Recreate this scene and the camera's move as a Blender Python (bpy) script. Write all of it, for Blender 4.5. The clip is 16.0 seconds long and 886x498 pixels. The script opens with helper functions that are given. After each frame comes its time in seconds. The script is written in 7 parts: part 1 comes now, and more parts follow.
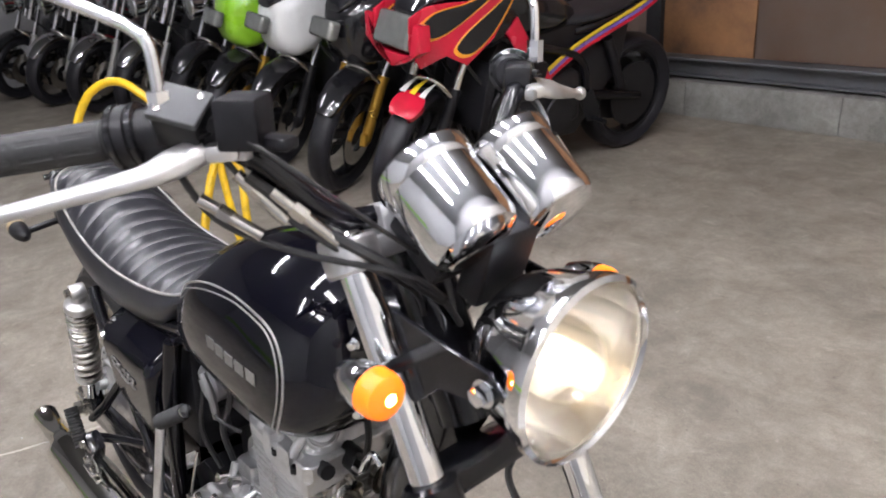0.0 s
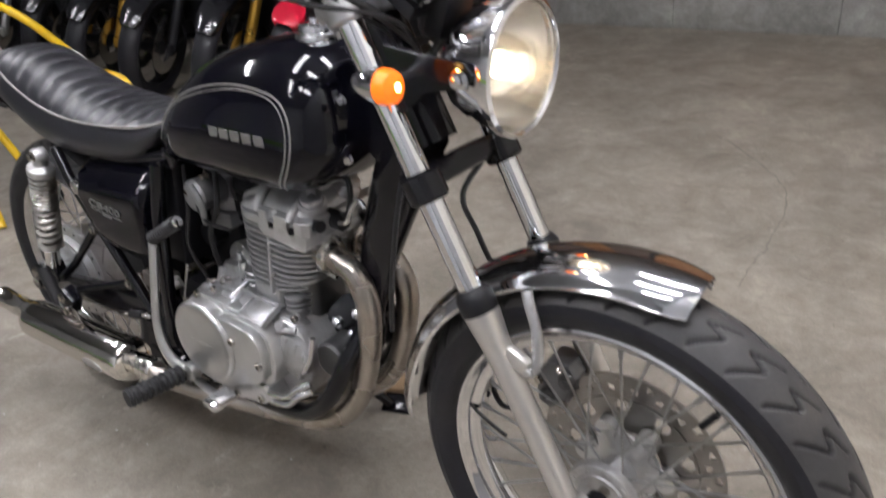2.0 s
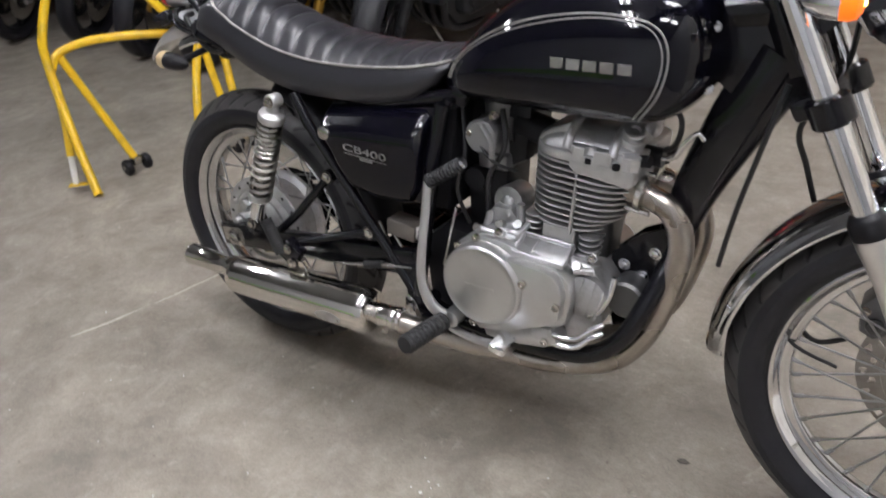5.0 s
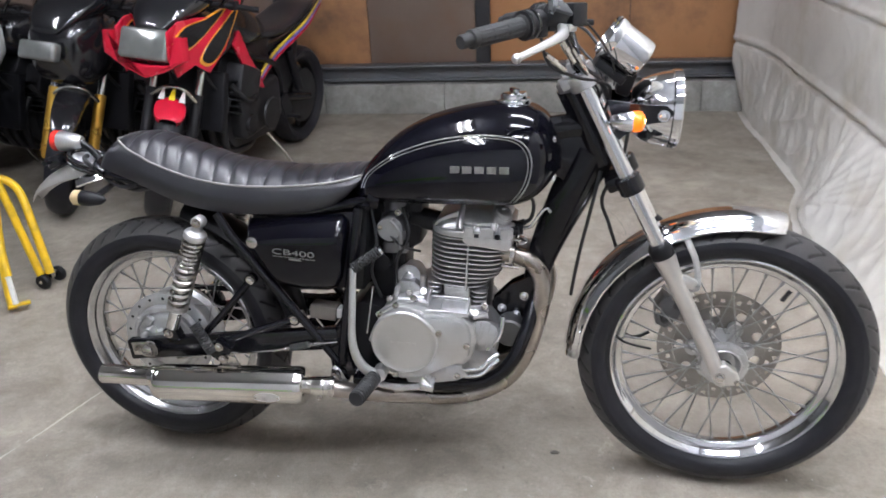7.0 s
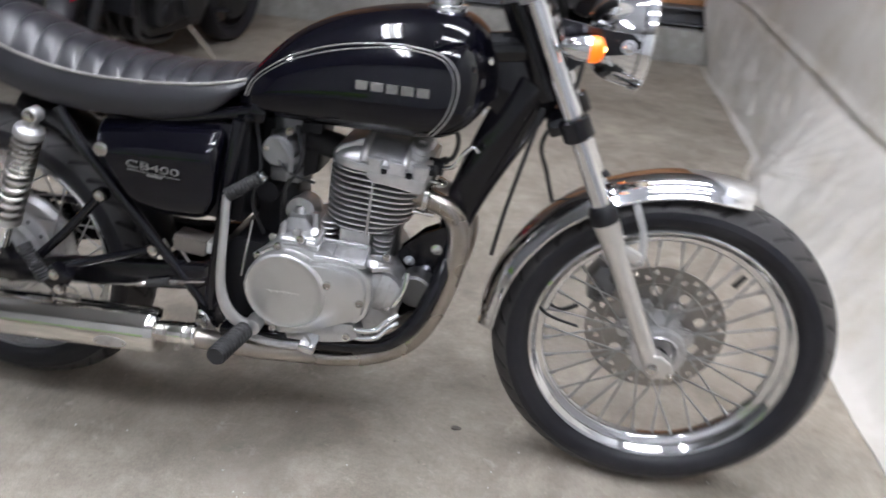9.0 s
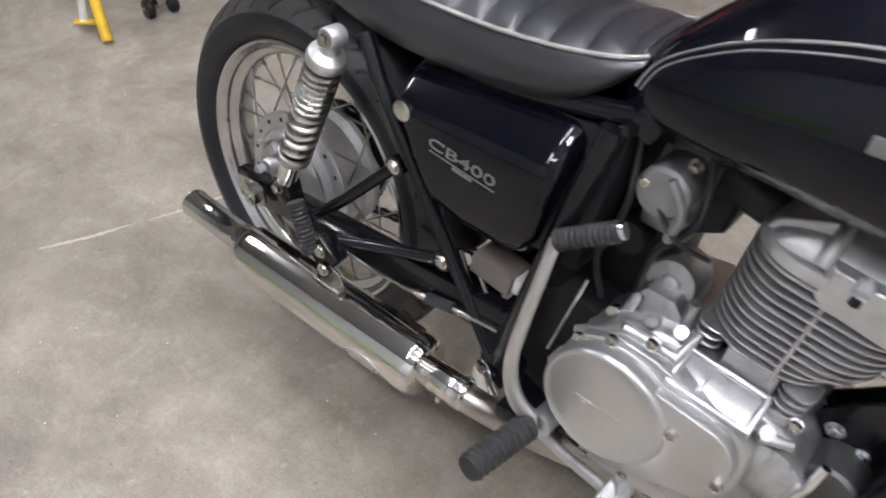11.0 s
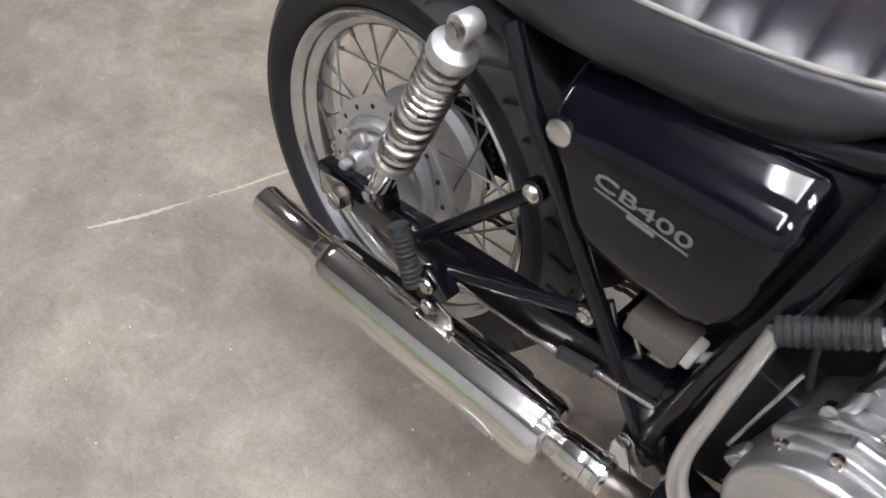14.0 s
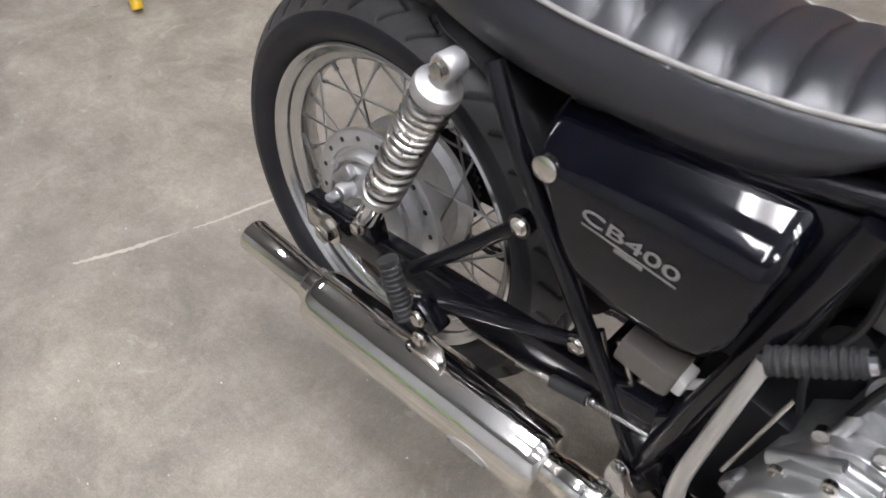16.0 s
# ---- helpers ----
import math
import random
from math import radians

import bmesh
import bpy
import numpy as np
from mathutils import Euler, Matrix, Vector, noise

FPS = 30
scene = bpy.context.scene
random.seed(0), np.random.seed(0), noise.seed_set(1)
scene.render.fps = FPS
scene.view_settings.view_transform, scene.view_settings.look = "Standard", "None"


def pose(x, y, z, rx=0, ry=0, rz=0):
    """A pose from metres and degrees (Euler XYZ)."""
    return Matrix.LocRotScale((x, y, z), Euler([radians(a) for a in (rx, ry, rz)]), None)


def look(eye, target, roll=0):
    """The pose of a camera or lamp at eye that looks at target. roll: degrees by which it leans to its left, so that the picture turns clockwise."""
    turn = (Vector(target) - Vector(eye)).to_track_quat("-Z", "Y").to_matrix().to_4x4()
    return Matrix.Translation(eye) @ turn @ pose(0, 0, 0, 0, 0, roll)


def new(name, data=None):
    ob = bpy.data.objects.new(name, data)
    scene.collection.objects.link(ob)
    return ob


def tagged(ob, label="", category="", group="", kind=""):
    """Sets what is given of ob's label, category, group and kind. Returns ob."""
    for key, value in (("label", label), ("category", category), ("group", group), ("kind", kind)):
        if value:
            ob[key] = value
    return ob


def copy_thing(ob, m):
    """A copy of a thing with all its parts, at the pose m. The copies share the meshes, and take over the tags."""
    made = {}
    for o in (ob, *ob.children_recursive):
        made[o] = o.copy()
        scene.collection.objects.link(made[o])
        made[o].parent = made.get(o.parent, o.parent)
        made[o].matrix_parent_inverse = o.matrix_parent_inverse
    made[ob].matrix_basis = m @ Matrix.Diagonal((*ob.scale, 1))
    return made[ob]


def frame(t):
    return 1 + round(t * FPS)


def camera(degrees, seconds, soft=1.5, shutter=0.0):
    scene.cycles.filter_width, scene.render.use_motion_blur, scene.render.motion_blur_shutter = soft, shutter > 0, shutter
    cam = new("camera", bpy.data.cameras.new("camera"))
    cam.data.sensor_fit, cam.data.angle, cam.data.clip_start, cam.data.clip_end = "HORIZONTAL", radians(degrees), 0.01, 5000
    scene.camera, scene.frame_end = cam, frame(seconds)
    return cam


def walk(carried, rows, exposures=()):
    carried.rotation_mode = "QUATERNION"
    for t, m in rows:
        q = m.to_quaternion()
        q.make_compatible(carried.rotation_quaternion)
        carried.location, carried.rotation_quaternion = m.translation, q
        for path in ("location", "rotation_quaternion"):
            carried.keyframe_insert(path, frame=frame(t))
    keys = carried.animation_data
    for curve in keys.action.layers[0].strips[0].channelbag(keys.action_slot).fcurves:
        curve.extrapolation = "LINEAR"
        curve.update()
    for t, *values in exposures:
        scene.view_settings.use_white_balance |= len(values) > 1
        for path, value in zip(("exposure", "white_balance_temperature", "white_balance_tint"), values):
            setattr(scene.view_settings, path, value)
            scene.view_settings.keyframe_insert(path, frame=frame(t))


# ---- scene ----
cam = camera(62.5, 16.0, soft=1.6, shutter=0.5)
cam.data.dof.use_dof, cam.data.dof.focus_distance, cam.data.dof.aperture_fstop = True, 1.25, 8.5
PATH = [
    (0, (1.56, -0.282, 1.265), (0.198, 0.921, 0.43), -5.3),
    (0.5, (1.58, -0.343, 1.259), (0.196, 0.834, 0.423), -5.8),
    (1, (1.569, -0.516, 1.26), (0.323, 0.832, 0.466), -5.6),
    (1.5, (1.611, -0.617, 1.223), (0.484, 0.801, 0.376), -6.1),
    (2, (1.69, -0.628, 1.166), (0.624, 0.747, 0.18), -6.8),
    (2.5, (1.714, -0.617, 1.117), (0.708, 0.709, 0.009), -8.0),
    (3, (1.733, -0.621, 1.063), (0.811, 0.678, -0.146), -8.2),
    (3.5, (1.73, -0.631, 1.046), (0.866, 0.649, -0.224), -6.5),
    (4, (1.63, -0.71, 1.066), (0.745, 0.568, -0.192), -4.8),
    (4.5, (1.38, -0.881, 1.121), (0.392, 0.433, -0.018), -6.2),
    (4.7, (1.311, -0.916, 1.134), (0.31, 0.427, 0.04), -6.1),
    (6.8, (0.981, -1.392, 1.276), (0.741, -0.038, 0.671), -3.0),
    (7, (1.000, -1.453, 1.299), (0.778, -0.102, 0.682), -2.7),
    (7.5, (0.987, -1.496, 1.340), (0.827, -0.141, 0.716), -2.1),
    (8, (0.947, -1.471, 1.327), (0.891, -0.110, 0.700), -1.2),
    (8.5, (0.940, -1.382, 1.277), (1.010, -0.050, 0.593), 0.7),
    (9, (1.042, -1.160, 1.194), (0.945, 0.139, 0.451), 5.6),
    (9.5, (1.072, -0.960, 1.181), (0.665, 0.237, 0.392), 4.1),
    (10, (0.995, -0.794, 1.166), (0.466, 0.337, 0.330), 2.6),
    (10.2, (0.965, -0.734, 1.161), (0.361, 0.325, 0.290), 1.5),
    (12.3, (0.605, -0.452, 1.060), (-0.050, 0.290, -0.067), 2.6),
    (12.5, (0.595, -0.453, 1.060), (-0.056, 0.288, -0.070), 2.6),
    (13, (0.586, -0.456, 1.060), (-0.070, 0.278, -0.071), 2.6),
    (13.5, (0.577, -0.452, 1.057), (-0.076, 0.287, -0.073), 2.8),
    (14, (0.578, -0.445, 1.059), (-0.073, 0.296, -0.071), 2.9),
    (14.5, (0.577, -0.439, 1.062), (-0.073, 0.303, -0.067), 2.8),
    (15, (0.577, -0.436, 1.063), (-0.072, 0.317, -0.061), 2.6),
    (15.5, (0.574, -0.440, 1.070), (-0.072, 0.325, -0.047), 2.6),
    (16, (0.565, -0.437, 1.078), (-0.078, 0.337, -0.035), 2.3),
]
walk(cam, [(t, look(eye, target, roll)) for t, eye, target, roll in PATH],
     [(0.0, 0.25, 6350, 12), (0.5, 0.15, 6350, 12), (1.5, -0.15, 6300, 11), (3.0, -0.14, 6450, 10), (4.0, -0.15, 6450, 10), (4.7, -0.12, 6400, 10), (7.0, 0.24, 6050, 9), (8.5, 0.1, 6050, 9), (10.0, 0.24, 6150, 10), (12.5, 0.2, 6350, 10), (16.0, 0.22, 6300, 10)])

# ---- world and lights ----
world = bpy.data.worlds.new("world")
scene.world = world
world.use_nodes = True
world.node_tree.nodes["Background"].inputs[0].default_value = (0.75, 0.82, 0.95, 1)
world.node_tree.nodes["Background"].inputs[1].default_value = 0.02

# ---- helpers ----
V = Vector


def merge(bm, tmp, m=None):
    me = bpy.data.meshes.new("tmp")
    tmp.to_mesh(me)
    tmp.free()
    if m is not None:
        me.transform(m)
    bm.from_mesh(me)
    bpy.data.meshes.remove(me)
    return bm


def spline(pts, n=6, closed=False):
    """Catmull-Rom points through pts."""
    P = [V(p) for p in pts]
    k = len(P)
    out = []
    for i in range(k if closed else k - 1):
        if closed:
            a, b, c, d = P[i - 1], P[i], P[(i + 1) % k], P[(i + 2) % k]
        else:
            a, b, c, d = P[max(i - 1, 0)], P[i], P[i + 1], P[min(i + 2, k - 1)]
        for j in range(n):
            t = j / n
            out.append(0.5 * (2 * b + (c - a) * t + (2 * a - 5 * b + 4 * c - d) * t * t + (3 * b - a - 3 * c + d) * t ** 3))
    if not closed:
        out.append(P[-1])
    return out


def lerp(table, x):
    """Value at x of a table of (x, value) rows."""
    return float(np.interp(x, [r[0] for r in table], [r[1] for r in table]))


def ease(table, x):
    """Like lerp, but smooth."""
    xs = [r[0] for r in table]
    i = max(0, min(len(xs) - 2, int(np.searchsorted(xs, x)) - 1))
    a, b = table[i], table[i + 1]
    p, q = table[max(i - 1, 0)], table[min(i + 2, len(xs) - 1)]
    h = b[0] - a[0]
    t = min(1, max(0, (x - a[0]) / h))
    ma = (b[1] - p[1]) / max(1e-6, b[0] - p[0]) * h
    mb = (q[1] - a[1]) / max(1e-6, q[0] - a[0]) * h
    return (2 * t ** 3 - 3 * t * t + 1) * a[1] + (t ** 3 - 2 * t * t + t) * ma + (-2 * t ** 3 + 3 * t * t) * b[1] + (t ** 3 - t * t) * mb


def skin(bm, rings, cap=True, loop=False):
    """Faces between rings of equally many points."""
    vr = [[bm.verts.new(p) for p in r] for r in rings]
    k = len(vr[0])
    for i in range(len(vr) if loop else len(vr) - 1):
        a, b = vr[i], vr[(i + 1) % len(vr)]
        for j in range(k):
            bm.faces.new((a[j], a[(j + 1) % k], b[(j + 1) % k], b[j]))
    if cap and not loop:
        bm.faces.new(vr[0][::-1])
        bm.faces.new(vr[-1])
    return bm


def tube(bm, pts, r, seg=10, n=6, closed=False, smooth=True, flat=1.0):
    """A round bar along pts; r is a radius or a list of them. flat squashes it across."""
    P = spline(pts, n, closed) if smooth and len(pts) > 2 else [V(p) for p in pts]
    k = len(P)
    rr = [lerp(list(zip(np.linspace(0, 1, len(r)), r)), i / (k - 1)) for i in range(k)] if isinstance(r, (list, tuple)) else [r] * k
    T = []
    for i in range(k):
        a = P[i - 1] if (i or closed) else P[0]
        b = P[(i + 1) % k] if (i < k - 1 or closed) else P[-1]
        T.append((b - a).normalized())
    u = T[0].orthogonal().normalized()
    if abs(T[0].dot(V((0, 1, 0)))) < 0.9:
        u = (V((0, 1, 0)) - T[0] * T[0].dot(V((0, 1, 0)))).normalized()
    rings = []
    for i in range(k):
        u = (u - T[i] * u.dot(T[i])).normalized()
        w = T[i].cross(u)
        rings.append([P[i] + rr[i] * (flat * math.cos(2 * math.pi * j / seg) * u + math.sin(2 * math.pi * j / seg) * w) for j in range(seg)])
    return skin(bm, rings, cap=not closed, loop=closed)


def lathe(bm, prof, c=(0, 0, 0), axis=(0, 1, 0), seg=32, closed=False):
    """Turn prof, rows of (radius, height along the axis), round the axis through c."""
    ax = V(axis).normalized()
    u = ax.orthogonal().normalized()
    w = ax.cross(u)
    rings = []
    for r, h in prof:
        rings.append([V(c) + ax * h + max(r, 1e-5) * (math.cos(2 * math.pi * j / seg) * u + math.sin(2 * math.pi * j / seg) * w) for j in range(seg)])
    return skin(bm, rings, cap=not closed, loop=closed)


def box(bm, c, s, rot=(0, 0, 0), bev=0.003, seg=2):
    t = bmesh.new()
    bmesh.ops.create_cube(t, size=1)
    bmesh.ops.scale(t, vec=s, verts=t.verts)
    if bev:
        bmesh.ops.bevel(t, geom=list(t.edges), offset=min(bev, min(s) * 0.45), segments=seg, profile=0.5, affect="EDGES")
    return merge(bm, t, pose(*c, *rot))


def prism(bm, outline, y0, y1, bev=0.004, seg=2, smooth_n=0, axis="y"):
    """Push an outline of (x, z) points from y0 to y1. axis 'z': outline (x, y) from z0 to z1; 'x': outline (y, z)."""
    t = bmesh.new()
    P = [p.to_2d() for p in spline([(x, z, 0) for x, z in outline], smooth_n, True)] if smooth_n else outline
    at = {"y": lambda p, h: (p[0], h, p[1]), "z": lambda p, h: (p[0], p[1], h), "x": lambda p, h: (h, p[0], p[1])}[axis]
    a = [t.verts.new(at(p, y0)) for p in P]
    b = [t.verts.new(at(p, y1)) for p in P]
    k = len(P)
    for j in range(k):
        t.faces.new((a[j], a[(j + 1) % k], b[(j + 1) % k], b[j]))
    f1, f2 = t.faces.new(a[::-1]), t.faces.new(b)
    bmesh.ops.recalc_face_normals(t, faces=t.faces)
    if bev:
        bmesh.ops.bevel(t, geom=list({e for f in (f1, f2) for e in f.edges}), offset=bev, segments=seg, profile=0.5, affect="EDGES")
    return merge(bm, t)


def rod(bm, a, b, r, seg=12, r2=None):
    return tube(bm, [a, b], [r, r if r2 is None else r2], seg, smooth=False)


def bolt(bm, p, axis, r=0.007, h=0.006):
    """A hexagon head on a washer."""
    ax = V(axis).normalized()
    p = V(p)
    lathe(bm, [(r * 1.35, -0.001), (r * 1.35, 0.0015), (r * 0.9, 0.0016)], p, ax, 14)
    t = bmesh.new()
    lathe(t, [(r, 0.001), (r, h), (r * 0.8, h + 0.001)], p, ax, 6)
    merge(bm, t)
    return bm


def finish(me, mat, angle=38):
    bm = bmesh.new()
    bm.from_mesh(me)
    bmesh.ops.recalc_face_normals(bm, faces=bm.faces)
    for f in bm.faces:
        f.smooth = True
    lim = radians(angle)
    for e in bm.edges:
        if len(e.link_faces) == 2 and e.calc_face_angle(0) > lim:
            e.smooth = False
    bm.to_mesh(me)
    bm.free()
    me.materials.append(mat)


def part(name, bm, mat, parent=None, label="", angle=38):
    """Links a bmesh as one mesh object under a thing or a part."""
    me = bpy.data.meshes.new(name)
    bm.to_mesh(me)
    bm.free()
    finish(me, mat, angle)
    ob = new(name, me)
    if parent is not None:
        ob.parent = parent
    if label:
        ob["label"] = label
    return ob


def twin(ob, name=None, m=None):
    """Another object on the same mesh, under the same parent."""
    o = new(name or ob.name.split(".")[0], ob.data)
    o.parent = ob.parent
    if m is not None:
        o.matrix_basis = m
    return o


def thing(name, m, label, category, group=""):
    e = new(name)
    e.empty_display_size = 0.1
    e.matrix_basis = m
    return tagged(e, label, category, group)


# ---- materials ----
def nodes_of(name):
    m = bpy.data.materials.new(name)
    m.use_nodes = True
    nt = m.node_tree
    return m, nt, nt.nodes["Principled BSDF"]


def surface(name, color, rough=0.5, metal=0.0, vary=0.12, scale=8.0, bump=0.0, bump_scale=60.0, rough_vary=0.12, coat=0.0, dirt=None, dirt_amount=0.0, dirt_scale=5.0, spec=0.5, per_object=0.0):
    """Colour and gloss that vary at two scales, with fine relief and optional dirt."""
    m, nt, b = nodes_of(name)
    N, L = nt.nodes.new, nt.links.new
    co = N("ShaderNodeTexCoord")
    n1, n2 = N("ShaderNodeTexNoise"), N("ShaderNodeTexNoise")
    n1.inputs["Scale"].default_value, n1.inputs["Detail"].default_value = scale, 5
    n2.inputs["Scale"].default_value, n2.inputs["Detail"].default_value = bump_scale, 4
    L(co.outputs["Object"], n1.inputs["Vector"])
    L(co.outputs["Object"], n2.inputs["Vector"])
    mix = N("ShaderNodeMix")
    mix.data_type = "RGBA"
    mix.inputs["A"].default_value = (*[c * (1 - vary) for c in color], 1)
    mix.inputs["B"].default_value = (*[min(1, c * (1 + vary)) for c in color], 1)
    L(n1.outputs["Fac"], mix.inputs["Factor"])
    out = mix.outputs["Result"]
    if per_object:
        info = N("ShaderNodeObjectInfo")
        hs = N("ShaderNodeHueSaturation")
        mr = N("ShaderNodeMapRange")
        mr.inputs["To Min"].default_value, mr.inputs["To Max"].default_value = 1 - per_object, 1 + per_object
        L(info.outputs["Random"], mr.inputs["Value"])
        L(mr.outputs["Result"], hs.inputs["Value"])
        L(out, hs.inputs["Color"])
        out = hs.outputs["Color"]
    if dirt is not None:
        n3, ramp, mx = N("ShaderNodeTexNoise"), N("ShaderNodeValToRGB"), N("ShaderNodeMix")
        n3.inputs["Scale"].default_value, n3.inputs["Detail"].default_value, n3.inputs["Roughness"].default_value = dirt_scale, 8, 0.65
        L(co.outputs["Object"], n3.inputs["Vector"])
        ramp.color_ramp.elements[0].position, ramp.color_ramp.elements[1].position = 0.48, 0.7
        sc = N("ShaderNodeMath")
        sc.operation = "MULTIPLY"
        sc.inputs[1].default_value = dirt_amount
        L(n3.outputs["Fac"], ramp.inputs["Fac"])
        L(ramp.outputs["Color"], sc.inputs[0])
        mx.data_type = "RGBA"
        L(sc.outputs[0], mx.inputs["Factor"])
        L(out, mx.inputs["A"])
        mx.inputs["B"].default_value = (*dirt, 1)
        out = mx.outputs["Result"]
    L(out, b.inputs["Base Color"])
    rr = N("ShaderNodeMapRange")
    rr.inputs["To Min"].default_value, rr.inputs["To Max"].default_value = max(0.0, rough - rough_vary), min(1, rough + rough_vary)
    L(n1.outputs["Fac"], rr.inputs["Value"])
    L(rr.outputs["Result"], b.inputs["Roughness"])
    b.inputs["Metallic"].default_value = metal
    b.inputs["Coat Weight"].default_value = coat
    b.inputs["Coat Roughness"].default_value = 0.04
    b.inputs["Specular IOR Level"].default_value = spec
    if bump:
        bp = N("ShaderNodeBump")
        bp.inputs["Strength"].default_value = 0.6
        bp.inputs["Distance"].default_value = bump
        L(n2.outputs["Fac"], bp.inputs["Height"])
        L(bp.outputs["Normal"], b.inputs["Normal"])
    return m


def lamp_surface(name, color, strength, base=(0.8, 0.8, 0.8)):
    m, nt, b = nodes_of(name)
    b.inputs["Base Color"].default_value = (*base, 1)
    b.inputs["Emission Color"].default_value = (*color, 1)
    b.inputs["Emission Strength"].default_value = strength
    b.inputs["Roughness"].default_value = 0.3
    return m


def glass(name, color=(1, 1, 1), rough=0.0, ior=1.45):
    m, nt, b = nodes_of(name)
    b.inputs["Base Color"].default_value = (*color, 1)
    b.inputs["Transmission Weight"].default_value = 1
    b.inputs["Roughness"].default_value = rough
    b.inputs["IOR"].default_value = ior
    return m


M_PAINT = surface("black_paint", (0.002, 0.002, 0.0045), 0.05, 0, 0.3, 5, spec=0.38, rough_vary=0.025, dirt=(0.04, 0.04, 0.042), dirt_amount=0.05, dirt_scale=14)
M_FRAME = surface("black_frame_paint", (0.004, 0.004, 0.006), 0.16, 0, 0.3, 9, spec=0.4, dirt=(0.05, 0.045, 0.04), dirt_amount=0.07, dirt_scale=25, rough_vary=0.08)
M_SATIN = surface("satin_black", (0.008, 0.008, 0.01), 0.45, 0, 0.25, 20, spec=0.3, bump=0.0004, bump_scale=300)
M_CHROME = surface("chrome", (0.82, 0.83, 0.85), 0.07, 1, 0.04, 6, rough_vary=0.035, dirt=(0.45, 0.42, 0.38), dirt_amount=0.22, dirt_scale=18)
M_STEEL = surface("brushed_steel", (0.62, 0.6, 0.57), 0.2, 1, 0.12, 10, rough_vary=0.08, dirt=(0.32, 0.25, 0.17), dirt_amount=0.4, dirt_scale=9)
M_MUFF = surface("polished_stainless", (0.78, 0.76, 0.72), 0.07, 1, 0.06, 7, rough_vary=0.05, dirt=(0.5, 0.42, 0.32), dirt_amount=0.25, dirt_scale=6)
M_PIPE = surface("heated_pipe", (0.42, 0.385, 0.345), 0.28, 1, 0.25, 7, rough_vary=0.1, dirt=(0.17, 0.125, 0.08), dirt_amount=0.55, dirt_scale=11)
M_ALU = surface("cast_aluminium", (0.58, 0.58, 0.585), 0.37, 0.88, 0.1, 14, bump=0.0006, bump_scale=240, dirt=(0.22, 0.21, 0.195), dirt_amount=0.5, dirt_scale=30)
M_CAST = surface("sand_cast_aluminium", (0.58, 0.58, 0.58), 0.38, 0.72, 0.1, 14, bump=0.0006, bump_scale=240, dirt=(0.3, 0.285, 0.265), dirt_amount=0.45, dirt_scale=30)
M_LETTER = surface("worn_lettering", (0.21, 0.205, 0.195), 0.4, 0.4, 0.25, 60)
M_ALUP = surface("polished_aluminium", (0.62, 0.62, 0.615), 0.36, 0.9, 0.08, 9, bump=0.00025, bump_scale=190, rough_vary=0.06, dirt=(0.42, 0.41, 0.39), dirt_amount=0.2, dirt_scale=22)
M_DISC = surface("worn_disc_steel", (0.36, 0.345, 0.325), 0.34, 1, 0.12, 12, rough_vary=0.1, dirt=(0.17, 0.14, 0.115), dirt_amount=0.4, dirt_scale=20)
M_LEG = surface("painted_silver_leg", (0.68, 0.66, 0.63), 0.3, 0.75, 0.06, 10, rough_vary=0.06, dirt=(0.36, 0.34, 0.31), dirt_amount=0.25, dirt_scale=14)
M_SPRING = surface("pale_spring_steel", (0.64, 0.62, 0.59), 0.28, 1.0, 0.08, 12, rough_vary=0.06, dirt=(0.36, 0.33, 0.29), dirt_amount=0.35, dirt_scale=24)
M_RUSTBUSH = surface("rusty_bush", (0.16, 0.1, 0.065), 0.6, 0.3, 0.3, 60)
M_RIM = surface("rim_chrome", (0.76, 0.76, 0.77), 0.07, 1, 0.05, 8, rough_vary=0.04, dirt=(0.4, 0.38, 0.35), dirt_amount=0.25, dirt_scale=16)
M_RIMGREY = surface("dull_rim_aluminium", (0.58, 0.58, 0.58), 0.2, 1, 0.08, 8, rough_vary=0.07, dirt=(0.3, 0.29, 0.27), dirt_amount=0.4, dirt_scale=14)
M_SPOKE = surface("zinc_spoke", (0.42, 0.42, 0.42), 0.3, 1, 0.15, 9, rough_vary=0.08)
M_RUBBER = surface("tyre_rubber", (0.011, 0.011, 0.015), 0.46, 0, 0.3, 12, spec=0.35, bump=0.0005, bump_scale=260, dirt=(0.045, 0.043, 0.042), dirt_amount=0.2, dirt_scale=9)
M_TREAD = surface("tread_rubber", (0.042, 0.04, 0.041), 0.48, 0, 0.3, 14, spec=0.4, bump=0.0005, bump_scale=200, dirt=(0.09, 0.082, 0.072), dirt_amount=0.5, dirt_scale=12)


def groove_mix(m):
    """Near-black rubber colour where the mesh attribute says that the tread is cut."""
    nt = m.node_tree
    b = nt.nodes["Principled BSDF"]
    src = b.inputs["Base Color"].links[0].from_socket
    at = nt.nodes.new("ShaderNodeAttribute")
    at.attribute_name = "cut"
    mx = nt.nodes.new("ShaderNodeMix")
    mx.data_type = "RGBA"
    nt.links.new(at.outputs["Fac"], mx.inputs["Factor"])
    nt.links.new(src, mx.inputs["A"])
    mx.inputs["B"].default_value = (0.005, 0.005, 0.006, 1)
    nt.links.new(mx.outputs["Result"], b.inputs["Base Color"])


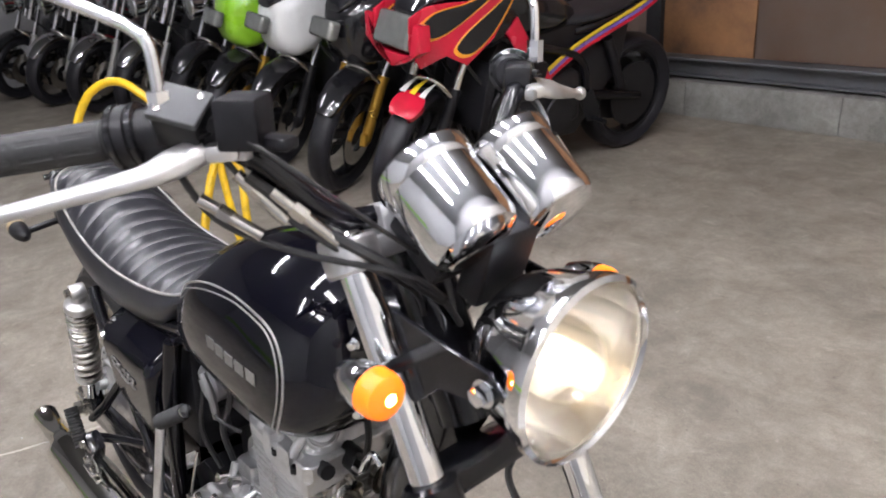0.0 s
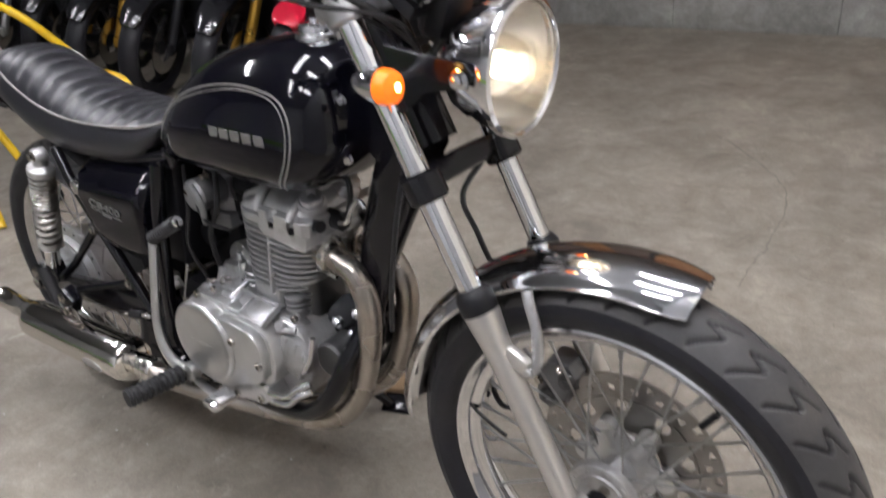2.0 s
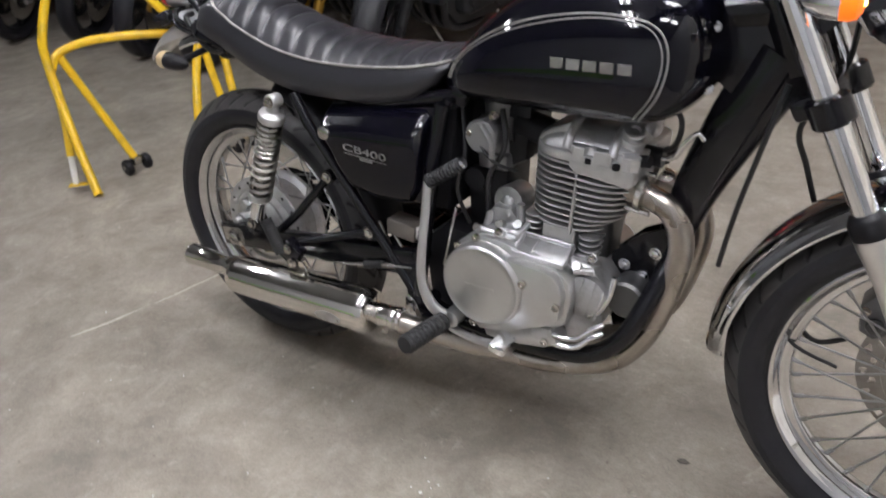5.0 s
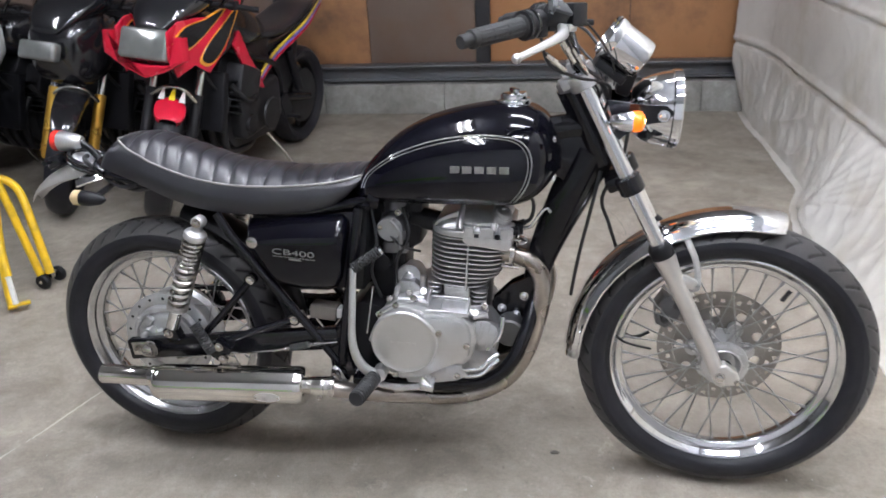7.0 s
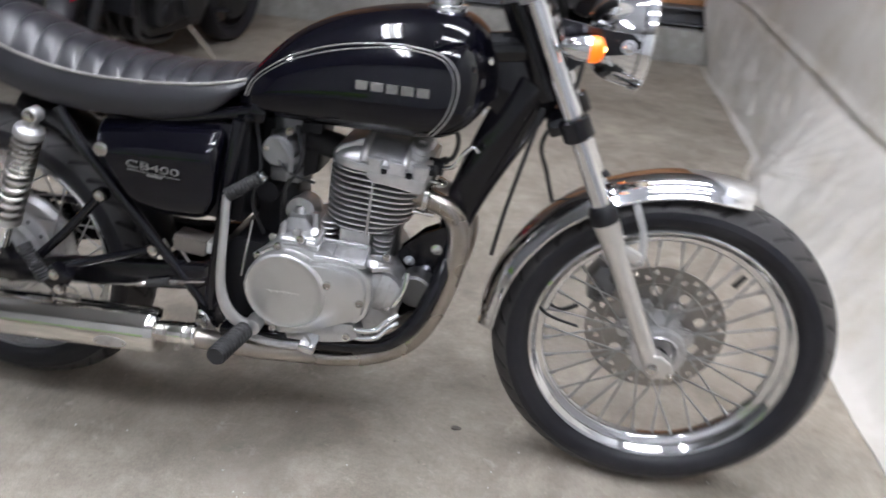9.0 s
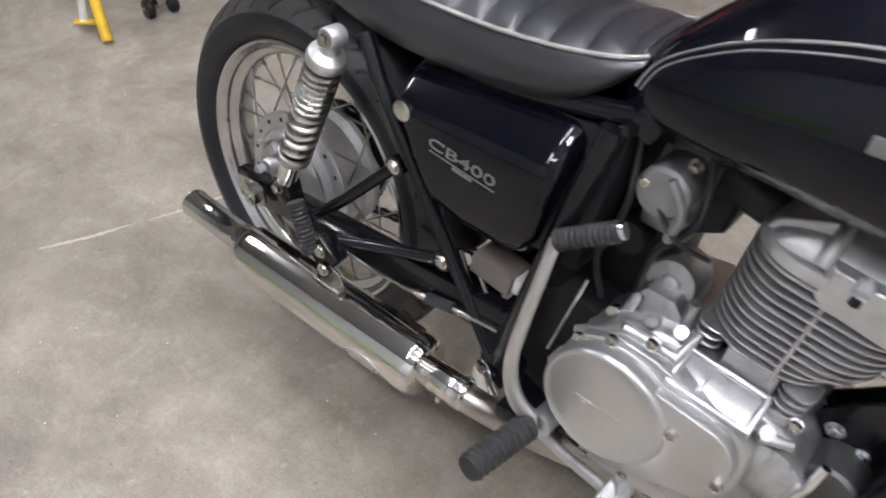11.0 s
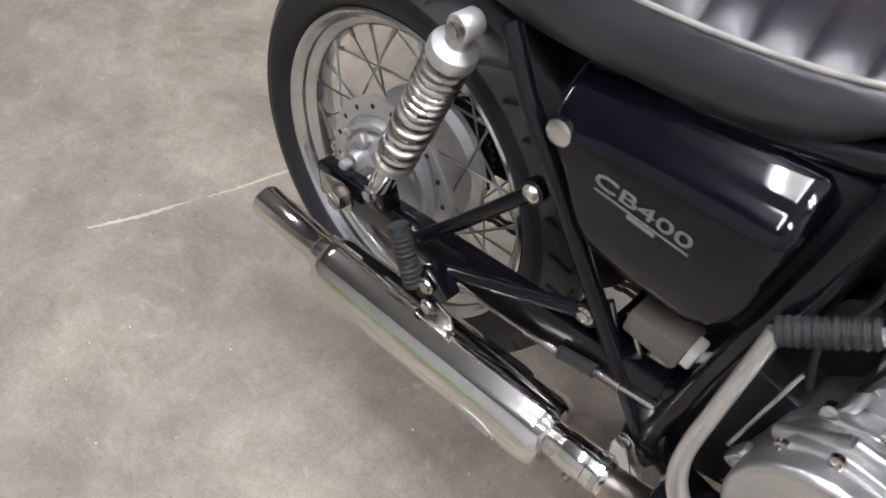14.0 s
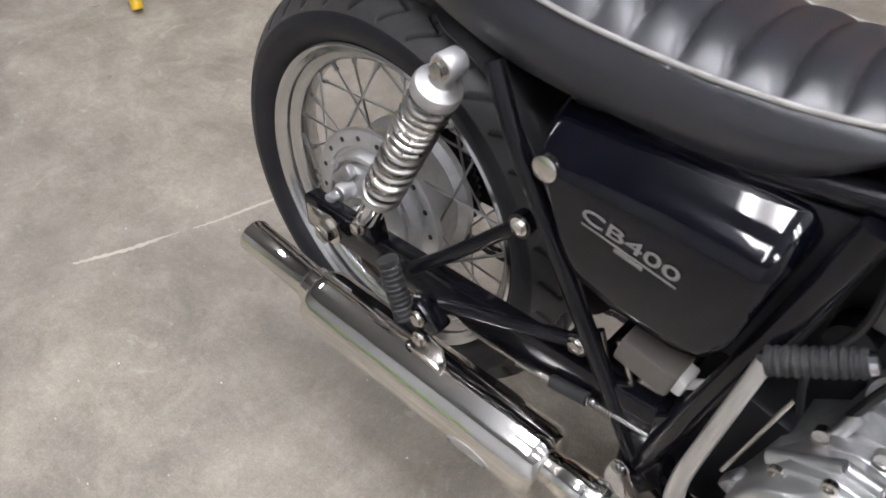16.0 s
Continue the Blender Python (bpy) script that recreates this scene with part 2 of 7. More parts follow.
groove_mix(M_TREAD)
# dull metal for starter and caps; on the cylinder core it paints gap shade
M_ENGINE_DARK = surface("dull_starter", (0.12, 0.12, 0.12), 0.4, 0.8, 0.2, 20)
M_GRIP = surface("grip_rubber", (0.026, 0.026, 0.027), 0.55, 0, 0.2, 30, spec=0.3, bump=0.0006, bump_scale=300)
M_LEATHER = surface("seat_vinyl", (0.02, 0.02, 0.024), 0.32, 0, 0.1, 16, rough_vary=0.06, spec=0.6, bump=0.0003, bump_scale=420)
M_PIPING = surface("seat_piping", (0.3, 0.29, 0.27), 0.5, 0, 0.2, 40, dirt=(0.12, 0.11, 0.1), dirt_amount=0.6, dirt_scale=30)
M_STRIPE = surface("silver_stripe", (0.36, 0.35, 0.335), 0.35, 0.6, 0.1, 30)
M_AMBER = lamp_surface("lit_amber_lens", (1.0, 0.15, 0.002), 1.0, (0.85, 0.2, 0.01))
M_BULB = lamp_surface("lit_bulb", (1.0, 0.55, 0.14), 26.0)
M_HEADBULB = lamp_surface("lit_headlamp_bulb", (1.0, 0.78, 0.5), 800.0)
M_LENS = glass("lamp_glass", (1, 0.95, 0.86), 0.07)
M_DIM_AMBER = surface("pale_amber_lens", (0.55, 0.42, 0.24), 0.3, 0, 0.1, 30)
M_RED = surface("red_lens", (0.7, 0.03, 0.02), 0.2, 0, 0.1, 20, coat=0.5)
M_WHITEPLATE = surface("worn_white_paint", (0.7, 0.69, 0.66), 0.4, 0, 0.08, 14, dirt=(0.4, 0.38, 0.35), dirt_amount=0.3, dirt_scale=16)
M_TAILPLATE = surface("pale_grey_plate", (0.42, 0.42, 0.43), 0.35, 0.2, 0.08, 20)
M_BLACKRING = surface("black_enamel", (0.01, 0.01, 0.012), 0.14, 0, 0.2, 20, spec=0.6)
M_CABLE = surface("cable_sleeve", (0.012, 0.012, 0.013), 0.4, 0, 0.2, 30)
M_YELLOW = surface("yellow_enamel", (0.78, 0.5, 0.012), 0.32, 0, 0.08, 9, coat=0.3, dirt=(0.2, 0.13, 0.03), dirt_amount=0.4, dirt_scale=18)
M_WOOD = surface("rough_timber", (0.3, 0.2, 0.11), 0.75, 0, 0.3, 22, bump=0.001, bump_scale=120)
M_MIRROR = surface("mirror_glass", (0.85, 0.86, 0.87), 0.03, 1, 0.01, 5, rough_vary=0.01)

# ---- the room ----
def concrete(name, base, bump=0.0012):
    m, nt, b = nodes_of(name)
    N, L = nt.nodes.new, nt.links.new
    co = N("ShaderNodeTexCoord")

    def noise_at(scale, detail, rough, dist=0.0):
        n = N("ShaderNodeTexNoise")
        n.inputs["Scale"].default_value, n.inputs["Detail"].default_value = scale, detail
        n.inputs["Roughness"].default_value, n.inputs["Distortion"].default_value = rough, dist
        L(co.outputs["Object"], n.inputs["Vector"])
        return n

    def ramp(src, a, b_, ca, cb):
        r = N("ShaderNodeValToRGB")
        r.color_ramp.elements[0].position, r.color_ramp.elements[1].position = a, b_
        r.color_ramp.elements[0].color, r.color_ramp.elements[1].color = (*ca, 1), (*cb, 1)
        L(src, r.inputs["Fac"])
        return r.outputs["Color"]

    def mixed(a, b_, fac, mode="MIX"):
        x = N("ShaderNodeMix")
        x.data_type, x.blend_type = "RGBA", mode
        L(a, x.inputs["A"])
        L(b_, x.inputs["B"])
        if isinstance(fac, float):
            x.inputs["Factor"].default_value = fac
        else:
            L(fac, x.inputs["Factor"])
        return x.outputs["Result"]

    big = noise_at(1.3, 6, 0.6, 0.8)
    mid = noise_at(4.2, 10, 0.72, 0.4)
    fine = noise_at(85, 10, 0.85)
    tone = ramp(big.outputs["Fac"], 0.3, 0.72, [c * 0.78 for c in base], [c * 1.16 for c in base])
    blot = ramp(mid.outputs["Fac"], 0.36, 0.66, (0.7, 0.685, 0.665), (1.12, 1.115, 1.1))
    col = mixed(tone, blot, 1.0, "MULTIPLY")
    grain = ramp(fine.outputs["Fac"], 0.35, 0.66, (0.82, 0.82, 0.815), (1.13, 1.13, 1.12))
    col = mixed(col, grain, 1.0, "MULTIPLY")
    speck = noise_at(260, 5, 0.8)
    col = mixed(col, ramp(speck.outputs["Fac"], 0.36, 0.64, (0.84, 0.84, 0.83), (1.12, 1.12, 1.11)), 1.0, "MULTIPLY")
    chips = noise_at(55, 4, 0.6, 0.6)
    col = mixed(col, ramp(chips.outputs["Fac"], 0.68, 0.72, (1, 1, 1), (1.35, 1.34, 1.3)), 1.0, "MULTIPLY")
    spots = noise_at(31, 5, 0.6, 0.3)
    col = mixed(col, ramp(spots.outputs["Fac"], 0.27, 0.33, (0.62, 0.6, 0.58), (1, 1, 1)), 1.0, "MULTIPLY")
    # blotches with hard edges, brushed scuffs along one way
    blots = noise_at(9, 12, 0.72, 0.9)
    bl = ramp(blots.outputs["Fac"], 0.4, 0.6, (0.86, 0.855, 0.85), (1.05, 1.05, 1.04))
    col = mixed(col, bl, 1.0, "MULTIPLY")
    mp = N("ShaderNodeMapping")
    mp.inputs["Rotation"].default_value = (0, 0, radians(35))
    mp.inputs["Scale"].default_value = (9, 42, 1)
    L(co.outputs["Object"], mp.inputs["Vector"])
    br = noise_at(1.0, 9, 0.75, 0.4)
    L(mp.outputs["Vector"], br.inputs["Vector"])
    bs = ramp(br.outputs["Fac"], 0.5, 0.68, (0.98, 0.98, 0.98), (1.08, 1.08, 1.07))
    col = mixed(col, bs, 1.0, "MULTIPLY")
    # oil stains
    oil = noise_at(2.3, 7, 0.62, 1.2)
    o = ramp(oil.outputs["Fac"], 0.56, 0.72, (0, 0, 0), (0.5, 0.5, 0.5))
    dark = N("ShaderNodeRGB")
    dark.outputs[0].default_value = (base[0] * 0.42, base[1] * 0.4, base[2] * 0.38, 1)
    col = mixed(col, dark.outputs[0], o)
    # pale scuffs
    sc = noise_at(11, 9, 0.78, 0.8)
    s = ramp(sc.outputs["Fac"], 0.6, 0.68, (0, 0, 0), (0.34, 0.34, 0.34))
    pale = N("ShaderNodeRGB")
    pale.outputs[0].default_value = (min(1, base[0] * 1.75), min(1, base[1] * 1.75), min(1, base[2] * 1.72), 1)
    col = mixed(col, pale.outputs[0], s)
    L(col, b.inputs["Base Color"])
    rr = N("ShaderNodeMapRange")
    rr.inputs["To Min"].default_value, rr.inputs["To Max"].default_value = 0.5, 0.85
    L(mid.outputs["Fac"], rr.inputs["Value"])
    L(rr.outputs["Result"], b.inputs["Roughness"])
    bp = N("ShaderNodeBump")
    bp.inputs["Strength"].default_value, bp.inputs["Distance"].default_value = 0.5, bump
    hm = N("ShaderNodeMath")
    L(mid.outputs["Fac"], hm.inputs[0])
    L(fine.outputs["Fac"], hm.inputs[1])
    L(hm.outputs[0], bp.inputs["Height"])
    L(bp.outputs["Normal"], b.inputs["Normal"])
    return m


M_FLOOR = concrete("worn_concrete", (0.345, 0.311, 0.27), 0.0007)
M_BLOCK = concrete("block_concrete", (0.32, 0.315, 0.305), 0.002)
M_RUST = surface("rusty_steel_sheet", (0.36, 0.175, 0.075), 0.6, 0.1, 0.35, 1.6, bump=0.001, bump_scale=40, dirt=(0.055, 0.04, 0.035), dirt_amount=0.8, dirt_scale=1.6)
M_RUSTDARK = surface("dark_rusty_sheet", (0.15, 0.108, 0.085), 0.6, 0.1, 0.4, 1.4, bump=0.001, bump_scale=40, dirt=(0.14, 0.07, 0.035), dirt_amount=0.6, dirt_scale=1.3)
M_POST = surface("dark_steel_post", (0.03, 0.03, 0.033), 0.55, 0.3, 0.3, 6)
M_BEAM = surface("grey_steel_beam", (0.12, 0.125, 0.135), 0.5, 0.3, 0.3, 4, dirt=(0.12, 0.09, 0.06), dirt_amount=0.4, dirt_scale=6)
M_SHEET = surface("white_vinyl_sheet", (0.56, 0.545, 0.51), 0.45, 0, 0.1, 3, bump=0.0016, bump_scale=18, dirt=(0.36, 0.32, 0.24), dirt_amount=0.55, dirt_scale=3.4)
M_WALL = surface("painted_wall", (0.3, 0.3, 0.305), 0.7, 0, 0.06, 2, bump=0.001, bump_scale=60)
M_WALLPALE = surface("white_painted_wall", (0.5, 0.51, 0.52), 0.6, 0, 0.06, 2, bump=0.001, bump_scale=60)
M_CEIL = surface("ceiling_boards", (0.3, 0.305, 0.32), 0.8, 0, 0.06, 2)
M_FILL = surface("crack_filler", (0.55, 0.51, 0.44), 0.8, 0, 0.25, 30, bump=0.001, bump_scale=120)
M_TUBE = lamp_surface("lit_tube", (1.0, 0.985, 1.03), 94.0)

X0, X1, Y0, Y1, H = -7.0, 2.42, -3.6, 3.95, 3.1

bm = bmesh.new()
box(bm, ((X0 + X1) / 2, (Y0 + Y1) / 2, -0.06), (X1 - X0 + 0.6, Y1 - Y0 + 0.6, 0.12), bev=0)
floor = tagged(part("floor", bm, M_FLOOR), "worn stained grey concrete workshop floor", "floor", kind="structure")
bm = bmesh.new()
box(bm, ((X0 + X1) / 2, (Y0 + Y1) / 2, H + 0.06), (X1 - X0 + 0.6, Y1 - Y0 + 0.6, 0.12), bev=0)
tagged(part("ceiling", bm, M_CEIL), "plain grey boarded workshop ceiling", "ceiling", kind="structure")
for nm, c, s in (("wall_south", ((X0 + X1) / 2, Y0 - 0.1, H / 2), (X1 - X0 + 0.6, 0.2, H)),
                 ("wall_west", (X0 - 0.1, (Y0 + Y1) / 2, H / 2), (0.2, Y1 - Y0, H)),
                 ("wall_east", (X1 + 0.1, (Y0 + Y1) / 2, H / 2), (0.2, Y1 - Y0, H))):
    bm = bmesh.new()
    box(bm, c, s, bev=0)
    tagged(part(nm, bm, M_WALLPALE if nm == "wall_south" else M_WALL), "plain painted workshop wall", "wall", kind="structure")

bm = bmesh.new()
box(bm, ((X0 - 0.5) / 2, Y0 + 0.004, 0.36), (-0.5 - X0, 0.012, 0.26), bev=0.002)
tagged(part("trim", bm, surface("green_band_paint", (0.32, 0.62, 0.08), 0.5, 0, 0.1, 3)), "lime green painted band along the wall", "wall band", kind="structure")

# north wall: block kerb, steel beam, rusty sheets between posts
bm = bmesh.new()
box(bm, ((X0 + X1) / 2, Y1 + 0.1, H / 2), (X1 - X0 + 0.6, 0.16, H), bev=0)
wall_north = tagged(part("wall_north", bm, M_POST), "rusty steel sheet wall above a concrete block kerb", "wall", kind="structure")
x = X0
i = 0
while x < X1 - 0.02:
    w = min(0.9, X1 - x)
    bm = bmesh.new()
    box(bm, (x + w / 2, 3.875, 0.105), (w - 0.004, 0.16, 0.21), bev=0.003)
    part("kerb_block", bm, M_BLOCK, wall_north)
    x += w
bm = bmesh.new()
box(bm, ((X0 + X1) / 2, 3.9, 0.235), (X1 - X0, 0.1, 0.012), bev=0.002)
box(bm, ((X0 + X1) / 2, 3.925, 0.28), (X1 - X0, 0.03, 0.1), bev=0.002)
box(bm, ((X0 + X1) / 2, 3.89, 0.336), (X1 - X0, 0.12, 0.014), bev=0.003)
part("steel_beam", bm, M_BEAM, wall_north, "grey steel beam along the wall foot")
edges = [(-7.0, -3.0), (-3.0, -1.05), (-0.95, -0.36), (-0.36, 0.43), (0.53, 1.5), (1.5, 2.42)]
for k, (a, b_) in enumerate(edges):
    bm = bmesh.new()
    box(bm, ((a + b_) / 2, 3.95, (0.345 + H) / 2), (b_ - a - 0.006, 0.02, H - 0.345), bev=0.002)
    part("steel_sheet", bm, M_RUSTDARK if k in (0, 1, 3) else M_RUST, wall_north)
for xp in (-1.0, 0.48):
    bm = bmesh.new()
    box(bm, (xp, 3.925, (0.345 + H) / 2), (0.1, 0.05, H - 0.345), bev=0.004)
    part("post", bm, M_POST, wall_north)

# white sheet hung over the east wall, gathered at the floor
def sheet_point(y, z):
    foot = lerp([(-3.6, 2.04), (0.6, 2.045), (1.2, 2.05), (1.6, 2.06), (1.9, 2.13), (2.2, 2.225), (3.0, 2.262), (3.9, 2.275)], y)
    seam = 0.4 + 0.026 * (y - 0.75) + 0.02 * noise.noise(V((y * 1.7, 0, 9)))
    k = min(1.0, z / seam)
    x = foot + (2.285 - foot) * (0.25 * k + 0.75 * k ** 0.6)
    low = 1 - k
    # ridged wrinkles that fan out from the gathered lump
    a = math.atan2(z - 0.1, y - 1.75)
    d = math.hypot(z - 0.1, y - 1.75)
    fan = 1 - abs(noise.noise(V((a * 3.2, d * 0.8, 4))) * 2)
    r1 = 1 - abs(noise.noise(V((y * 3.1 + z * 4, z * 2.2 - y, 7))) * 2)
    r2 = 1 - abs(noise.noise(V((y * 9 - z * 5, z * 5 + y * 2, 2))) * 2)
    n = noise.noise(V((y * 1.1, z * 0.9, 3.1)))
    amp = (0.01 + 0.035 * low * k ** 0.5) if z < seam else 0.008
    x -= amp * (0.5 * r1 ** 3 + 0.35 * r2 ** 3 + 0.7 * fan ** 3 * math.exp(-d / 0.6))
    x -= 0.06 * math.exp(-((y - 1.72 + 0.25 * z) / 0.22) ** 2) * low ** 0.7 * min(1, z / 0.04)
    x -= 0.02 * n
    pleat = noise.noise(V((y * 7 + 0.5 * z, z * 0.9, 11))) + 0.5 * noise.noise(V((y * 17, z * 1.3, 5)))
    x -= 0.017 * pleat * min(1.0, low * 1.6) * min(1, z / 0.03)
    x -= 0.1 * max(0.0, (y - 3.3) / 0.45) ** 1.5 * min(1, z / 0.4)
    # sagging folds along the welded seams
    for zc, dd, sl in ((0.0, 0.014, 0.03), (0.41, 0.012, 0.02), (0.88, 0.01, 0.02), (1.35, 0.01, 0.02)):
        q = z - seam - zc
        x += dd * math.exp(-(q / 0.009) ** 2) - 0.7 * dd * math.exp(-((q - sl) / 0.02) ** 2)
    return x


bm = bmesh.new()
ys = np.linspace(-0.55, 3.775, 380)
zs = [0.003] + list(np.linspace(0.012, 1.0, 110)) + list(np.linspace(1.02, 2.55, 60))
grid = []
for y in ys:
    col = [bm.verts.new((sheet_point(y, 0) - 0.035 - 0.02 * noise.noise(V((y * 2.5, 1, 1))), y, 0.002))]
    col += [bm.verts.new((sheet_point(y, z), y, z)) for z in zs]
    grid.append(col)
edge = grid[-1]
grid.append([bm.verts.new((v.co.x + 0.05, v.co.y + 0.004, v.co.z)) for v in edge])
for a, b_ in zip(grid[:-1], grid[1:]):
    for k in range(len(a) - 1):
        bm.faces.new((a[k], b_[k], b_[k + 1], a[k + 1]))
sheet = tagged(part("wall_sheet", bm, M_SHEET, angle=75), "creased off-white vinyl sheet hung on the wall, gathered on the floor", "sheet")
bm = bmesh.new()
tube(bm, [(sheet_point(y, 0) - 0.035 - 0.02 * noise.noise(V((y * 2.5, 1, 1))), y, 0.003) for y in ys[::3]], 0.0035, 6, smooth=False)
part("hem", bm, M_SHEET, sheet, "rolled hem lying on the floor")
bm = bmesh.new()
tube(bm, [(2.33, 3.72, 0.0), (2.33, 3.72, 1.2), (2.33, 3.72, 2.58)], 0.02, 10, smooth=False)
tube(bm, [(2.22, 3.74, 0.46), (2.34, 3.76, 0.46)], 0.035, 10, smooth=False)
tagged(part("wall_pipe", bm, M_POST), "dark pipe with a clamp in the wall corner", "pipe")

# ceiling lamps with twin tubes
def ceiling_light(x, y, turn, ob=None):
    if ob:
        copy_thing(ob, pose(x, y, H - 0.02, 0, 0, turn))
        return ob
    t = thing("ceiling_light", pose(x, y, H - 0.02, 0, 0, turn), "lit white twin-tube fluorescent lamp on the ceiling", "lamp", "ceiling tube lamps")
    b = bmesh.new()
    prism(b, [(-0.12, 0.02), (0.12, 0.02), (0.1, -0.03), (-0.1, -0.03)], -0.62, 0.62, 0.002)
    part("fixture", b, M_WHITEPLATE, t)
    for k in (-0.065, 0.065):
        b = bmesh.new()
        rod(b, (k, -0.6, -0.06), (k, 0.6, -0.06), 0.016, 12)
        part("tube", b, M_TUBE, t, "lit glass tube")
    return t


first = None
for x, y, turn in ((0.0, -1.6, 0), (0.0, 0.1, 0), (-2.7, 0.1, 0), (1.5, -1.4, 90), (1.5, -0.3, 90), (1.5, 0.8, 90)):
    first = ceiling_light(x, y, turn, first) if first else ceiling_light(x, y, turn)

# light thrown forward by the motorcycle's headlamp
beam = new("headlamp_beam", bpy.data.lights.new("headlamp_beam", "SPOT"))
beam.data.energy, beam.data.color, beam.data.shadow_soft_size = 9.0, (1.0, 0.84, 0.62), 0.05
beam.data.spot_size, beam.data.spot_blend = radians(74), 0.85
beam.matrix_world = look((1.29, 0.125, 0.917), (2.6, 0.2, 0.72))

# ---- the motorcycle: x forward, y to its left, z up, rear axle over the origin ----
bike = thing("motorcycle", pose(0, 0.097, 0, 0, 0, -1.6) @ pose(0, 0, 0, -4.5, 0, 0),
             "black and chrome retro motorcycle leaning on its side stand", "motorcycle")
RA, FA = V((0.01, 0, 0.328)), V((1.399, 0, 0.335))
RAKE = V((-0.447, 0, 0.894))          # up along the fork


# -- wheels
CUT = [(-0.026, 0.006), (0.013, 0.018), (-0.013, 0.0245), (0.02, 0.044)]


def zigzag(s, y, R):
    """How deep the tread is cut at arc length s and offset y: slanting Z grooves, staggered left and right."""
    pitch = 2 * math.pi * R / 37
    a = abs(y)
    s = (s + (0.5 * pitch if y > 0 else 0)) % pitch
    best = 1.0
    for sh in (-pitch, 0.0, pitch):
        for (p, q), (u, v) in zip(CUT[:-1], CUT[1:]):
            dx, dy = u - p, v - q
            k = max(0.0, min(1.0, ((s + sh - p) * dx + (a - q) * dy) / (dx * dx + dy * dy)))
            best = min(best, math.hypot(s + sh - p - k * dx, a - q - k * dy))
    return 0.0045 * max(0.0, min(1.0, (0.0024 - best) / 0.001))


def tyre_parts(wheel, R, W, RB):
    """Side walls and a cut tread."""
    h = W / 2
    prof = [(RB + 0.004, h * 0.5), (RB + 0.0115, h * 0.62), (RB + 0.016, h * 0.76), (RB + 0.026, h * 0.93), (RB + 0.04, h * 1.0), (RB + (R - RB) * 0.5, h * 1.0), (R - 0.034, h * 0.955)]
    b = bmesh.new()
    full = [p.to_2d() for p in spline([(r, y, 0) for r, y in prof], 3)]
    lathe(b, [(r, y) for r, y in full], (0, 0, 0), (0, 1, 0), 96)
    for f in [f for f in b.faces if len(f.verts) > 4]:
        b.faces.remove(f)
    lathe(b, [(r, -y) for r, y in full], (0, 0, 0), (0, 1, 0), 96)
    for f in [f for f in b.faces if len(f.verts) > 4]:
        b.faces.remove(f)
    tyre = part("tyre", b, M_RUBBER, wheel, "black rubber tyre")
    nA, nY = 1184, 48
    ca = [math.cos(2 * math.pi * i / nA) for i in range(nA)]
    sa = [math.sin(2 * math.pi * i / nA) for i in range(nA)]
    verts, faces, cut = [], [], []
    yy = np.linspace(-h * 0.965, h * 0.965, nY)
    for i in range(nA):
        for y in yy:
            u = abs(y) / (h * 0.965)
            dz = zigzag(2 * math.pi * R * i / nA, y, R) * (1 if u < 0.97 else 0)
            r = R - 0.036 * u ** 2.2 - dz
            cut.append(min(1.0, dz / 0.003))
            verts.append((r * ca[i], y, r * sa[i]))
    for i in range(nA):
        for j in range(nY - 1):
            a, b2 = i * nY + j, ((i + 1) % nA) * nY + j
            faces.append((a, a + 1, b2 + 1, b2))
    me = bpy.data.meshes.new("tread")
    me.from_pydata(verts, [], faces)
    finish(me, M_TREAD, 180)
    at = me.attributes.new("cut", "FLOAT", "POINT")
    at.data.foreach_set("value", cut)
    o = new("tread", me)
    o.parent = wheel
    o["label"] = "zigzag cut tread band, dusty grey black"


def rim_mesh(RB, half):
    """Rolled rim with flanges and a dropped well."""
    b = bmesh.new()
    o = [(RB + 0.012, half - 0.001), (RB + 0.0135, half + 0.001), (RB + 0.013, half + 0.005), (RB + 0.0095, half + 0.007), (RB + 0.006, half + 0.0055), (RB + 0.003, half + 0.001), (RB - 0.001, half - 0.003), (RB - 0.0035, half - 0.006), (RB - 0.0035, half * 0.62), (RB - 0.006, half * 0.54), (RB - 0.0125, half * 0.47), (RB - 0.0165, half * 0.42), (RB - 0.019, half * 0.3), (RB - 0.02, 0)]
    outer = o + [(r, -y) for r, y in o[-2::-1]]
    inner = [(RB + 0.012, -half + 0.004), (RB + 0.002, -half + 0.003), (RB - 0.014, 0), (RB + 0.002, half - 0.003), (RB + 0.012, half - 0.004)]
    lathe(b, outer + inner, (0, 0, 0), (0, 1, 0), 120, closed=True)
    return b


def spokes(wheel, RB, hub_r, hub_y, count=36, mat=M_SPOKE):
    """Crossed wire spokes with nipples."""
    step = 2 * math.pi / count
    kinds = []
    for side in (1, -1):
        for lead in (1, -1):
            b = bmesh.new()
            a0 = lead * 0.62
            p = V((hub_r * math.cos(a0), side * hub_y, hub_r * math.sin(a0)))
            q = V(((RB - 0.012) * math.cos(0.0), side * 0.006, 0))
            rod(b, p, q, 0.0019, 6)
            d = (q - p).normalized()
            rod(b, q - d * 0.02, q + d * 0.004, 0.0036, 6)
            kinds.append(part("spoke", b, mat, wheel))
    k = count // 4
    for t, o in enumerate(kinds):
        for i in range(k):
            ang = (4 * i + t) * step
            m = Matrix.Rotation(ang, 4, "Y")
            if i == 0:
                o.matrix_basis = m
            else:
                twin(o, "spoke", m)


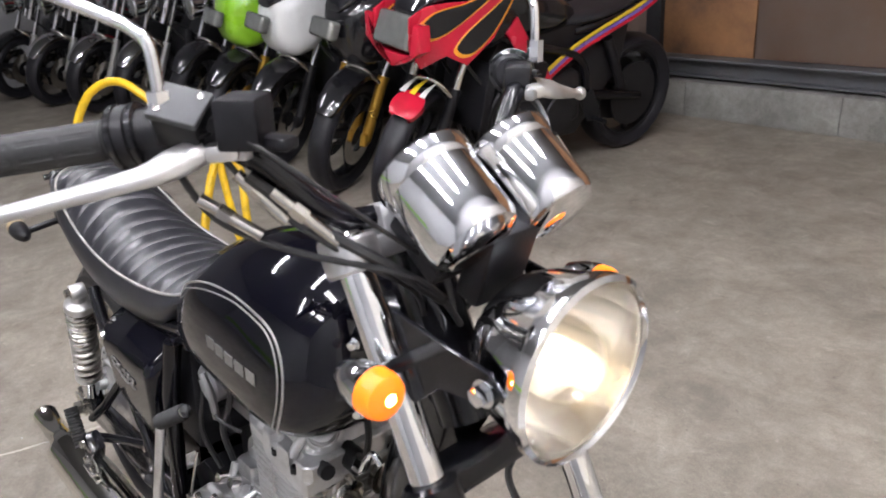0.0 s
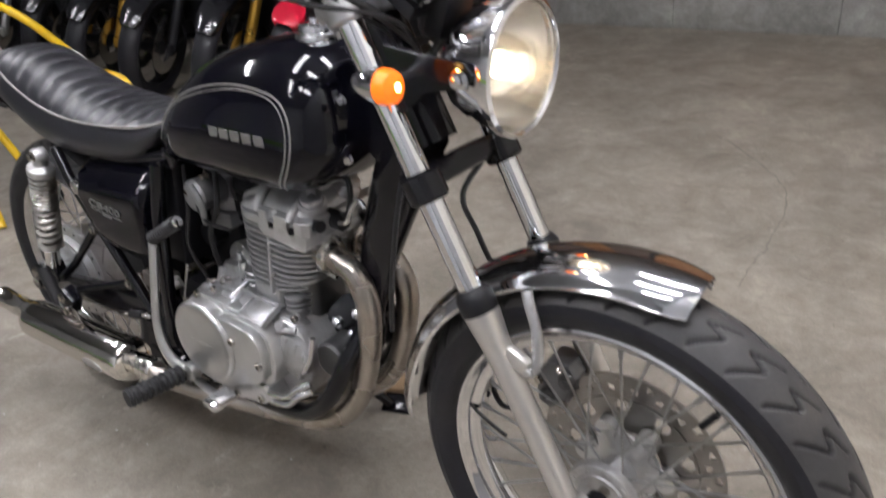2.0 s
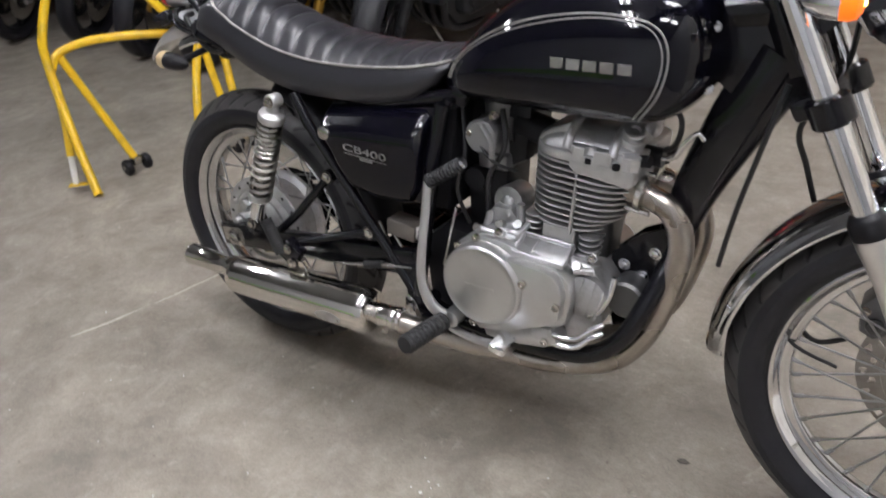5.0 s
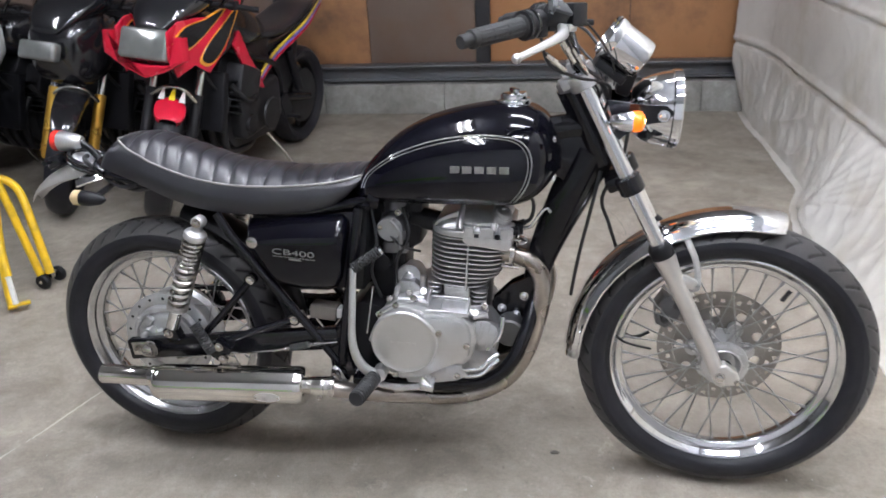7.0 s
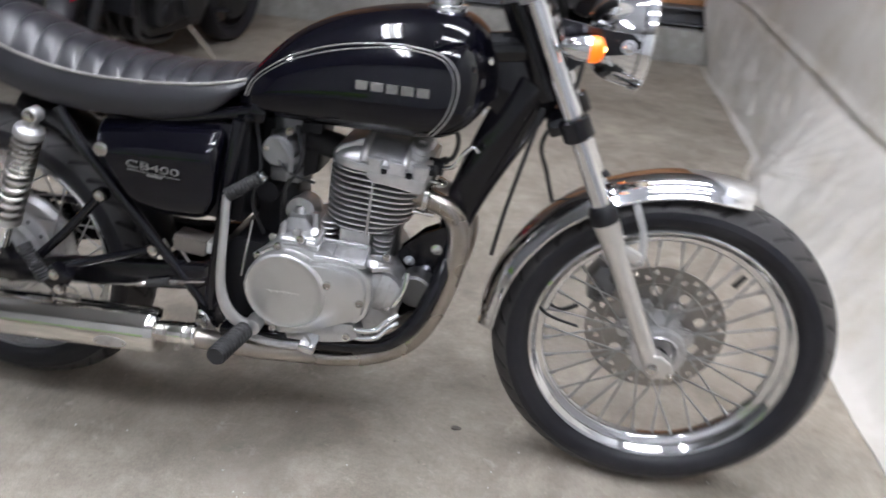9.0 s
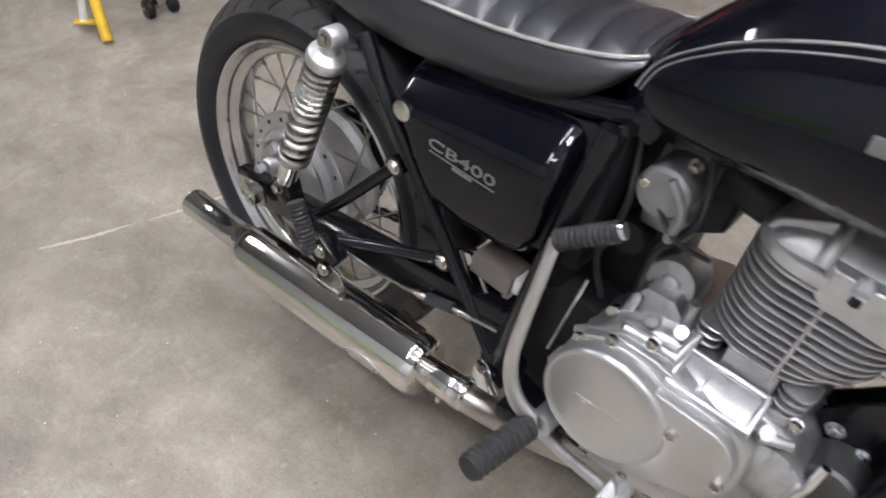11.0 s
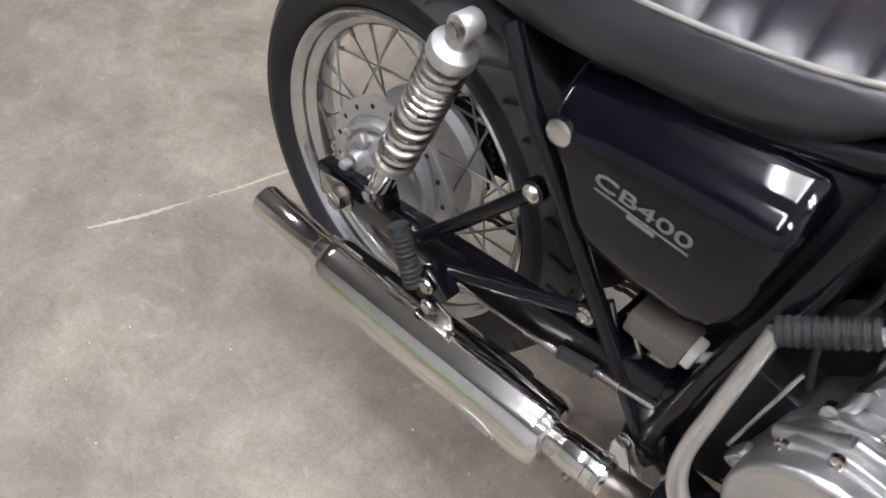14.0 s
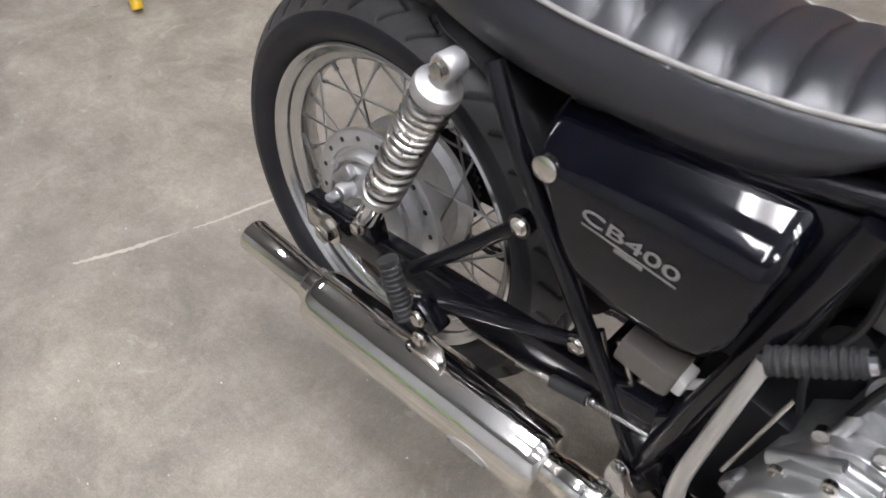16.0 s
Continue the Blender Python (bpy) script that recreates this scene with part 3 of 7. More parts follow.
front_wheel = part("front_wheel", rim_mesh(0.2465, 0.031), M_RIM, bike, "polished aluminium spoked wheel rim")
front_wheel.matrix_basis = pose(*FA) @ pose(0, 0, 0, 0, 0, -1.5)
tyre_parts(front_wheel, 0.335, 0.104, 0.2465)
spokes(front_wheel, 0.2465, 0.044, 0.03)
b = bmesh.new()
lathe(b, [(0.012, -0.03), (0.026, -0.03), (0.03, -0.034), (0.0335, -0.047), (0.036, -0.0485), (0.039, -0.046), (0.049, -0.046), (0.052, -0.0445), (0.0535, -0.041), (0.0535, -0.032), (0.036, -0.028), (0.027, -0.02), (0.026, 0.02), (0.036, 0.026), (0.056, 0.03), (0.056, 0.038), (0.02, 0.04)], (0, 0, 0), (0, 1, 0), 40)
for i in range(9):
    a = 2 * math.pi * i / 9
    lathe(b, [(0.0035, -0.0475), (0.0035, -0.0455)], (0.044 * math.cos(a), 0, 0.045 * math.sin(a)), (0, 1, 0), 8)
part("hub", b, M_ALU, front_wheel)
b = bmesh.new()
rod(b, (0, -0.1, 0), (0, 0.1, 0), 0.0085, 14)
part("axle", b, M_STEEL, front_wheel)
b = bmesh.new()
rod(b, (0, -0.078, 0), (0, -0.05, 0), 0.016, 18)
part("axle_spacer", b, M_SATIN, front_wheel)


def drilled_disc(r0, r1, holes, y, th):
    """A ring plate with round holes, cut as a fan of quads round each hole."""
    b = bmesh.new()
    nA, nR = 144, 14
    rs = np.linspace(r0, r1, nR)
    tops = {}
    for s in (0, 1):
        for i in range(nA):
            for j, r in enumerate(rs):
                a = 2 * math.pi * i / nA
                tops[s, i, j] = b.verts.new((r * math.cos(a), y + s * th, r * math.sin(a)))

    def hole(i, j):
        a, r = 2 * math.pi * (i + 0.5) / nA, (rs[j] + rs[j + 1]) / 2
        p = V((r * math.cos(a), 0, r * math.sin(a)))
        return any((p - h).length < hr for h, hr in holes)

    keep = {(i, j) for i in range(nA) for j in range(nR - 1) if not hole(i, j)}
    for i, j in keep:
        k = (i + 1) % nA
        b.faces.new((tops[0, i, j], tops[0, i, j + 1], tops[0, k, j + 1], tops[0, k, j]))
        b.faces.new((tops[1, i, j], tops[1, k, j], tops[1, k, j + 1], tops[1, i, j + 1]))
        for (di, dj), e in (((1, 0), ((k, j), (k, j + 1))), ((-1, 0), ((i, j), (i, j + 1))), ((0, 1), ((i, j + 1), (k, j + 1))), ((0, -1), ((i, j), (k, j)))):
            if ((i + di) % nA, j + dj) not in keep:
                p, q = e
                b.faces.new((tops[0, p[0], p[1]], tops[0, q[0], q[1]], tops[1, q[0], q[1]], tops[1, p[0], p[1]]))
    return b


holes = []
for i in range(40):
    a = 2 * math.pi * i / 40
    r = 0.132 if i % 2 else 0.12
    holes.append((V((r * math.cos(a), 0, r * math.sin(a))), 0.0056))
part("brake_disc", drilled_disc(0.107, 0.143, holes, 0.052, 0.004), M_DISC, front_wheel, "drilled steel brake disc")
big_holes = [(V((0.09 * math.cos(2 * math.pi * (i + 0.5) / 9), 0, 0.09 * math.sin(2 * math.pi * (i + 0.5) / 9))), 0.0115) for i in range(9)]
part("disc_carrier", drilled_disc(0.05, 0.106, big_holes, 0.05, 0.006), M_DISC, front_wheel)
for i in range(6):
    b = bmesh.new()
    a = 2 * math.pi * i / 6
    p = V((0.062 * math.cos(a), 0, 0.062 * math.sin(a)))
    rod(b, p + V((0, 0.028, 0)), p + V((0, 0.047, 0)), 0.017, 14)
    rod(b, p * 0.5 + V((0, 0.036, 0)), p + V((0, 0.036, 0)), 0.012, 10)
    bolt(b, p + V((0, 0.048, 0)), (0, -1, 0), 0.007)
    part("disc_bolt", b, M_ALUP, front_wheel)
b = bmesh.new()
rod(b, (0.147, -0.0, 0.16), (0.128, -0.004, 0.138), 0.005, 8)
part("valve", b, M_SATIN, front_wheel).matrix_basis = Matrix.Rotation(-0.1, 4, "Y")

rear_wheel = part("rear_wheel", rim_mesh(0.2286, 0.034), M_RIMGREY, bike, "grey aluminium spoked rear wheel rim")
rear_wheel.matrix_basis = pose(*RA)
tyre_parts(rear_wheel, 0.319, 0.106, 0.2286)
spokes(rear_wheel, 0.2286, 0.112, 0.037)
b = bmesh.new()
lathe(b, [(0.02, -0.07), (0.028, -0.07), (0.031, -0.066), (0.034, -0.063), (0.07, -0.061), (0.0735, -0.058), (0.075, -0.0535), (0.079, -0.0535), (0.0805, -0.06), (0.083, -0.0615), (0.089, -0.0605), (0.091, -0.056), (0.0925, -0.045), (0.097, -0.045), (0.0985, -0.0475), (0.12, -0.0465), (0.1225, -0.0445), (0.1225, -0.036), (0.108, -0.03), (0.1, 0.02), (0.112, 0.03), (0.112, 0.04), (0.03, 0.046)], (0, 0, 0), (0, 1, 0), 72)
# raised casting marks on the brake plate
for a0 in (200, 300):
    tube(b, [(0.053 * math.cos(radians(a0 + 8 * i)), -0.0615, 0.053 * math.sin(radians(a0 + 8 * i))) for i in range(6)], 0.0022, 6)
part("hub", b, M_CAST, rear_wheel, "cast aluminium drum brake hub")
b = bmesh.new()
box(b, (-0.045, -0.066, 0.045), (0.02, 0.014, 0.05), (0, 40, 0), 0.004)
rod(b, (-0.03, -0.05, 0.03), (-0.03, -0.08, 0.03), 0.008, 10)
bolt(b, (-0.058, -0.074, 0.062), (0, -1, 0), 0.006)
part("brake_arm", b, M_ALU, rear_wheel)
b = bmesh.new()
lathe(b, [(0.006, -0.024), (0.012, -0.024), (0.014, -0.02), (0.014, 0.006)], (-0.035, -0.062, 0.027), (0, 1, 0), 24)
lathe(b, [(0.004, -0.016), (0.0085, -0.014), (0.0085, 0.0)], (-0.035, -0.09, 0.027), (0, 1, 0), 16)
part("brake_cam", b, M_CAST, rear_wheel)
# spoke holes as black discs on the flange, their shade put into the colour
hole = bmesh.new()
lathe(hole, [(0.001, -0.0478), (0.004, -0.0478), (0.0044, -0.046)], (0, 0, 0), (0, 1, 0), 10)
first = part("spoke_hole", hole, M_CABLE, rear_wheel)
for i in range(18):
    a = 2 * math.pi * (i + 0.5) / 18
    m = Matrix.Translation((0.1095 * math.cos(a), 0, 0.1095 * math.sin(a)))
    if i == 0:
        first.matrix_basis = m
    else:
        twin(first, "spoke_hole", m)
b = bmesh.new()
n = 42
pts = []
for i in range(2 * n):
    a = math.pi * i / n
    r = 0.088 if i % 2 else 0.096
    pts.append((r * math.cos(a), r * math.sin(a)))
prism(b, pts, 0.072, 0.078, 0)
part("sprocket", b, M_SATIN, rear_wheel)

# chain: side plates along two runs and round the sprocket
b = bmesh.new()
link = bmesh.new()
prism(link, [(-0.0085, -0.003), (-0.0085, 0.003), (-0.003, 0.0042), (0.003, 0.0042), (0.0085, 0.003), (0.0085, -0.003), (0.003, -0.0042), (-0.003, -0.0042)], -0.001, 0.001, 0)
lm = bpy.data.meshes.new("link")
link.to_mesh(lm)
link.free()
way = [V((0.6, 0.075, 0.37 + 0.032)), V((0.0, 0.075, RA.z + 0.095))]
path = [way[0].lerp(way[1], i / 46) for i in range(46)]
path += [V((-0.097 * math.sin(math.pi * i / 24), 0.075, RA.z + 0.097 * math.cos(math.pi * i / 24))) for i in range(25)]
path += [V((0.0, 0.075, RA.z - 0.097)).lerp(V((0.6, 0.075, 0.37 - 0.032)), i / 46) for i in range(1, 47)]
for i in range(len(path) - 1):
    p, q = path[i], path[i + 1]
    ang = math.atan2(-(q.z - p.z), q.x - p.x)
    for dy in (-0.006, 0.006):
        t = bmesh.new()
        t.from_mesh(lm)
        merge(b, t, Matrix.Translation((p + q) / 2 + V((0, dy + (0.0018 if i % 2 else 0), 0))) @ Matrix.Rotation(ang, 4, "Y"))
part("chain", b, M_SATIN, bike, "dark oily drive chain")

# -- front fork
def on_fork(z, y):
    return V((1.229 - 0.5 * (z - 0.634), y, z))


for y in (-0.09, 0.09):
    b = bmesh.new()
    rod(b, on_fork(0.45, y), on_fork(0.99, y), 0.017, 24)
    st = part("fork_tube", b, M_CHROME, bike, "chromed fork tube")
    b = bmesh.new()
    lo = on_fork(0.336, y)
    pts = [lo + RAKE * d for d in (0.0, 0.05, 0.13, 0.22, 0.28, 0.318, 0.322)]
    tube(b, [lo + RAKE * d for d in (-0.028, -0.02, 0.04, 0.12, 0.24, 0.27, 0.30, 0.312)], [0.01, 0.0165, 0.017, 0.0176, 0.0186, 0.021, 0.0245, 0.025], 24, smooth=False)
    s = -1 if y < 0 else 1
    # axle holder ahead of the leg
    prism(b, [(lo.x - 0.008, 0.322), (lo.x + 0.018, 0.313), (lo.x + 0.036, 0.316), (lo.x + 0.043, 0.332), (lo.x + 0.036, 0.35), (lo.x + 0.01, 0.366), (lo.x - 0.014, 0.36)], y - 0.016, y + 0.016, 0.007, 3)
    # mudguard boss
    q = on_fork(0.545, y) + V((0.02, 0, 0.012))
    box(b, q, (0.04, 0.018, 0.024), (0, 26, 0), 0.007)
    part("fork_leg", b, M_LEG, bike, "satin silver fork lower leg")
    b = bmesh.new()
    tube(b, [lo + RAKE * d for d in (0.309, 0.313, 0.333, 0.34, 0.345)], [0.0245, 0.0258, 0.0258, 0.0225, 0.019], 24, smooth=False)
    part("dust_seal", b, M_SATIN, bike)
    b = bmesh.new()
    bolt(b, (lo.x - 0.001, y + s * 0.019, 0.338), (0, s, 0), 0.0085, 0.008)
    part("axle_bolt", b, M_STEEL, bike)
    b = bmesh.new()
    bolt(b, (lo.x + 0.036, y + s * 0.015, 0.325), (0.2, s, -0.1), 0.0045, 0.006)
    part("pinch_bolt", b, M_STEEL, bike)

# lower and upper yokes
b = bmesh.new()
for y in (-0.09, 0.09):
    c = on_fork(0.773, y)
    tube(b, [c - RAKE * 0.02, c - RAKE * 0.016, c + RAKE * 0.016, c + RAKE * 0.02], [0.024, 0.0275, 0.0275, 0.024], 24, smooth=False)
c = on_fork(0.773, 0)
box(b, c + V((-0.02, 0, 0)), (0.06, 0.17, 0.032), (0, -26, 0), 0.008)
part("lower_yoke", b, M_FRAME, bike)
b = bmesh.new()
for y in (-0.09, 0.09):
    c = on_fork(0.985, y)
    tube(b, [c - RAKE * 0.016, c - RAKE * 0.013, c + RAKE * 0.013, c + RAKE * 0.016], [0.025, 0.0275, 0.0275, 0.025], 24, smooth=False)
    s = -1 if y < 0 else 1
    box(b, c + V((-0.03, -s * 0.004, -0.004)), (0.028, 0.03, 0.026), (0, -26, 0), 0.006)
c = on_fork(0.985, 0)
prism_pts = [(-0.1, -0.02), (-0.09, 0.02), (-0.03, 0.012), (0.03, 0.012), (0.09, 0.02), (0.1, -0.02), (0.04, -0.055), (-0.04, -0.055)]
t = bmesh.new()
prism(t, [(q[1], q[0]) for q in prism_pts], -0.011, 0.011, 0.004, axis="z")
merge(b, t, Matrix.Translation(c) @ Matrix.Rotation(radians(-26.6), 4, "Y"))
for y in (-0.045, 0.045):
    q = c + V((-0.01, y, 0.016))
    box(b, q, (0.04, 0.026, 0.044), (0, -20, 0), 0.008)
part("upper_yoke", b, M_ALU, bike, "cast aluminium top yoke with bar clamps")
for y in (-0.09, 0.09):
    b = bmesh.new()
    c = on_fork(0.998, y)
    lathe(b, [(0.02, -0.002), (0.02, 0.004), (0.017, 0.007), (0.012, 0.007), (0.01, 0.003), (0.002, 0.003)], c, RAKE, 20)
    part("fork_cap", b, M_CHROME, bike)

# headlamp ears and signal stalks
for s in (-1, 1):
    b = bmesh.new()
    y = s * 0.09
    prism(b, [(1.105, 0.948), (1.16, 0.94), (1.225, 0.934), (1.24, 0.92), (1.228, 0.904), (1.165, 0.893), (1.13, 0.862)], y - s * 0.006 - 0.0025, y - s * 0.006 + 0.0025, 0.001, 1)
    part("headlamp_bracket", b, M_FRAME, bike)

# front mudguard
def mudguard(c, R, W, a0, a1, drop, mat, name, lab, flare=0.0, n=60):
    """Shell round a wheel from angle a0 to a1 with a rolled edge; angles in degrees from straight ahead, upwards."""
    b = bmesh.new()
    rings = []
    for i in range(n + 1):
        a = radians(a0 + (a1 - a0) * i / n)
        k = i / n
        R2 = R + flare * (1 - k) ** 3
        e = min(k, 1 - k) * n
        w = W * (0.78 + 0.22 * min(1, (e / 4) ** 0.6))
        sec = []
        pr = [(-1.0, -drop), (-1.025, -drop + 0.003)]
        for q in range(13):
            th = radians(-82 + 164 * q / 12)
            pr.append((math.sin(th) / math.sin(radians(82)), -(drop - 0.004) * (1 - math.cos(th)) / (1 - math.cos(radians(82)))))
        pr += [(1.025, -drop + 0.003), (1.0, -drop)]
        for u, h in pr:
            sec.append((u * w, R2 + h))
        for u, h in pr[::-1]:
            sec.append((u * (w - 0.0015), R2 + h - 0.0018))
        rings.append([V((c[0] + r * math.cos(a), c[1] + y, c[2] + r * math.sin(a))) for y, r in sec])
    skin(b, rings)
    return part(name, b, mat, bike, lab)


front_mudguard = mudguard((1.39, 0, 0.335), 0.358, 0.058, 72.5, 181, 0.036, M_CHROME, "front_mudguard", "chromed steel front mudguard", flare=0.012)
for s in (-1, 1):
    b = bmesh.new()
    tube(b, [(1.29, s * 0.09, 0.538), (1.312, s * 0.084, 0.542), (1.316, s * 0.076, 0.562), (1.31, s * 0.07, 0.598), (1.296, s * 0.063, 0.63), (1.29, s * 0.058, 0.642)], [0.008, 0.0085, 0.0078, 0.0075, 0.008, 0.008], 12, flat=0.6)
    bolt(b, (1.312, s * 0.092, 0.545), (0, s, 0), 0.006)
    part("mudguard_stay", b, M_ALU, front_mudguard, "bent metal mudguard stay")

# brake caliper and hose on the left leg
b = bmesh.new()
cc = V((1.29, 0.062, 0.42))
prism(b, [(cc.x - 0.04, cc.z - 0.03), (cc.x - 0.018, cc.z - 0.04), (cc.x + 0.01, cc.z - 0.02), (cc.x + 0.026, cc.z + 0.03), (cc.x + 0.012, cc.z + 0.05), (cc.x - 0.026, cc.z + 0.045), (cc.x - 0.045, cc.z + 0.015)], 0.038, 0.098, 0.008, 2)
caliper = part("brake_caliper", b, surface("grey_caliper", (0.16, 0.16, 0.165), 0.42, 0.5, 0.3, 30, bump=0.0008, bump_scale=150), bike, "dark grey brake caliper")
for dx, dz, r in ((0.012, 0.026, 0.015), (-0.02, -0.012, 0.013)):
    b = bmesh.new()
    lathe(b, [(r, -0.026), (r, -0.03), (r * 0.8, -0.034), (r * 0.4, -0.034), (0.001, -0.03)], cc + V((dx, 0, dz)), (0, 1, 0), 18)
    part("piston_cap", b, M_ENGINE_DARK, caliper)
for dx, dz in ((-0.036, 0.01), (0.0, 0.042), (0.006, -0.02)):
    b = bmesh.new()
    bolt(b, cc + V((dx, -0.025, dz)), (0, -1, 0), 0.0055, 0.006)
    part("caliper_bolt", b, M_STEEL, caliper)
b = bmesh.new()
tube(b, [(1.235, 0.05, 0.365), (1.19, 0.03, 0.36), (1.15, 0.06, 0.40), (1.16, 0.085, 0.52), (1.13, 0.07, 0.63), (1.11, 0.06, 0.70), (1.15, 0.08, 0.78), (1.16, 0.05, 0.86)], 0.0045, 8)
part("brake_hose", b, M_CABLE, bike)
b = bmesh.new()
tube(b, [(1.235, -0.03, 0.36), (1.16, -0.012, 0.375), (1.12, -0.03, 0.47)], 0.003, 8)
tube(b, [(1.045, -0.055, 0.50), (1.06, -0.06, 0.6), (1.085, -0.06, 0.72), (1.10, -0.05, 0.79)], 0.004, 8)
part("speedometer_cable", b, M_CABLE, bike)

# -- headlamp
hc, hd = V((1.249, 0, 0.913)), V((0.995, 0, -0.04)).normalized()
b = bmesh.new()
prof = [(0.02, -0.095), (0.045, -0.09), (0.068, -0.07), (0.08, -0.045), (0.0855, -0.02), (0.0875, -0.012), (0.0905, -0.01), (0.0925, -0.002), (0.092, 0.006), (0.087, 0.009), (0.084, 0.006)]
inner = [(0.083, 0.003), (0.081, -0.01), (0.07, -0.04), (0.05, -0.065), (0.03, -0.08), (0.018, -0.084)]
lathe(b, [(r * 0.93, h) for r, h in prof + inner], hc, hd, 56)
headlamp = part("headlamp", b, M_CHROME, bike, "chromed round headlamp, lit")
b = bmesh.new()
lathe(b, [(0.001, 0.017), (0.03, 0.0158), (0.055, 0.0125), (0.075, 0.0075), (0.084, 0.003), (0.084, 0.0005), (0.075, 0.0045), (0.055, 0.0095), (0.03, 0.0128), (0.001, 0.014)], hc, hd, 48)
bmesh.ops.scale(b, vec=(1, 0.94, 0.94), space=Matrix.Translation(-hc), verts=b.verts)
lens = part("lens", b, M_LENS, headlamp, "clear glass lens")
lens.visible_shadow = False
b = bmesh.new()
bmesh.ops.create_uvsphere(b, u_segments=16, v_segments=10, radius=0.016)
bmesh.ops.translate(b, vec=hc - hd * 0.03, verts=b.verts)
part("bulb", b, M_HEADBULB, headlamp, "glowing bulb")
for s in (-1, 1):
    b = bmesh.new()
    bolt(b, hc - hd * 0.03 + V((0, s * 0.086, 0.0)), (0, s, 0), 0.009, 0.01)
    part("mount_bolt", b, M_CHROME, headlamp)

# -- turn signals in front, lit
for s in (-1, 1):
    c = V((1.15, s * 0.146, 0.914))
    b = bmesh.new()
    rod(b, (1.125, s * 0.085, 0.905), (c.x - 0.014, c.y - s * 0.012, c.z), 0.007, 12)
    lathe(b, [(0.006, -0.04), (0.013, -0.034), (0.019, -0.016), (0.021, 0.0), (0.021, 0.004)], c, (1, 0, 0), 28)
    sig = part("turn_signal", b, M_CHROME, bike, "chrome bullet turn signal with a lit amber lens")
    b = bmesh.new()
    lathe(b, [(0.0207, 0.003), (0.0207, 0.014), (0.0185, 0.021), (0.011, 0.026), (0.001, 0.0275)], c, (1, 0, 0), 28)
    part("amber_lens", b, M_AMBER, sig, "glowing amber lens")
    b = bmesh.new()
    bmesh.ops.create_uvsphere(b, u_segments=12, v_segments=8, radius=0.0095)
    bmesh.ops.translate(b, vec=c + V((0.0192, 0, 0.001)), verts=b.verts)
    part("bulb", b, M_BULB, sig, "bright glowing bulb")

# -- instruments
gd = V((-0.8, 0, 0.6)).normalized()
for s in (-1, 1):
    c = V((1.137, s * 0.05 + 0.003, 1.046))
    b = bmesh.new()
    lathe(b, [(0.001, -0.05), (0.03, -0.05), (0.039, -0.046), (0.042, -0.038), (0.0425, 0.02), (0.0435, 0.021), (0.0445, 0.027), (0.0455, 0.03), (0.0455, 0.038), (0.043, 0.041), (0.041, 0.038)], c, gd, 48)
    g = part("gauge", b, M_CHROME, bike, "chromed cup-shaped instrument")
    b = bmesh.new()
    lathe(b, [(0.001, 0.036), (0.041, 0.036), (0.041, 0.0375), (0.001, 0.0376)], c, gd, 40)
    part("dial", b, M_SATIN, g, "dark dial face")
b = bmesh.new()
box(b, (1.11, 0, 1.0), (0.07, 0.13, 0.02), (0, 37, 0), 0.004)
box(b, (1.15, 0, 0.985), (0.03, 0.06, 0.08), (0, 20, 0), 0.006)
part("gauge_bracket", b, M_SATIN, bike)

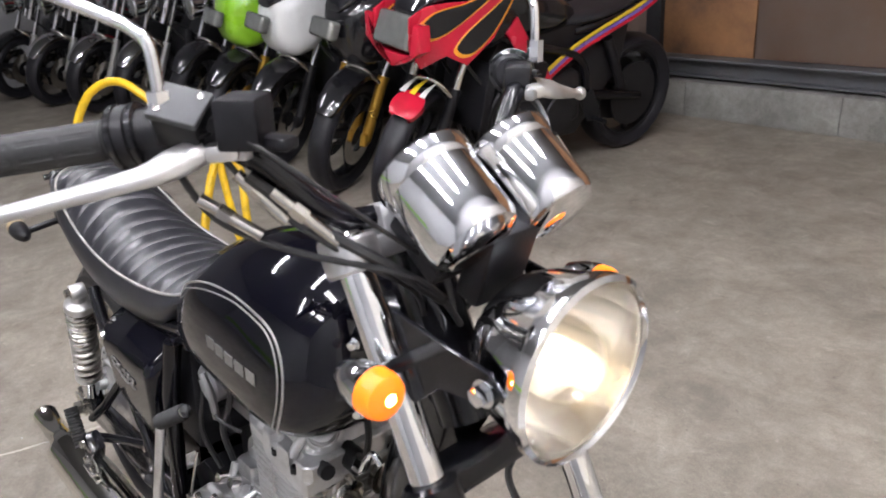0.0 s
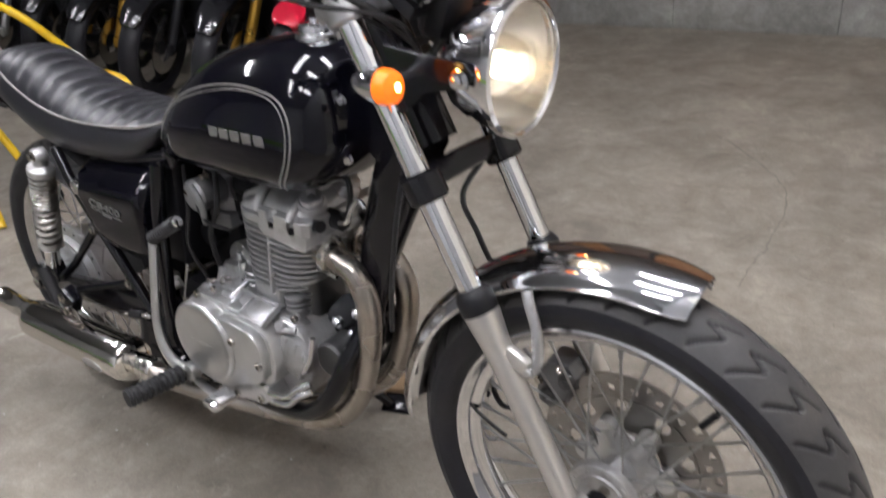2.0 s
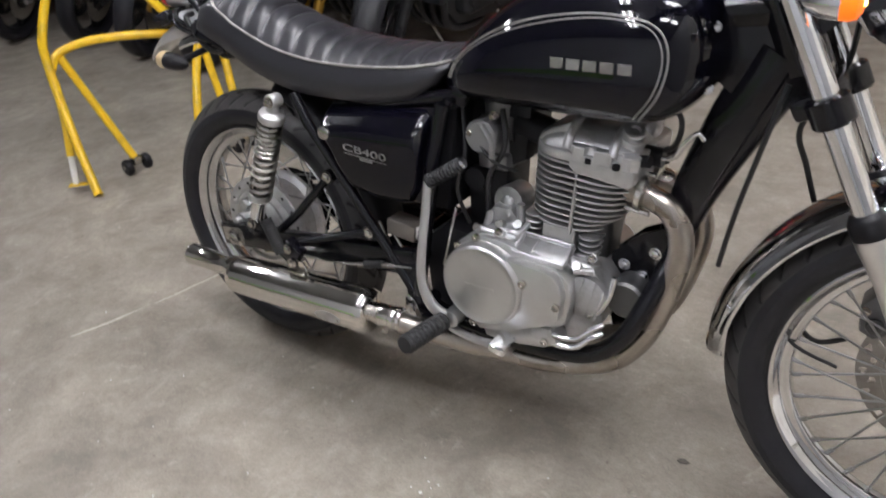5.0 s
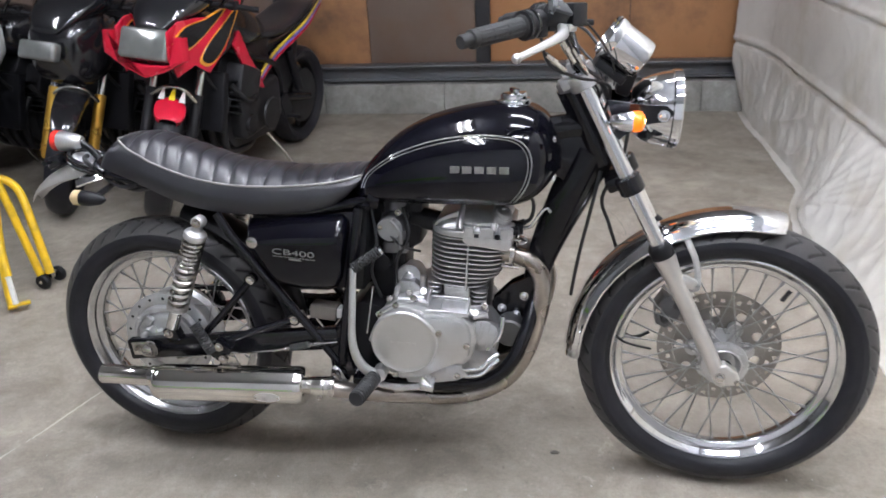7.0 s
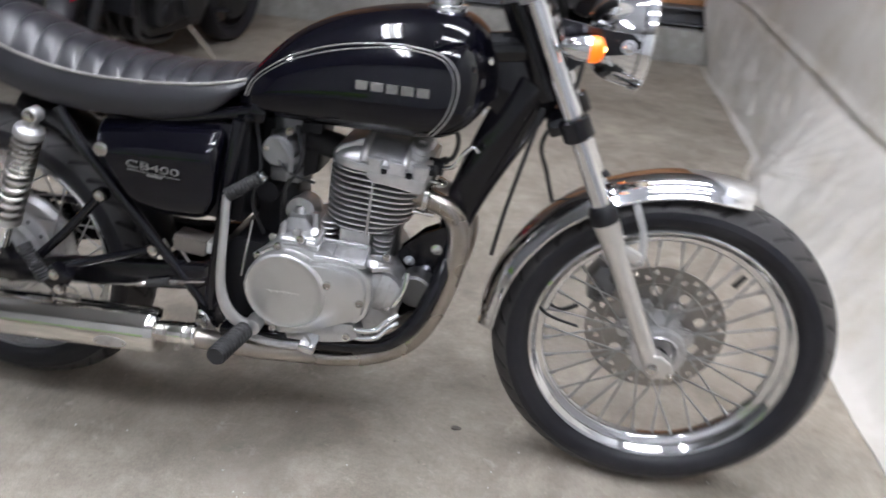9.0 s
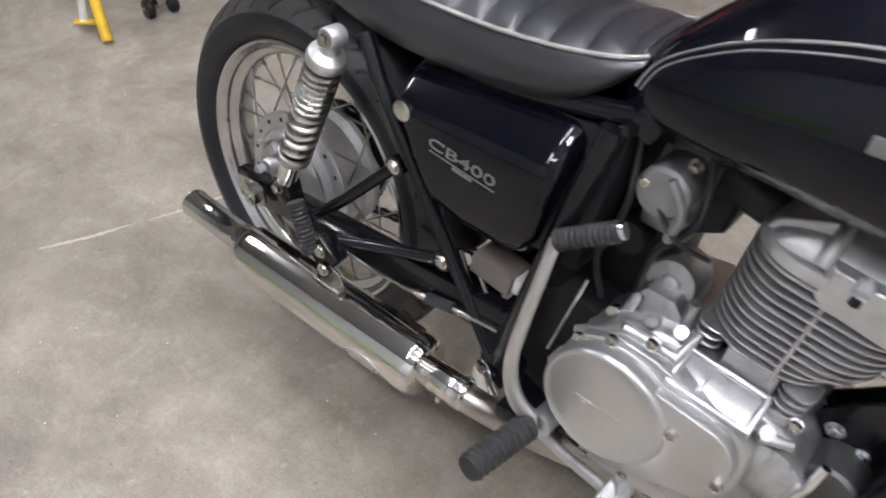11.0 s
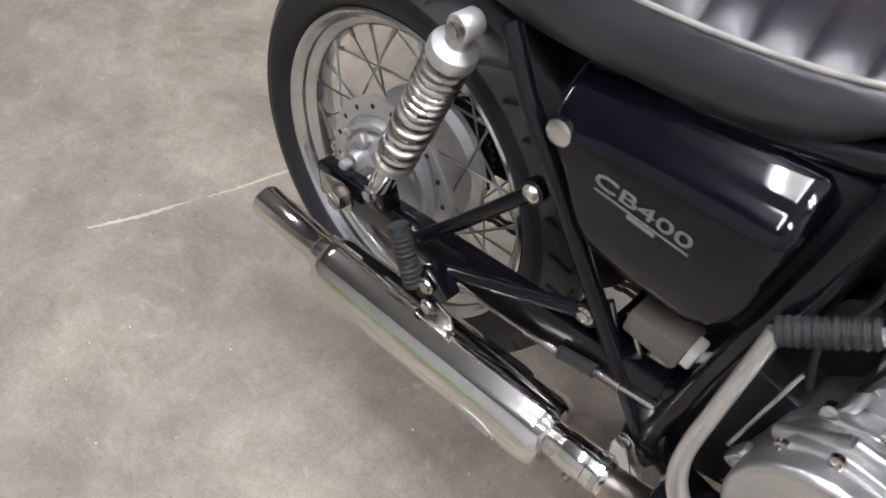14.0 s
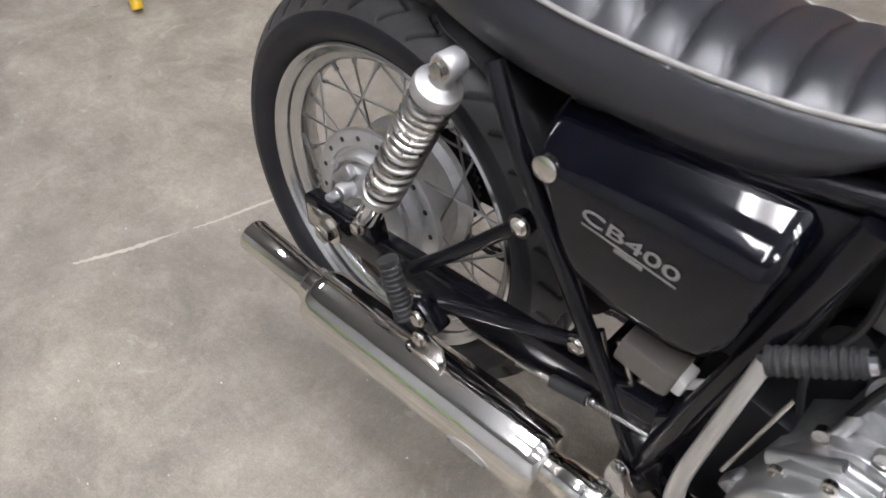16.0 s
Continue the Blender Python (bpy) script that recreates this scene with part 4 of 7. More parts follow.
# -- handlebar
bar = [(1.042, 0.0, 1.012), (1.042, -0.06, 1.012), (1.039, -0.10, 1.025), (1.018, -0.155, 1.082), (1.0, -0.185, 1.1), (0.96, -0.218, 1.104), (0.862, -0.334, 1.087)]
b = bmesh.new()
tube(b, [(x, -y, z) for x, y, z in bar[::-1]] + bar[1:], 0.011, 16, n=8)
handlebar = part("handlebar", b, M_FRAME, bike, "gloss black handlebar")
for s in (-1, 1):
    p0, p1 = V((0.862, s * 0.334, 1.087)), V((0.946, s * 0.236, 1.103))
    d = (p1 - p0).normalized()
    b = bmesh.new()
    tube(b, [p0 - d * 0.024, p0 - d * 0.022, p0 - d * 0.002, p0, p0 + d * 0.004, p0 + d * 0.008, p0 + d * 0.12, p0 + d * 0.124, p0 + d * 0.13], [0.011, 0.0125, 0.0125, 0.0165, 0.0175, 0.0165, 0.0165, 0.021, 0.021], 24, smooth=False)
    u = d.orthogonal().normalized()
    w = d.cross(u)
    rings = []
    for h in np.linspace(0.012, 0.118, 60):
        block = (h - 0.012) % 0.036 < 0.029
        rings.append([p0 + d * h + (0.0172 - (0.0016 if block and j % 8 in (0, 1) else 0)) * (u * math.cos(2 * math.pi * j / 64) + w * math.sin(2 * math.pi * j / 64)) for j in range(64)])
    skin(b, rings)
    part("grip", b, M_GRIP, bike, "ribbed black rubber grip")
    b = bmesh.new()
    tube(b, [p1 - d * 0.006, p1 - d * 0.004, p1 + d * 0.012, p1 + d * 0.014], [0.02, 0.026, 0.026, 0.02], 24, smooth=False)
    tube(b, [p1 + d * 0.012, p1 + d * 0.015, p1 + d * 0.042, p1 + d * 0.046], [0.018, 0.0215, 0.0215, 0.017], 24, smooth=False)
    box(b, p1 + d * 0.03 + V((0.006, 0, -0.014)), (0.026, 0.03, 0.026), (0, 0, math.degrees(math.atan2(d.y, d.x))), 0.006)
    housing = part("switch_housing", b, M_SATIN, bike)
    for h in (0.0, 0.017):
        b = bmesh.new()
        tube(b, [p1 + d * (h - 0.003), p1 + d * (h - 0.002), p1 + d * (h + 0.002), p1 + d * (h + 0.003)], [0.0262, 0.0275, 0.0275, 0.0262], 28, smooth=False)
        part("clamp_ring", b, M_BLACKRING, housing)
    # lever
    b = bmesh.new()
    q = p1 + d * 0.05 + V((0.035, 0, -0.012))
    tip = V((0.944, s * 0.373, 1.058))
    L1 = q.lerp(tip, 0.35) + V((0.022, -s * 0.006, 0.0))
    L2 = q.lerp(tip, 0.7) + V((0.012, -s * 0.004, 0.0))
    tube(b, [q, q.lerp(L1, 0.5) + V((0.004, 0, 0)), L1, L2, tip], [0.0125, 0.0128, 0.0092, 0.007, 0.006], 14, flat=0.62)
    box(b, q + V((0.012, -s * 0.012, -0.002)), (0.026, 0.02, 0.014), (0, 0, math.degrees(math.atan2(d.y, d.x)) + 12), 0.004)
    box(b, q + V((0.02, -s * 0.026, -0.004)), (0.012, 0.012, 0.012), (0, 0, math.degrees(math.atan2(d.y, d.x)) - 20), 0.003)
    t = bmesh.new()
    bmesh.ops.create_uvsphere(t, u_segments=14, v_segments=10, radius=0.009)
    merge(b, t, Matrix.Translation(tip))
    part("lever", b, M_ALUP, bike, "bare aluminium hand lever")
    # perch and mirror stalk
    b = bmesh.new()
    box(b, p1 + d * 0.06 + V((0.012, 0, -0.004)), (0.05, 0.032, 0.032), (0, 0, math.degrees(math.atan2(d.y, d.x))), 0.007)
    bolt(b, q + V((0, 0, 0.012)), (0, 0, 1), 0.007, 0.005)
    part("lever_perch", b, M_SATIN, bike)
    b = bmesh.new()
    m0 = V((0.997, s * 0.219, 1.125))
    tube(b, [m0, m0 + V((-0.002, 0, 0.05)), m0 + V((-0.012, s * 0.006, 0.065)), m0 + V((-0.037, s * 0.021, 0.077)), m0 + V((-0.065, s * 0.041, 0.09)), m0 + V((-0.1, s * 0.066, 0.108))], 0.0055, 10)
    rod(b, m0 - V((0, 0, 0.004)), m0 + V((0, 0, 0.02)), 0.0095, 6)
    mirror = part("mirror_stalk", b, M_CHROME, bike, "chromed mirror stalk")
    b = bmesh.new()
    mc = m0 + V((-0.11, s * 0.09, 0.14))
    lathe(b, [(0.012, 0.022), (0.04, 0.014), (0.052, 0.004), (0.053, -0.001), (0.05, -0.002)], mc, (0.96, -s * 0.1, 0.1), 36)
    part("mirror_shell", b, M_CHROME, mirror)
    b = bmesh.new()
    lathe(b, [(0.001, -0.0025), (0.05, -0.0025), (0.05, -0.001), (0.001, -0.001)], mc, (0.96, -s * 0.1, 0.1), 36)
    part("mirror_glass", b, M_MIRROR, mirror)
# brake fluid reservoir on the right
b = bmesh.new()
rp = V((1.0, -0.203, 1.118))
tilt = (34, 14, 40)
box(b, rp, (0.038, 0.034, 0.034), tilt, 0.004)
res = part("fluid_reservoir", b, M_SATIN, bike, "black brake fluid reservoir with a grey lid")
b = bmesh.new()
box(b, rp + (pose(0, 0, 0, *tilt) @ V((0, 0, 0.019))), (0.041, 0.037, 0.007), tilt, 0.002)
lid = part("lid", b, surface("grey_lid", (0.06, 0.062, 0.066), 0.55, 0.0, 0.15, 20, spec=0.35, bump=0.0003, bump_scale=300), res)
for k in (-1, 1):
    b = bmesh.new()
    lathe(b, [(0.003, 0.0), (0.003, 0.0012), (0.001, 0.0015)], rp + (pose(0, 0, 0, *tilt) @ V((0.013 * k, 0.011 * k, 0.0225))), pose(0, 0, 0, *tilt) @ V((0, 0, 1)), 10)
    part("lid_screw", b, M_STEEL, lid)
b = bmesh.new()
box(b, rp + V((0.032, 0.036, 0.0)), (0.036, 0.044, 0.042), (0, 0, 42), 0.004)
box(b, rp + V((0.056, 0.05, -0.016)), (0.03, 0.02, 0.012), (0, 0, 20), 0.004)
part("switch_box", b, M_SATIN, bike)

# cables from the bars
for pts, r in (([(1.0, -0.18, 1.09), (1.03, -0.15, 1.04), (1.07, -0.1, 0.99), (1.09, -0.05, 0.95), (1.07, -0.02, 0.9)], 0.0028),
               ([(0.975, -0.21, 1.085), (0.99, -0.185, 1.03), (1.04, -0.14, 1.0), (1.11, -0.06, 0.97), (1.1, 0.0, 0.9)], 0.0034),
               ([(1.02, -0.185, 1.115), (1.06, -0.17, 1.1), (1.11, -0.1, 1.03), (1.12, -0.03, 0.97)], 0.0022),
               ([(1.02, -0.165, 1.07), (1.05, -0.12, 1.02), (1.09, -0.08, 0.985), (1.11, -0.03, 0.94)], 0.0058),
               ([(0.99, 0.19, 1.09), (1.05, 0.15, 1.03), (1.1, 0.1, 0.97), (1.08, 0.04, 0.9)], 0.003),
               ([(1.0, 0.19, 1.1), (1.07, 0.16, 1.06), (1.11, 0.08, 0.98), (1.06, 0.03, 0.88)], 0.004)):
    b = bmesh.new()
    tube(b, pts, r, 8)
    part("control_cable", b, M_CABLE, bike, "black control cable")

for p, q in (((1.012, -0.171, 1.071), (1.036, -0.142, 1.028)), ((1.03, -0.15, 1.055), (1.062, -0.108, 1.005)), ((0.984, -0.194, 1.048), (1.02, -0.158, 1.014))):
    b = bmesh.new()
    rod(b, p, q, 0.0058, 12)
    rod(b, V(p).lerp(V(q), 0.3), V(p).lerp(V(q), 0.5), 0.0075, 6)
    part("cable_sleeve", b, M_STEEL, bike, "bright metal cable sleeve")

# -- frame
b = bmesh.new()
head0, head1 = V((1.112, 0, 0.80)), V((1.03, 0, 0.965))
rod(b, head0, head1, 0.033, 24)
tube(b, [(1.06, 0, 0.88), (0.95, 0, 0.86), (0.75, 0, 0.79), (0.58, 0, 0.73)], 0.03, 16)
tube(b, [(1.085, 0, 0.82), (1.035, 0, 0.72), (0.985, 0, 0.6), (0.958, 0, 0.5), (0.955, 0, 0.455)], [0.05, 0.046, 0.036, 0.026, 0.022], 20, flat=0.62)
prism(b, [(1.075, 0.88), (1.105, 0.79), (1.05, 0.735), (0.995, 0.78), (0.98, 0.86)], -0.022, 0.022, 0.004)
for s in (-1, 1):
    tube(b, [(0.968, s * 0.01, 0.49), (0.948, s * 0.06, 0.42), (0.918, s * 0.085, 0.345), (0.875, s * 0.092, 0.298), (0.82, s * 0.094, 0.277), (0.7, s * 0.095, 0.268), (0.58, s * 0.098, 0.275), (0.515, s * 0.104, 0.305)], 0.0165, 12)
    tube(b, [(0.57, s * 0.1, 0.71), (0.556, s * 0.112, 0.62), (0.505, s * 0.116, 0.325)], 0.0135, 12, smooth=False)
    tube(b, [(0.225, s * 0.108, 0.69), (0.26, s * 0.113, 0.635), (0.5, s * 0.116, 0.32)], 0.0108, 12, smooth=False)
    tube(b, [(0.6, s * 0.075, 0.725), (0.4, s * 0.08, 0.69), (0.2, s * 0.08, 0.71), (0.05, s * 0.078, 0.75), (-0.06, s * 0.075, 0.775)], 0.0125, 12)
    prism(b, [(0.475, 0.36), (0.515, 0.385), (0.535, 0.31), (0.52, 0.275), (0.48, 0.3)], s * 0.116 - 0.004, s * 0.116 + 0.004, 0.002, 1)
tube(b, [(-0.06, -0.075, 0.775), (-0.1, -0.05, 0.785), (-0.115, 0, 0.788), (-0.1, 0.05, 0.785), (-0.06, 0.075, 0.775)], 0.0125, 12)
rod(b, (0.5, -0.11, 0.40), (0.5, 0.11, 0.40), 0.016, 12)
rod(b, (0.52, -0.1, 0.305), (0.52, 0.1, 0.305), 0.014, 12)
part("frame", b, M_FRAME, bike, "glossy black tubular steel frame")
for s in (1, -1):
    b = bmesh.new()
    prism(b, [(0.905, 0.505), (0.955, 0.53), (0.975, 0.47), (0.955, 0.40), (0.915, 0.33), (0.87, 0.31), (0.855, 0.38), (0.86, 0.46)], s * 0.016 - 0.003, s * 0.016 + 0.003, 0.001, 1)
    pl = part("engine_plate", b, M_FRAME, bike)
for x, z in ((0.936, 0.477), (0.884, 0.444), (0.918, 0.429)):
    b = bmesh.new()
    bolt(b, (x, -0.02, z), (0, -1, 0), 0.008, 0.007)
    part("plate_bolt", b, M_CHROME, pl)

# swing arm and rear fittings
b = bmesh.new()
for s in (-1, 1):
    a, c = V((-0.062, s * 0.11, 0.322)), V((0.5, s * 0.1, 0.386))
    ang = math.degrees(math.atan2(c.z - a.z, c.x - a.x))
    box(b, (a + c) / 2, ((c - a).length, 0.026, 0.054), (0, -ang, 0), 0.004)
box(b, (0.43, 0, 0.385), (0.05, 0.2, 0.05), (0, -6, 0), 0.01)
swing = part("swing_arm", b, M_FRAME, bike, "black box-section swing arm")
b = bmesh.new()
rod(b, (0.0, -0.14, 0.334), (0, 0.14, 0.334), 0.0085, 14)
lathe(b, [(0.022, 0), (0.022, 0.004)], (0.004, -0.126, 0.334), (0, -1, 0), 24)
lathe(b, [(0.016, 0.004), (0.016, 0.017), (0.013, 0.019)], (0.004, -0.126, 0.334), (0, -1, 0), 6)
box(b, (-0.02, -0.125, 0.334), (0.05, 0.004, 0.034), (0, -6, 0), 0.001)
part("axle_nut", b, M_STEEL, swing)
for s in (-1, 1):
    b = bmesh.new()
    top, bot = V((0.189, s * 0.128, 0.676)), V((0.065, s * 0.118, 0.382))
    d = (top - bot).normalized()
    Lg = (top - bot).length
    lathe(b, [(0.007, -0.013), (0.0135, -0.013), (0.0148, -0.011), (0.0148, 0.011), (0.0135, 0.013), (0.007, 0.013)], top, (0, 1, 0), 28)
    tube(b, [top - d * 0.046, top - d * 0.043, top - d * 0.034, top - d * 0.029, top - d * 0.022, top - d * 0.01], [0.0245, 0.0268, 0.0268, 0.0252, 0.014, 0.011], 28, smooth=False)
    shock = part("shock_absorber", b, M_CAST, bike, "chromed twin-rate shock absorber")
    b = bmesh.new()
    lathe(b, [(0.0075, -0.0135), (0.004, -0.0145), (0.004, 0.0145), (0.0075, 0.0135)], top, (0, 1, 0), 20)
    part("rubber_bush", b, M_RUSTBUSH, shock, "rusty bush in the top eye")
    b = bmesh.new()
    tube(b, [bot + d * 0.014, bot + d * 0.016, bot + d * 0.07, bot + d * 0.08], [0.0145, 0.0165, 0.0165, 0.016], 24, smooth=False)
    part("chrome_sleeve", b, M_CHROME, shock)
    b = bmesh.new()
    tube(b, [bot + d * 0.07, bot + d * 0.2, top - d * 0.035], 0.0172, 22, smooth=False)
    part("damper_body", b, M_STEEL, shock)
    b = bmesh.new()
    box(b, bot + V((0.004, -s * 0.004, -0.006)), (0.036, 0.03, 0.04), (0, -20, 0), 0.004)
    part("clevis", b, M_FRAME, shock)
    b = bmesh.new()
    u = d.orthogonal().normalized()
    w = d.cross(u)
    pts = []
    h, ang = 0.069, 0.0
    while h < Lg - 0.048:
        pitch = lerp([(0.069, 0.0075), (0.08, 0.0078), (0.086, 0.0195), (0.176, 0.0195), (0.192, 0.0115), (0.28, 0.0115)], h)
        pts.append(bot + d * h + 0.0228 * (u * math.cos(ang) + w * math.sin(ang)))
        ang += 2 * math.pi / 22
        h += pitch / 22
    tube(b, pts, 0.0038, 8, smooth=False)
    part("spring", b, M_SPRING, shock, "chromed coil spring")
    for q in (top, bot):
        b = bmesh.new()
        bolt(b, q + V((0, s * 0.012, 0)), (0, s, 0), 0.0085, 0.009)
        part("mount_bolt", b, M_STEEL, shock)

# pillion peg hanger on both sides
for s in (-1, 1):
    b = bmesh.new()
    tube(b, [(0.29, s * 0.105, 0.527), (0.215, s * 0.13, 0.44), (0.175, s * 0.15, 0.40)], 0.009, 10, smooth=False)
    tube(b, [(0.393, s * 0.113, 0.431), (0.28, s * 0.14, 0.40), (0.2, s * 0.16, 0.375)], 0.009, 10, smooth=False)
    lathe(b, [(0.015, -0.007), (0.015, 0.007)], (0.29, s * 0.105, 0.527), (0, 1, 0), 16)
    lathe(b, [(0.015, -0.007), (0.015, 0.007)], (0.393, s * 0.113, 0.431), (0, 1, 0), 16)
    box(b, (0.222, s * 0.168, 0.368), (0.045, 0.028, 0.05), (0, 35, 0), 0.005)
    hanger = part("peg_hanger", b, M_FRAME, bike)
    for p in ((0.29, 0.112, 0.527), (0.393, 0.12, 0.431), (0.232, 0.186, 0.351), (0.226, 0.186, 0.383)):
        b = bmesh.new()
        bolt(b, (p[0], s * p[1], p[2]), (0, s, 0), 0.008, 0.006)
        part("bolt", b, M_STEEL, hanger)
    b = bmesh.new()
    pa, pb = V((0.207, s * 0.186, 0.368)), V((0.17, s * 0.183, 0.438))
    pts, rr = [], []
    for i in range(49):
        pts.append(pa.lerp(pb, i / 48))
        rr.append((0.0135 if i % 4 in (1, 2) else 0.0118) if i < 45 else 0.0128)
    tube(b, pts, rr, 16, smooth=False)
    part("pillion_peg", b, M_GRIP, hanger, "folded ribbed rubber passenger peg")

# -- exhaust
b = bmesh.new()
tube(b, [(0.885, -0.036, 0.592), (0.925, -0.036, 0.584), (0.962, -0.036, 0.562), (0.981, -0.036, 0.505), (0.9665, -0.036, 0.41), (0.936, -0.037, 0.32), (0.895, -0.04, 0.262), (0.84, -0.045, 0.23), (0.76, -0.058, 0.215), (0.68, -0.082, 0.224), (0.61, -0.118, 0.244), (0.552, -0.143, 0.261), (0.505, -0.163, 0.277), (0.475, -0.17, 0.284)], 0.0205, 20, n=8)
exhaust = part("exhaust_pipe", b, M_PIPE, bike, "heat-browned steel exhaust pipe")
b = bmesh.new()
tube(b, [(0.885, 0.036, 0.592), (0.93, 0.04, 0.584), (0.968, 0.045, 0.562), (0.99, 0.05, 0.505), (0.972, 0.055, 0.41), (0.94, 0.06, 0.33), (0.89, 0.055, 0.27), (0.82, 0.03, 0.24), (0.72, -0.03, 0.232), (0.62, -0.11, 0.25)], 0.0205, 20, n=8)
part("exhaust_pipe", b, M_PIPE, bike, "heat-browned steel exhaust pipe")
for s in (-1, 1):
    b = bmesh.new()
    lathe(b, [(0.021, -0.004), (0.03, -0.003), (0.03, 0.006), (0.024, 0.01)], (0.908, s * 0.036, 0.589), (0.98, 0, -0.14), 20)
    part("pipe_flange", b, M_STEEL, bike)
    for k in (-1, 1):
        b = bmesh.new()
        rod(b, (0.885, s * 0.036 + k * 0.008, 0.592 + k * 0.03), (0.926, s * 0.036 + k * 0.008, 0.588 + k * 0.03), 0.005, 8)
        part("flange_stud", b, M_STEEL, bike)
ax = V((-1, -0.01, 0.012)).normalized()
m0 = V((0.432, -0.17, 0.285))
p0 = V((0.432, -0.183, 0.287))
bx = V((-1, -0.04, -0.018)).normalized()
b = bmesh.new()
lathe(b, [(0.02, -0.07), (0.0235, -0.065), (0.0235, -0.012), (0.021, -0.008), (0.021, 0.0), (0.034, 0.001), (0.042, 0.005), (0.0462, 0.014), (0.0468, 0.022), (0.0452, 0.2), (0.0436, 0.362), (0.0425, 0.374), (0.038, 0.383), (0.03, 0.389), (0.02, 0.391)], m0, bx, 64)
lathe(b, [(0.027, 0.345), (0.027, 0.394), (0.0255, 0.397), (0.0235, 0.4), (0.0235, 0.515), (0.0245, 0.518), (0.0245, 0.524), (0.0205, 0.526), (0.019, 0.52), (0.019, 0.41)], p0, ax, 40)
muffler = part("muffler", b, M_MUFF, bike, "polished stainless steel cylindrical muffler")
b = bmesh.new()
lathe(b, [(0.0235, -0.004), (0.0255, -0.003), (0.0255, 0.003), (0.0235, 0.004)], m0 + bx * -0.06, bx, 36)
lathe(b, [(0.0232, -0.001), (0.0245, 0.0), (0.0232, 0.001)], m0 + bx * -0.045, bx, 36)
box(b, m0 + bx * -0.03 + V((0, -0.004, -0.027)), (0.014, 0.012, 0.012), bev=0.003)
bolt(b, m0 + bx * -0.03 + V((0, -0.01, -0.029)), (0, -1, -0.3), 0.005)
part("clamp", b, M_STEEL, muffler, "thin steel pipe clamp")
def on_muffler(h, a, r):
    """Point on the muffler at h along it, a degrees below its outer side."""
    return m0 + bx * h + V((0, -r * math.cos(radians(a)), -r * math.sin(radians(a))))


b = bmesh.new()
for rr in ((0.0457, 0.0473),):
    ring = []
    for r in rr:
        for k in (1.0, 0.85):
            ring.append([b.verts.new(on_muffler(0.085 + 0.032 * k * math.cos(t), 12 + 17 * k * math.sin(t), r + (0.0003 if k < 1 else 0))) for t in np.linspace(0, 2 * math.pi, 36, endpoint=False)])
    outer = [ring[0], ring[2], ring[3]]
    for p, q in zip(outer[:-1], outer[1:]):
        for j in range(36):
            b.faces.new((p[j], p[(j + 1) % 36], q[(j + 1) % 36], q[j]))
    b.faces.new(ring[3])
plate = part("oval_plate", b, M_ALU, muffler, "riveted oval maker's plate")
for k in (-1, 1):
    b = bmesh.new()
    lathe(b, [(0.003, 0), (0.0028, 0.001), (0.001, 0.0016)], on_muffler(0.085 + k * 0.027, 12, 0.0473), (0, -1, -0.2), 10)
    part("rivet", b, M_STEEL, plate)
b = bmesh.new()
prism(b, [(0.222, 0.332), (0.272, 0.33), (0.262, 0.356), (0.24, 0.362), (0.228, 0.354)], -0.182, -0.178, 0.001, 1)
box(b, (0.245, -0.185, 0.335), (0.05, 0.02, 0.006), bev=0.002)
part("muffler_bracket", b, M_STEEL, muffler, "zinc-plated hanger bracket")

# -- engine


def rounded(cx, cy, hx, hy, r, n=5):
    out = []
    for sx, sy, a0 in ((1, 1, 0), (-1, 1, 90), (-1, -1, 180), (1, -1, 270)):
        for i in range(n + 1):
            a = radians(a0 + 90 * i / n)
            out.append((cx + sx * (hx - r) + r * math.cos(a), cy + sy * (hy - r) + r * math.sin(a)))
    return out


b = bmesh.new()
prism(b, [(0.60, 0.30), (0.585, 0.36), (0.60, 0.45), (0.635, 0.485), (0.70, 0.497), (0.79, 0.475), (0.85, 0.46), (0.88, 0.42), (0.878, 0.36), (0.852, 0.315), (0.78, 0.29), (0.68, 0.285)], -0.092, 0.1, 0.01, 3)
crank = part("crankcase", b, M_ALU, bike, "cast aluminium engine case")
# right-hand cover: crisp flat plate ahead of the clutch
b = bmesh.new()
prism(b, [(0.592, 0.37), (0.594, 0.43), (0.615, 0.47), (0.655, 0.492), (0.70, 0.49), (0.735, 0.482), (0.80, 0.468), (0.828, 0.442), (0.833, 0.40), (0.824, 0.36), (0.79, 0.33), (0.74, 0.308), (0.70, 0.298), (0.65, 0.296), (0.61, 0.32)], -0.128, -0.086, 0.005, 2)
side_cover = part("side_cover", b, M_ALUP, crank, "satin aluminium clutch side cover")
b = bmesh.new()
prism(b, [(0.66, 0.45), (0.70, 0.468), (0.735, 0.467), (0.79, 0.463), (0.806, 0.457), (0.818, 0.443), (0.824, 0.42), (0.819, 0.375), (0.80, 0.357), (0.77, 0.345), (0.721, 0.32), (0.66, 0.31)], -0.147, -0.124, 0.004, 2)
part("cover_face", b, M_ALUP, side_cover, "flat satin plate ahead of the clutch")
# lower lip of the cover, with the drain boss
b = bmesh.new()
prism(b, [(0.66, 0.318), (0.73, 0.322), (0.775, 0.345), (0.80, 0.345), (0.815, 0.318), (0.79, 0.303), (0.72, 0.29), (0.67, 0.29)], -0.136, -0.09, 0.005, 2)
part("cover_lip", b, M_ALU, side_cover)
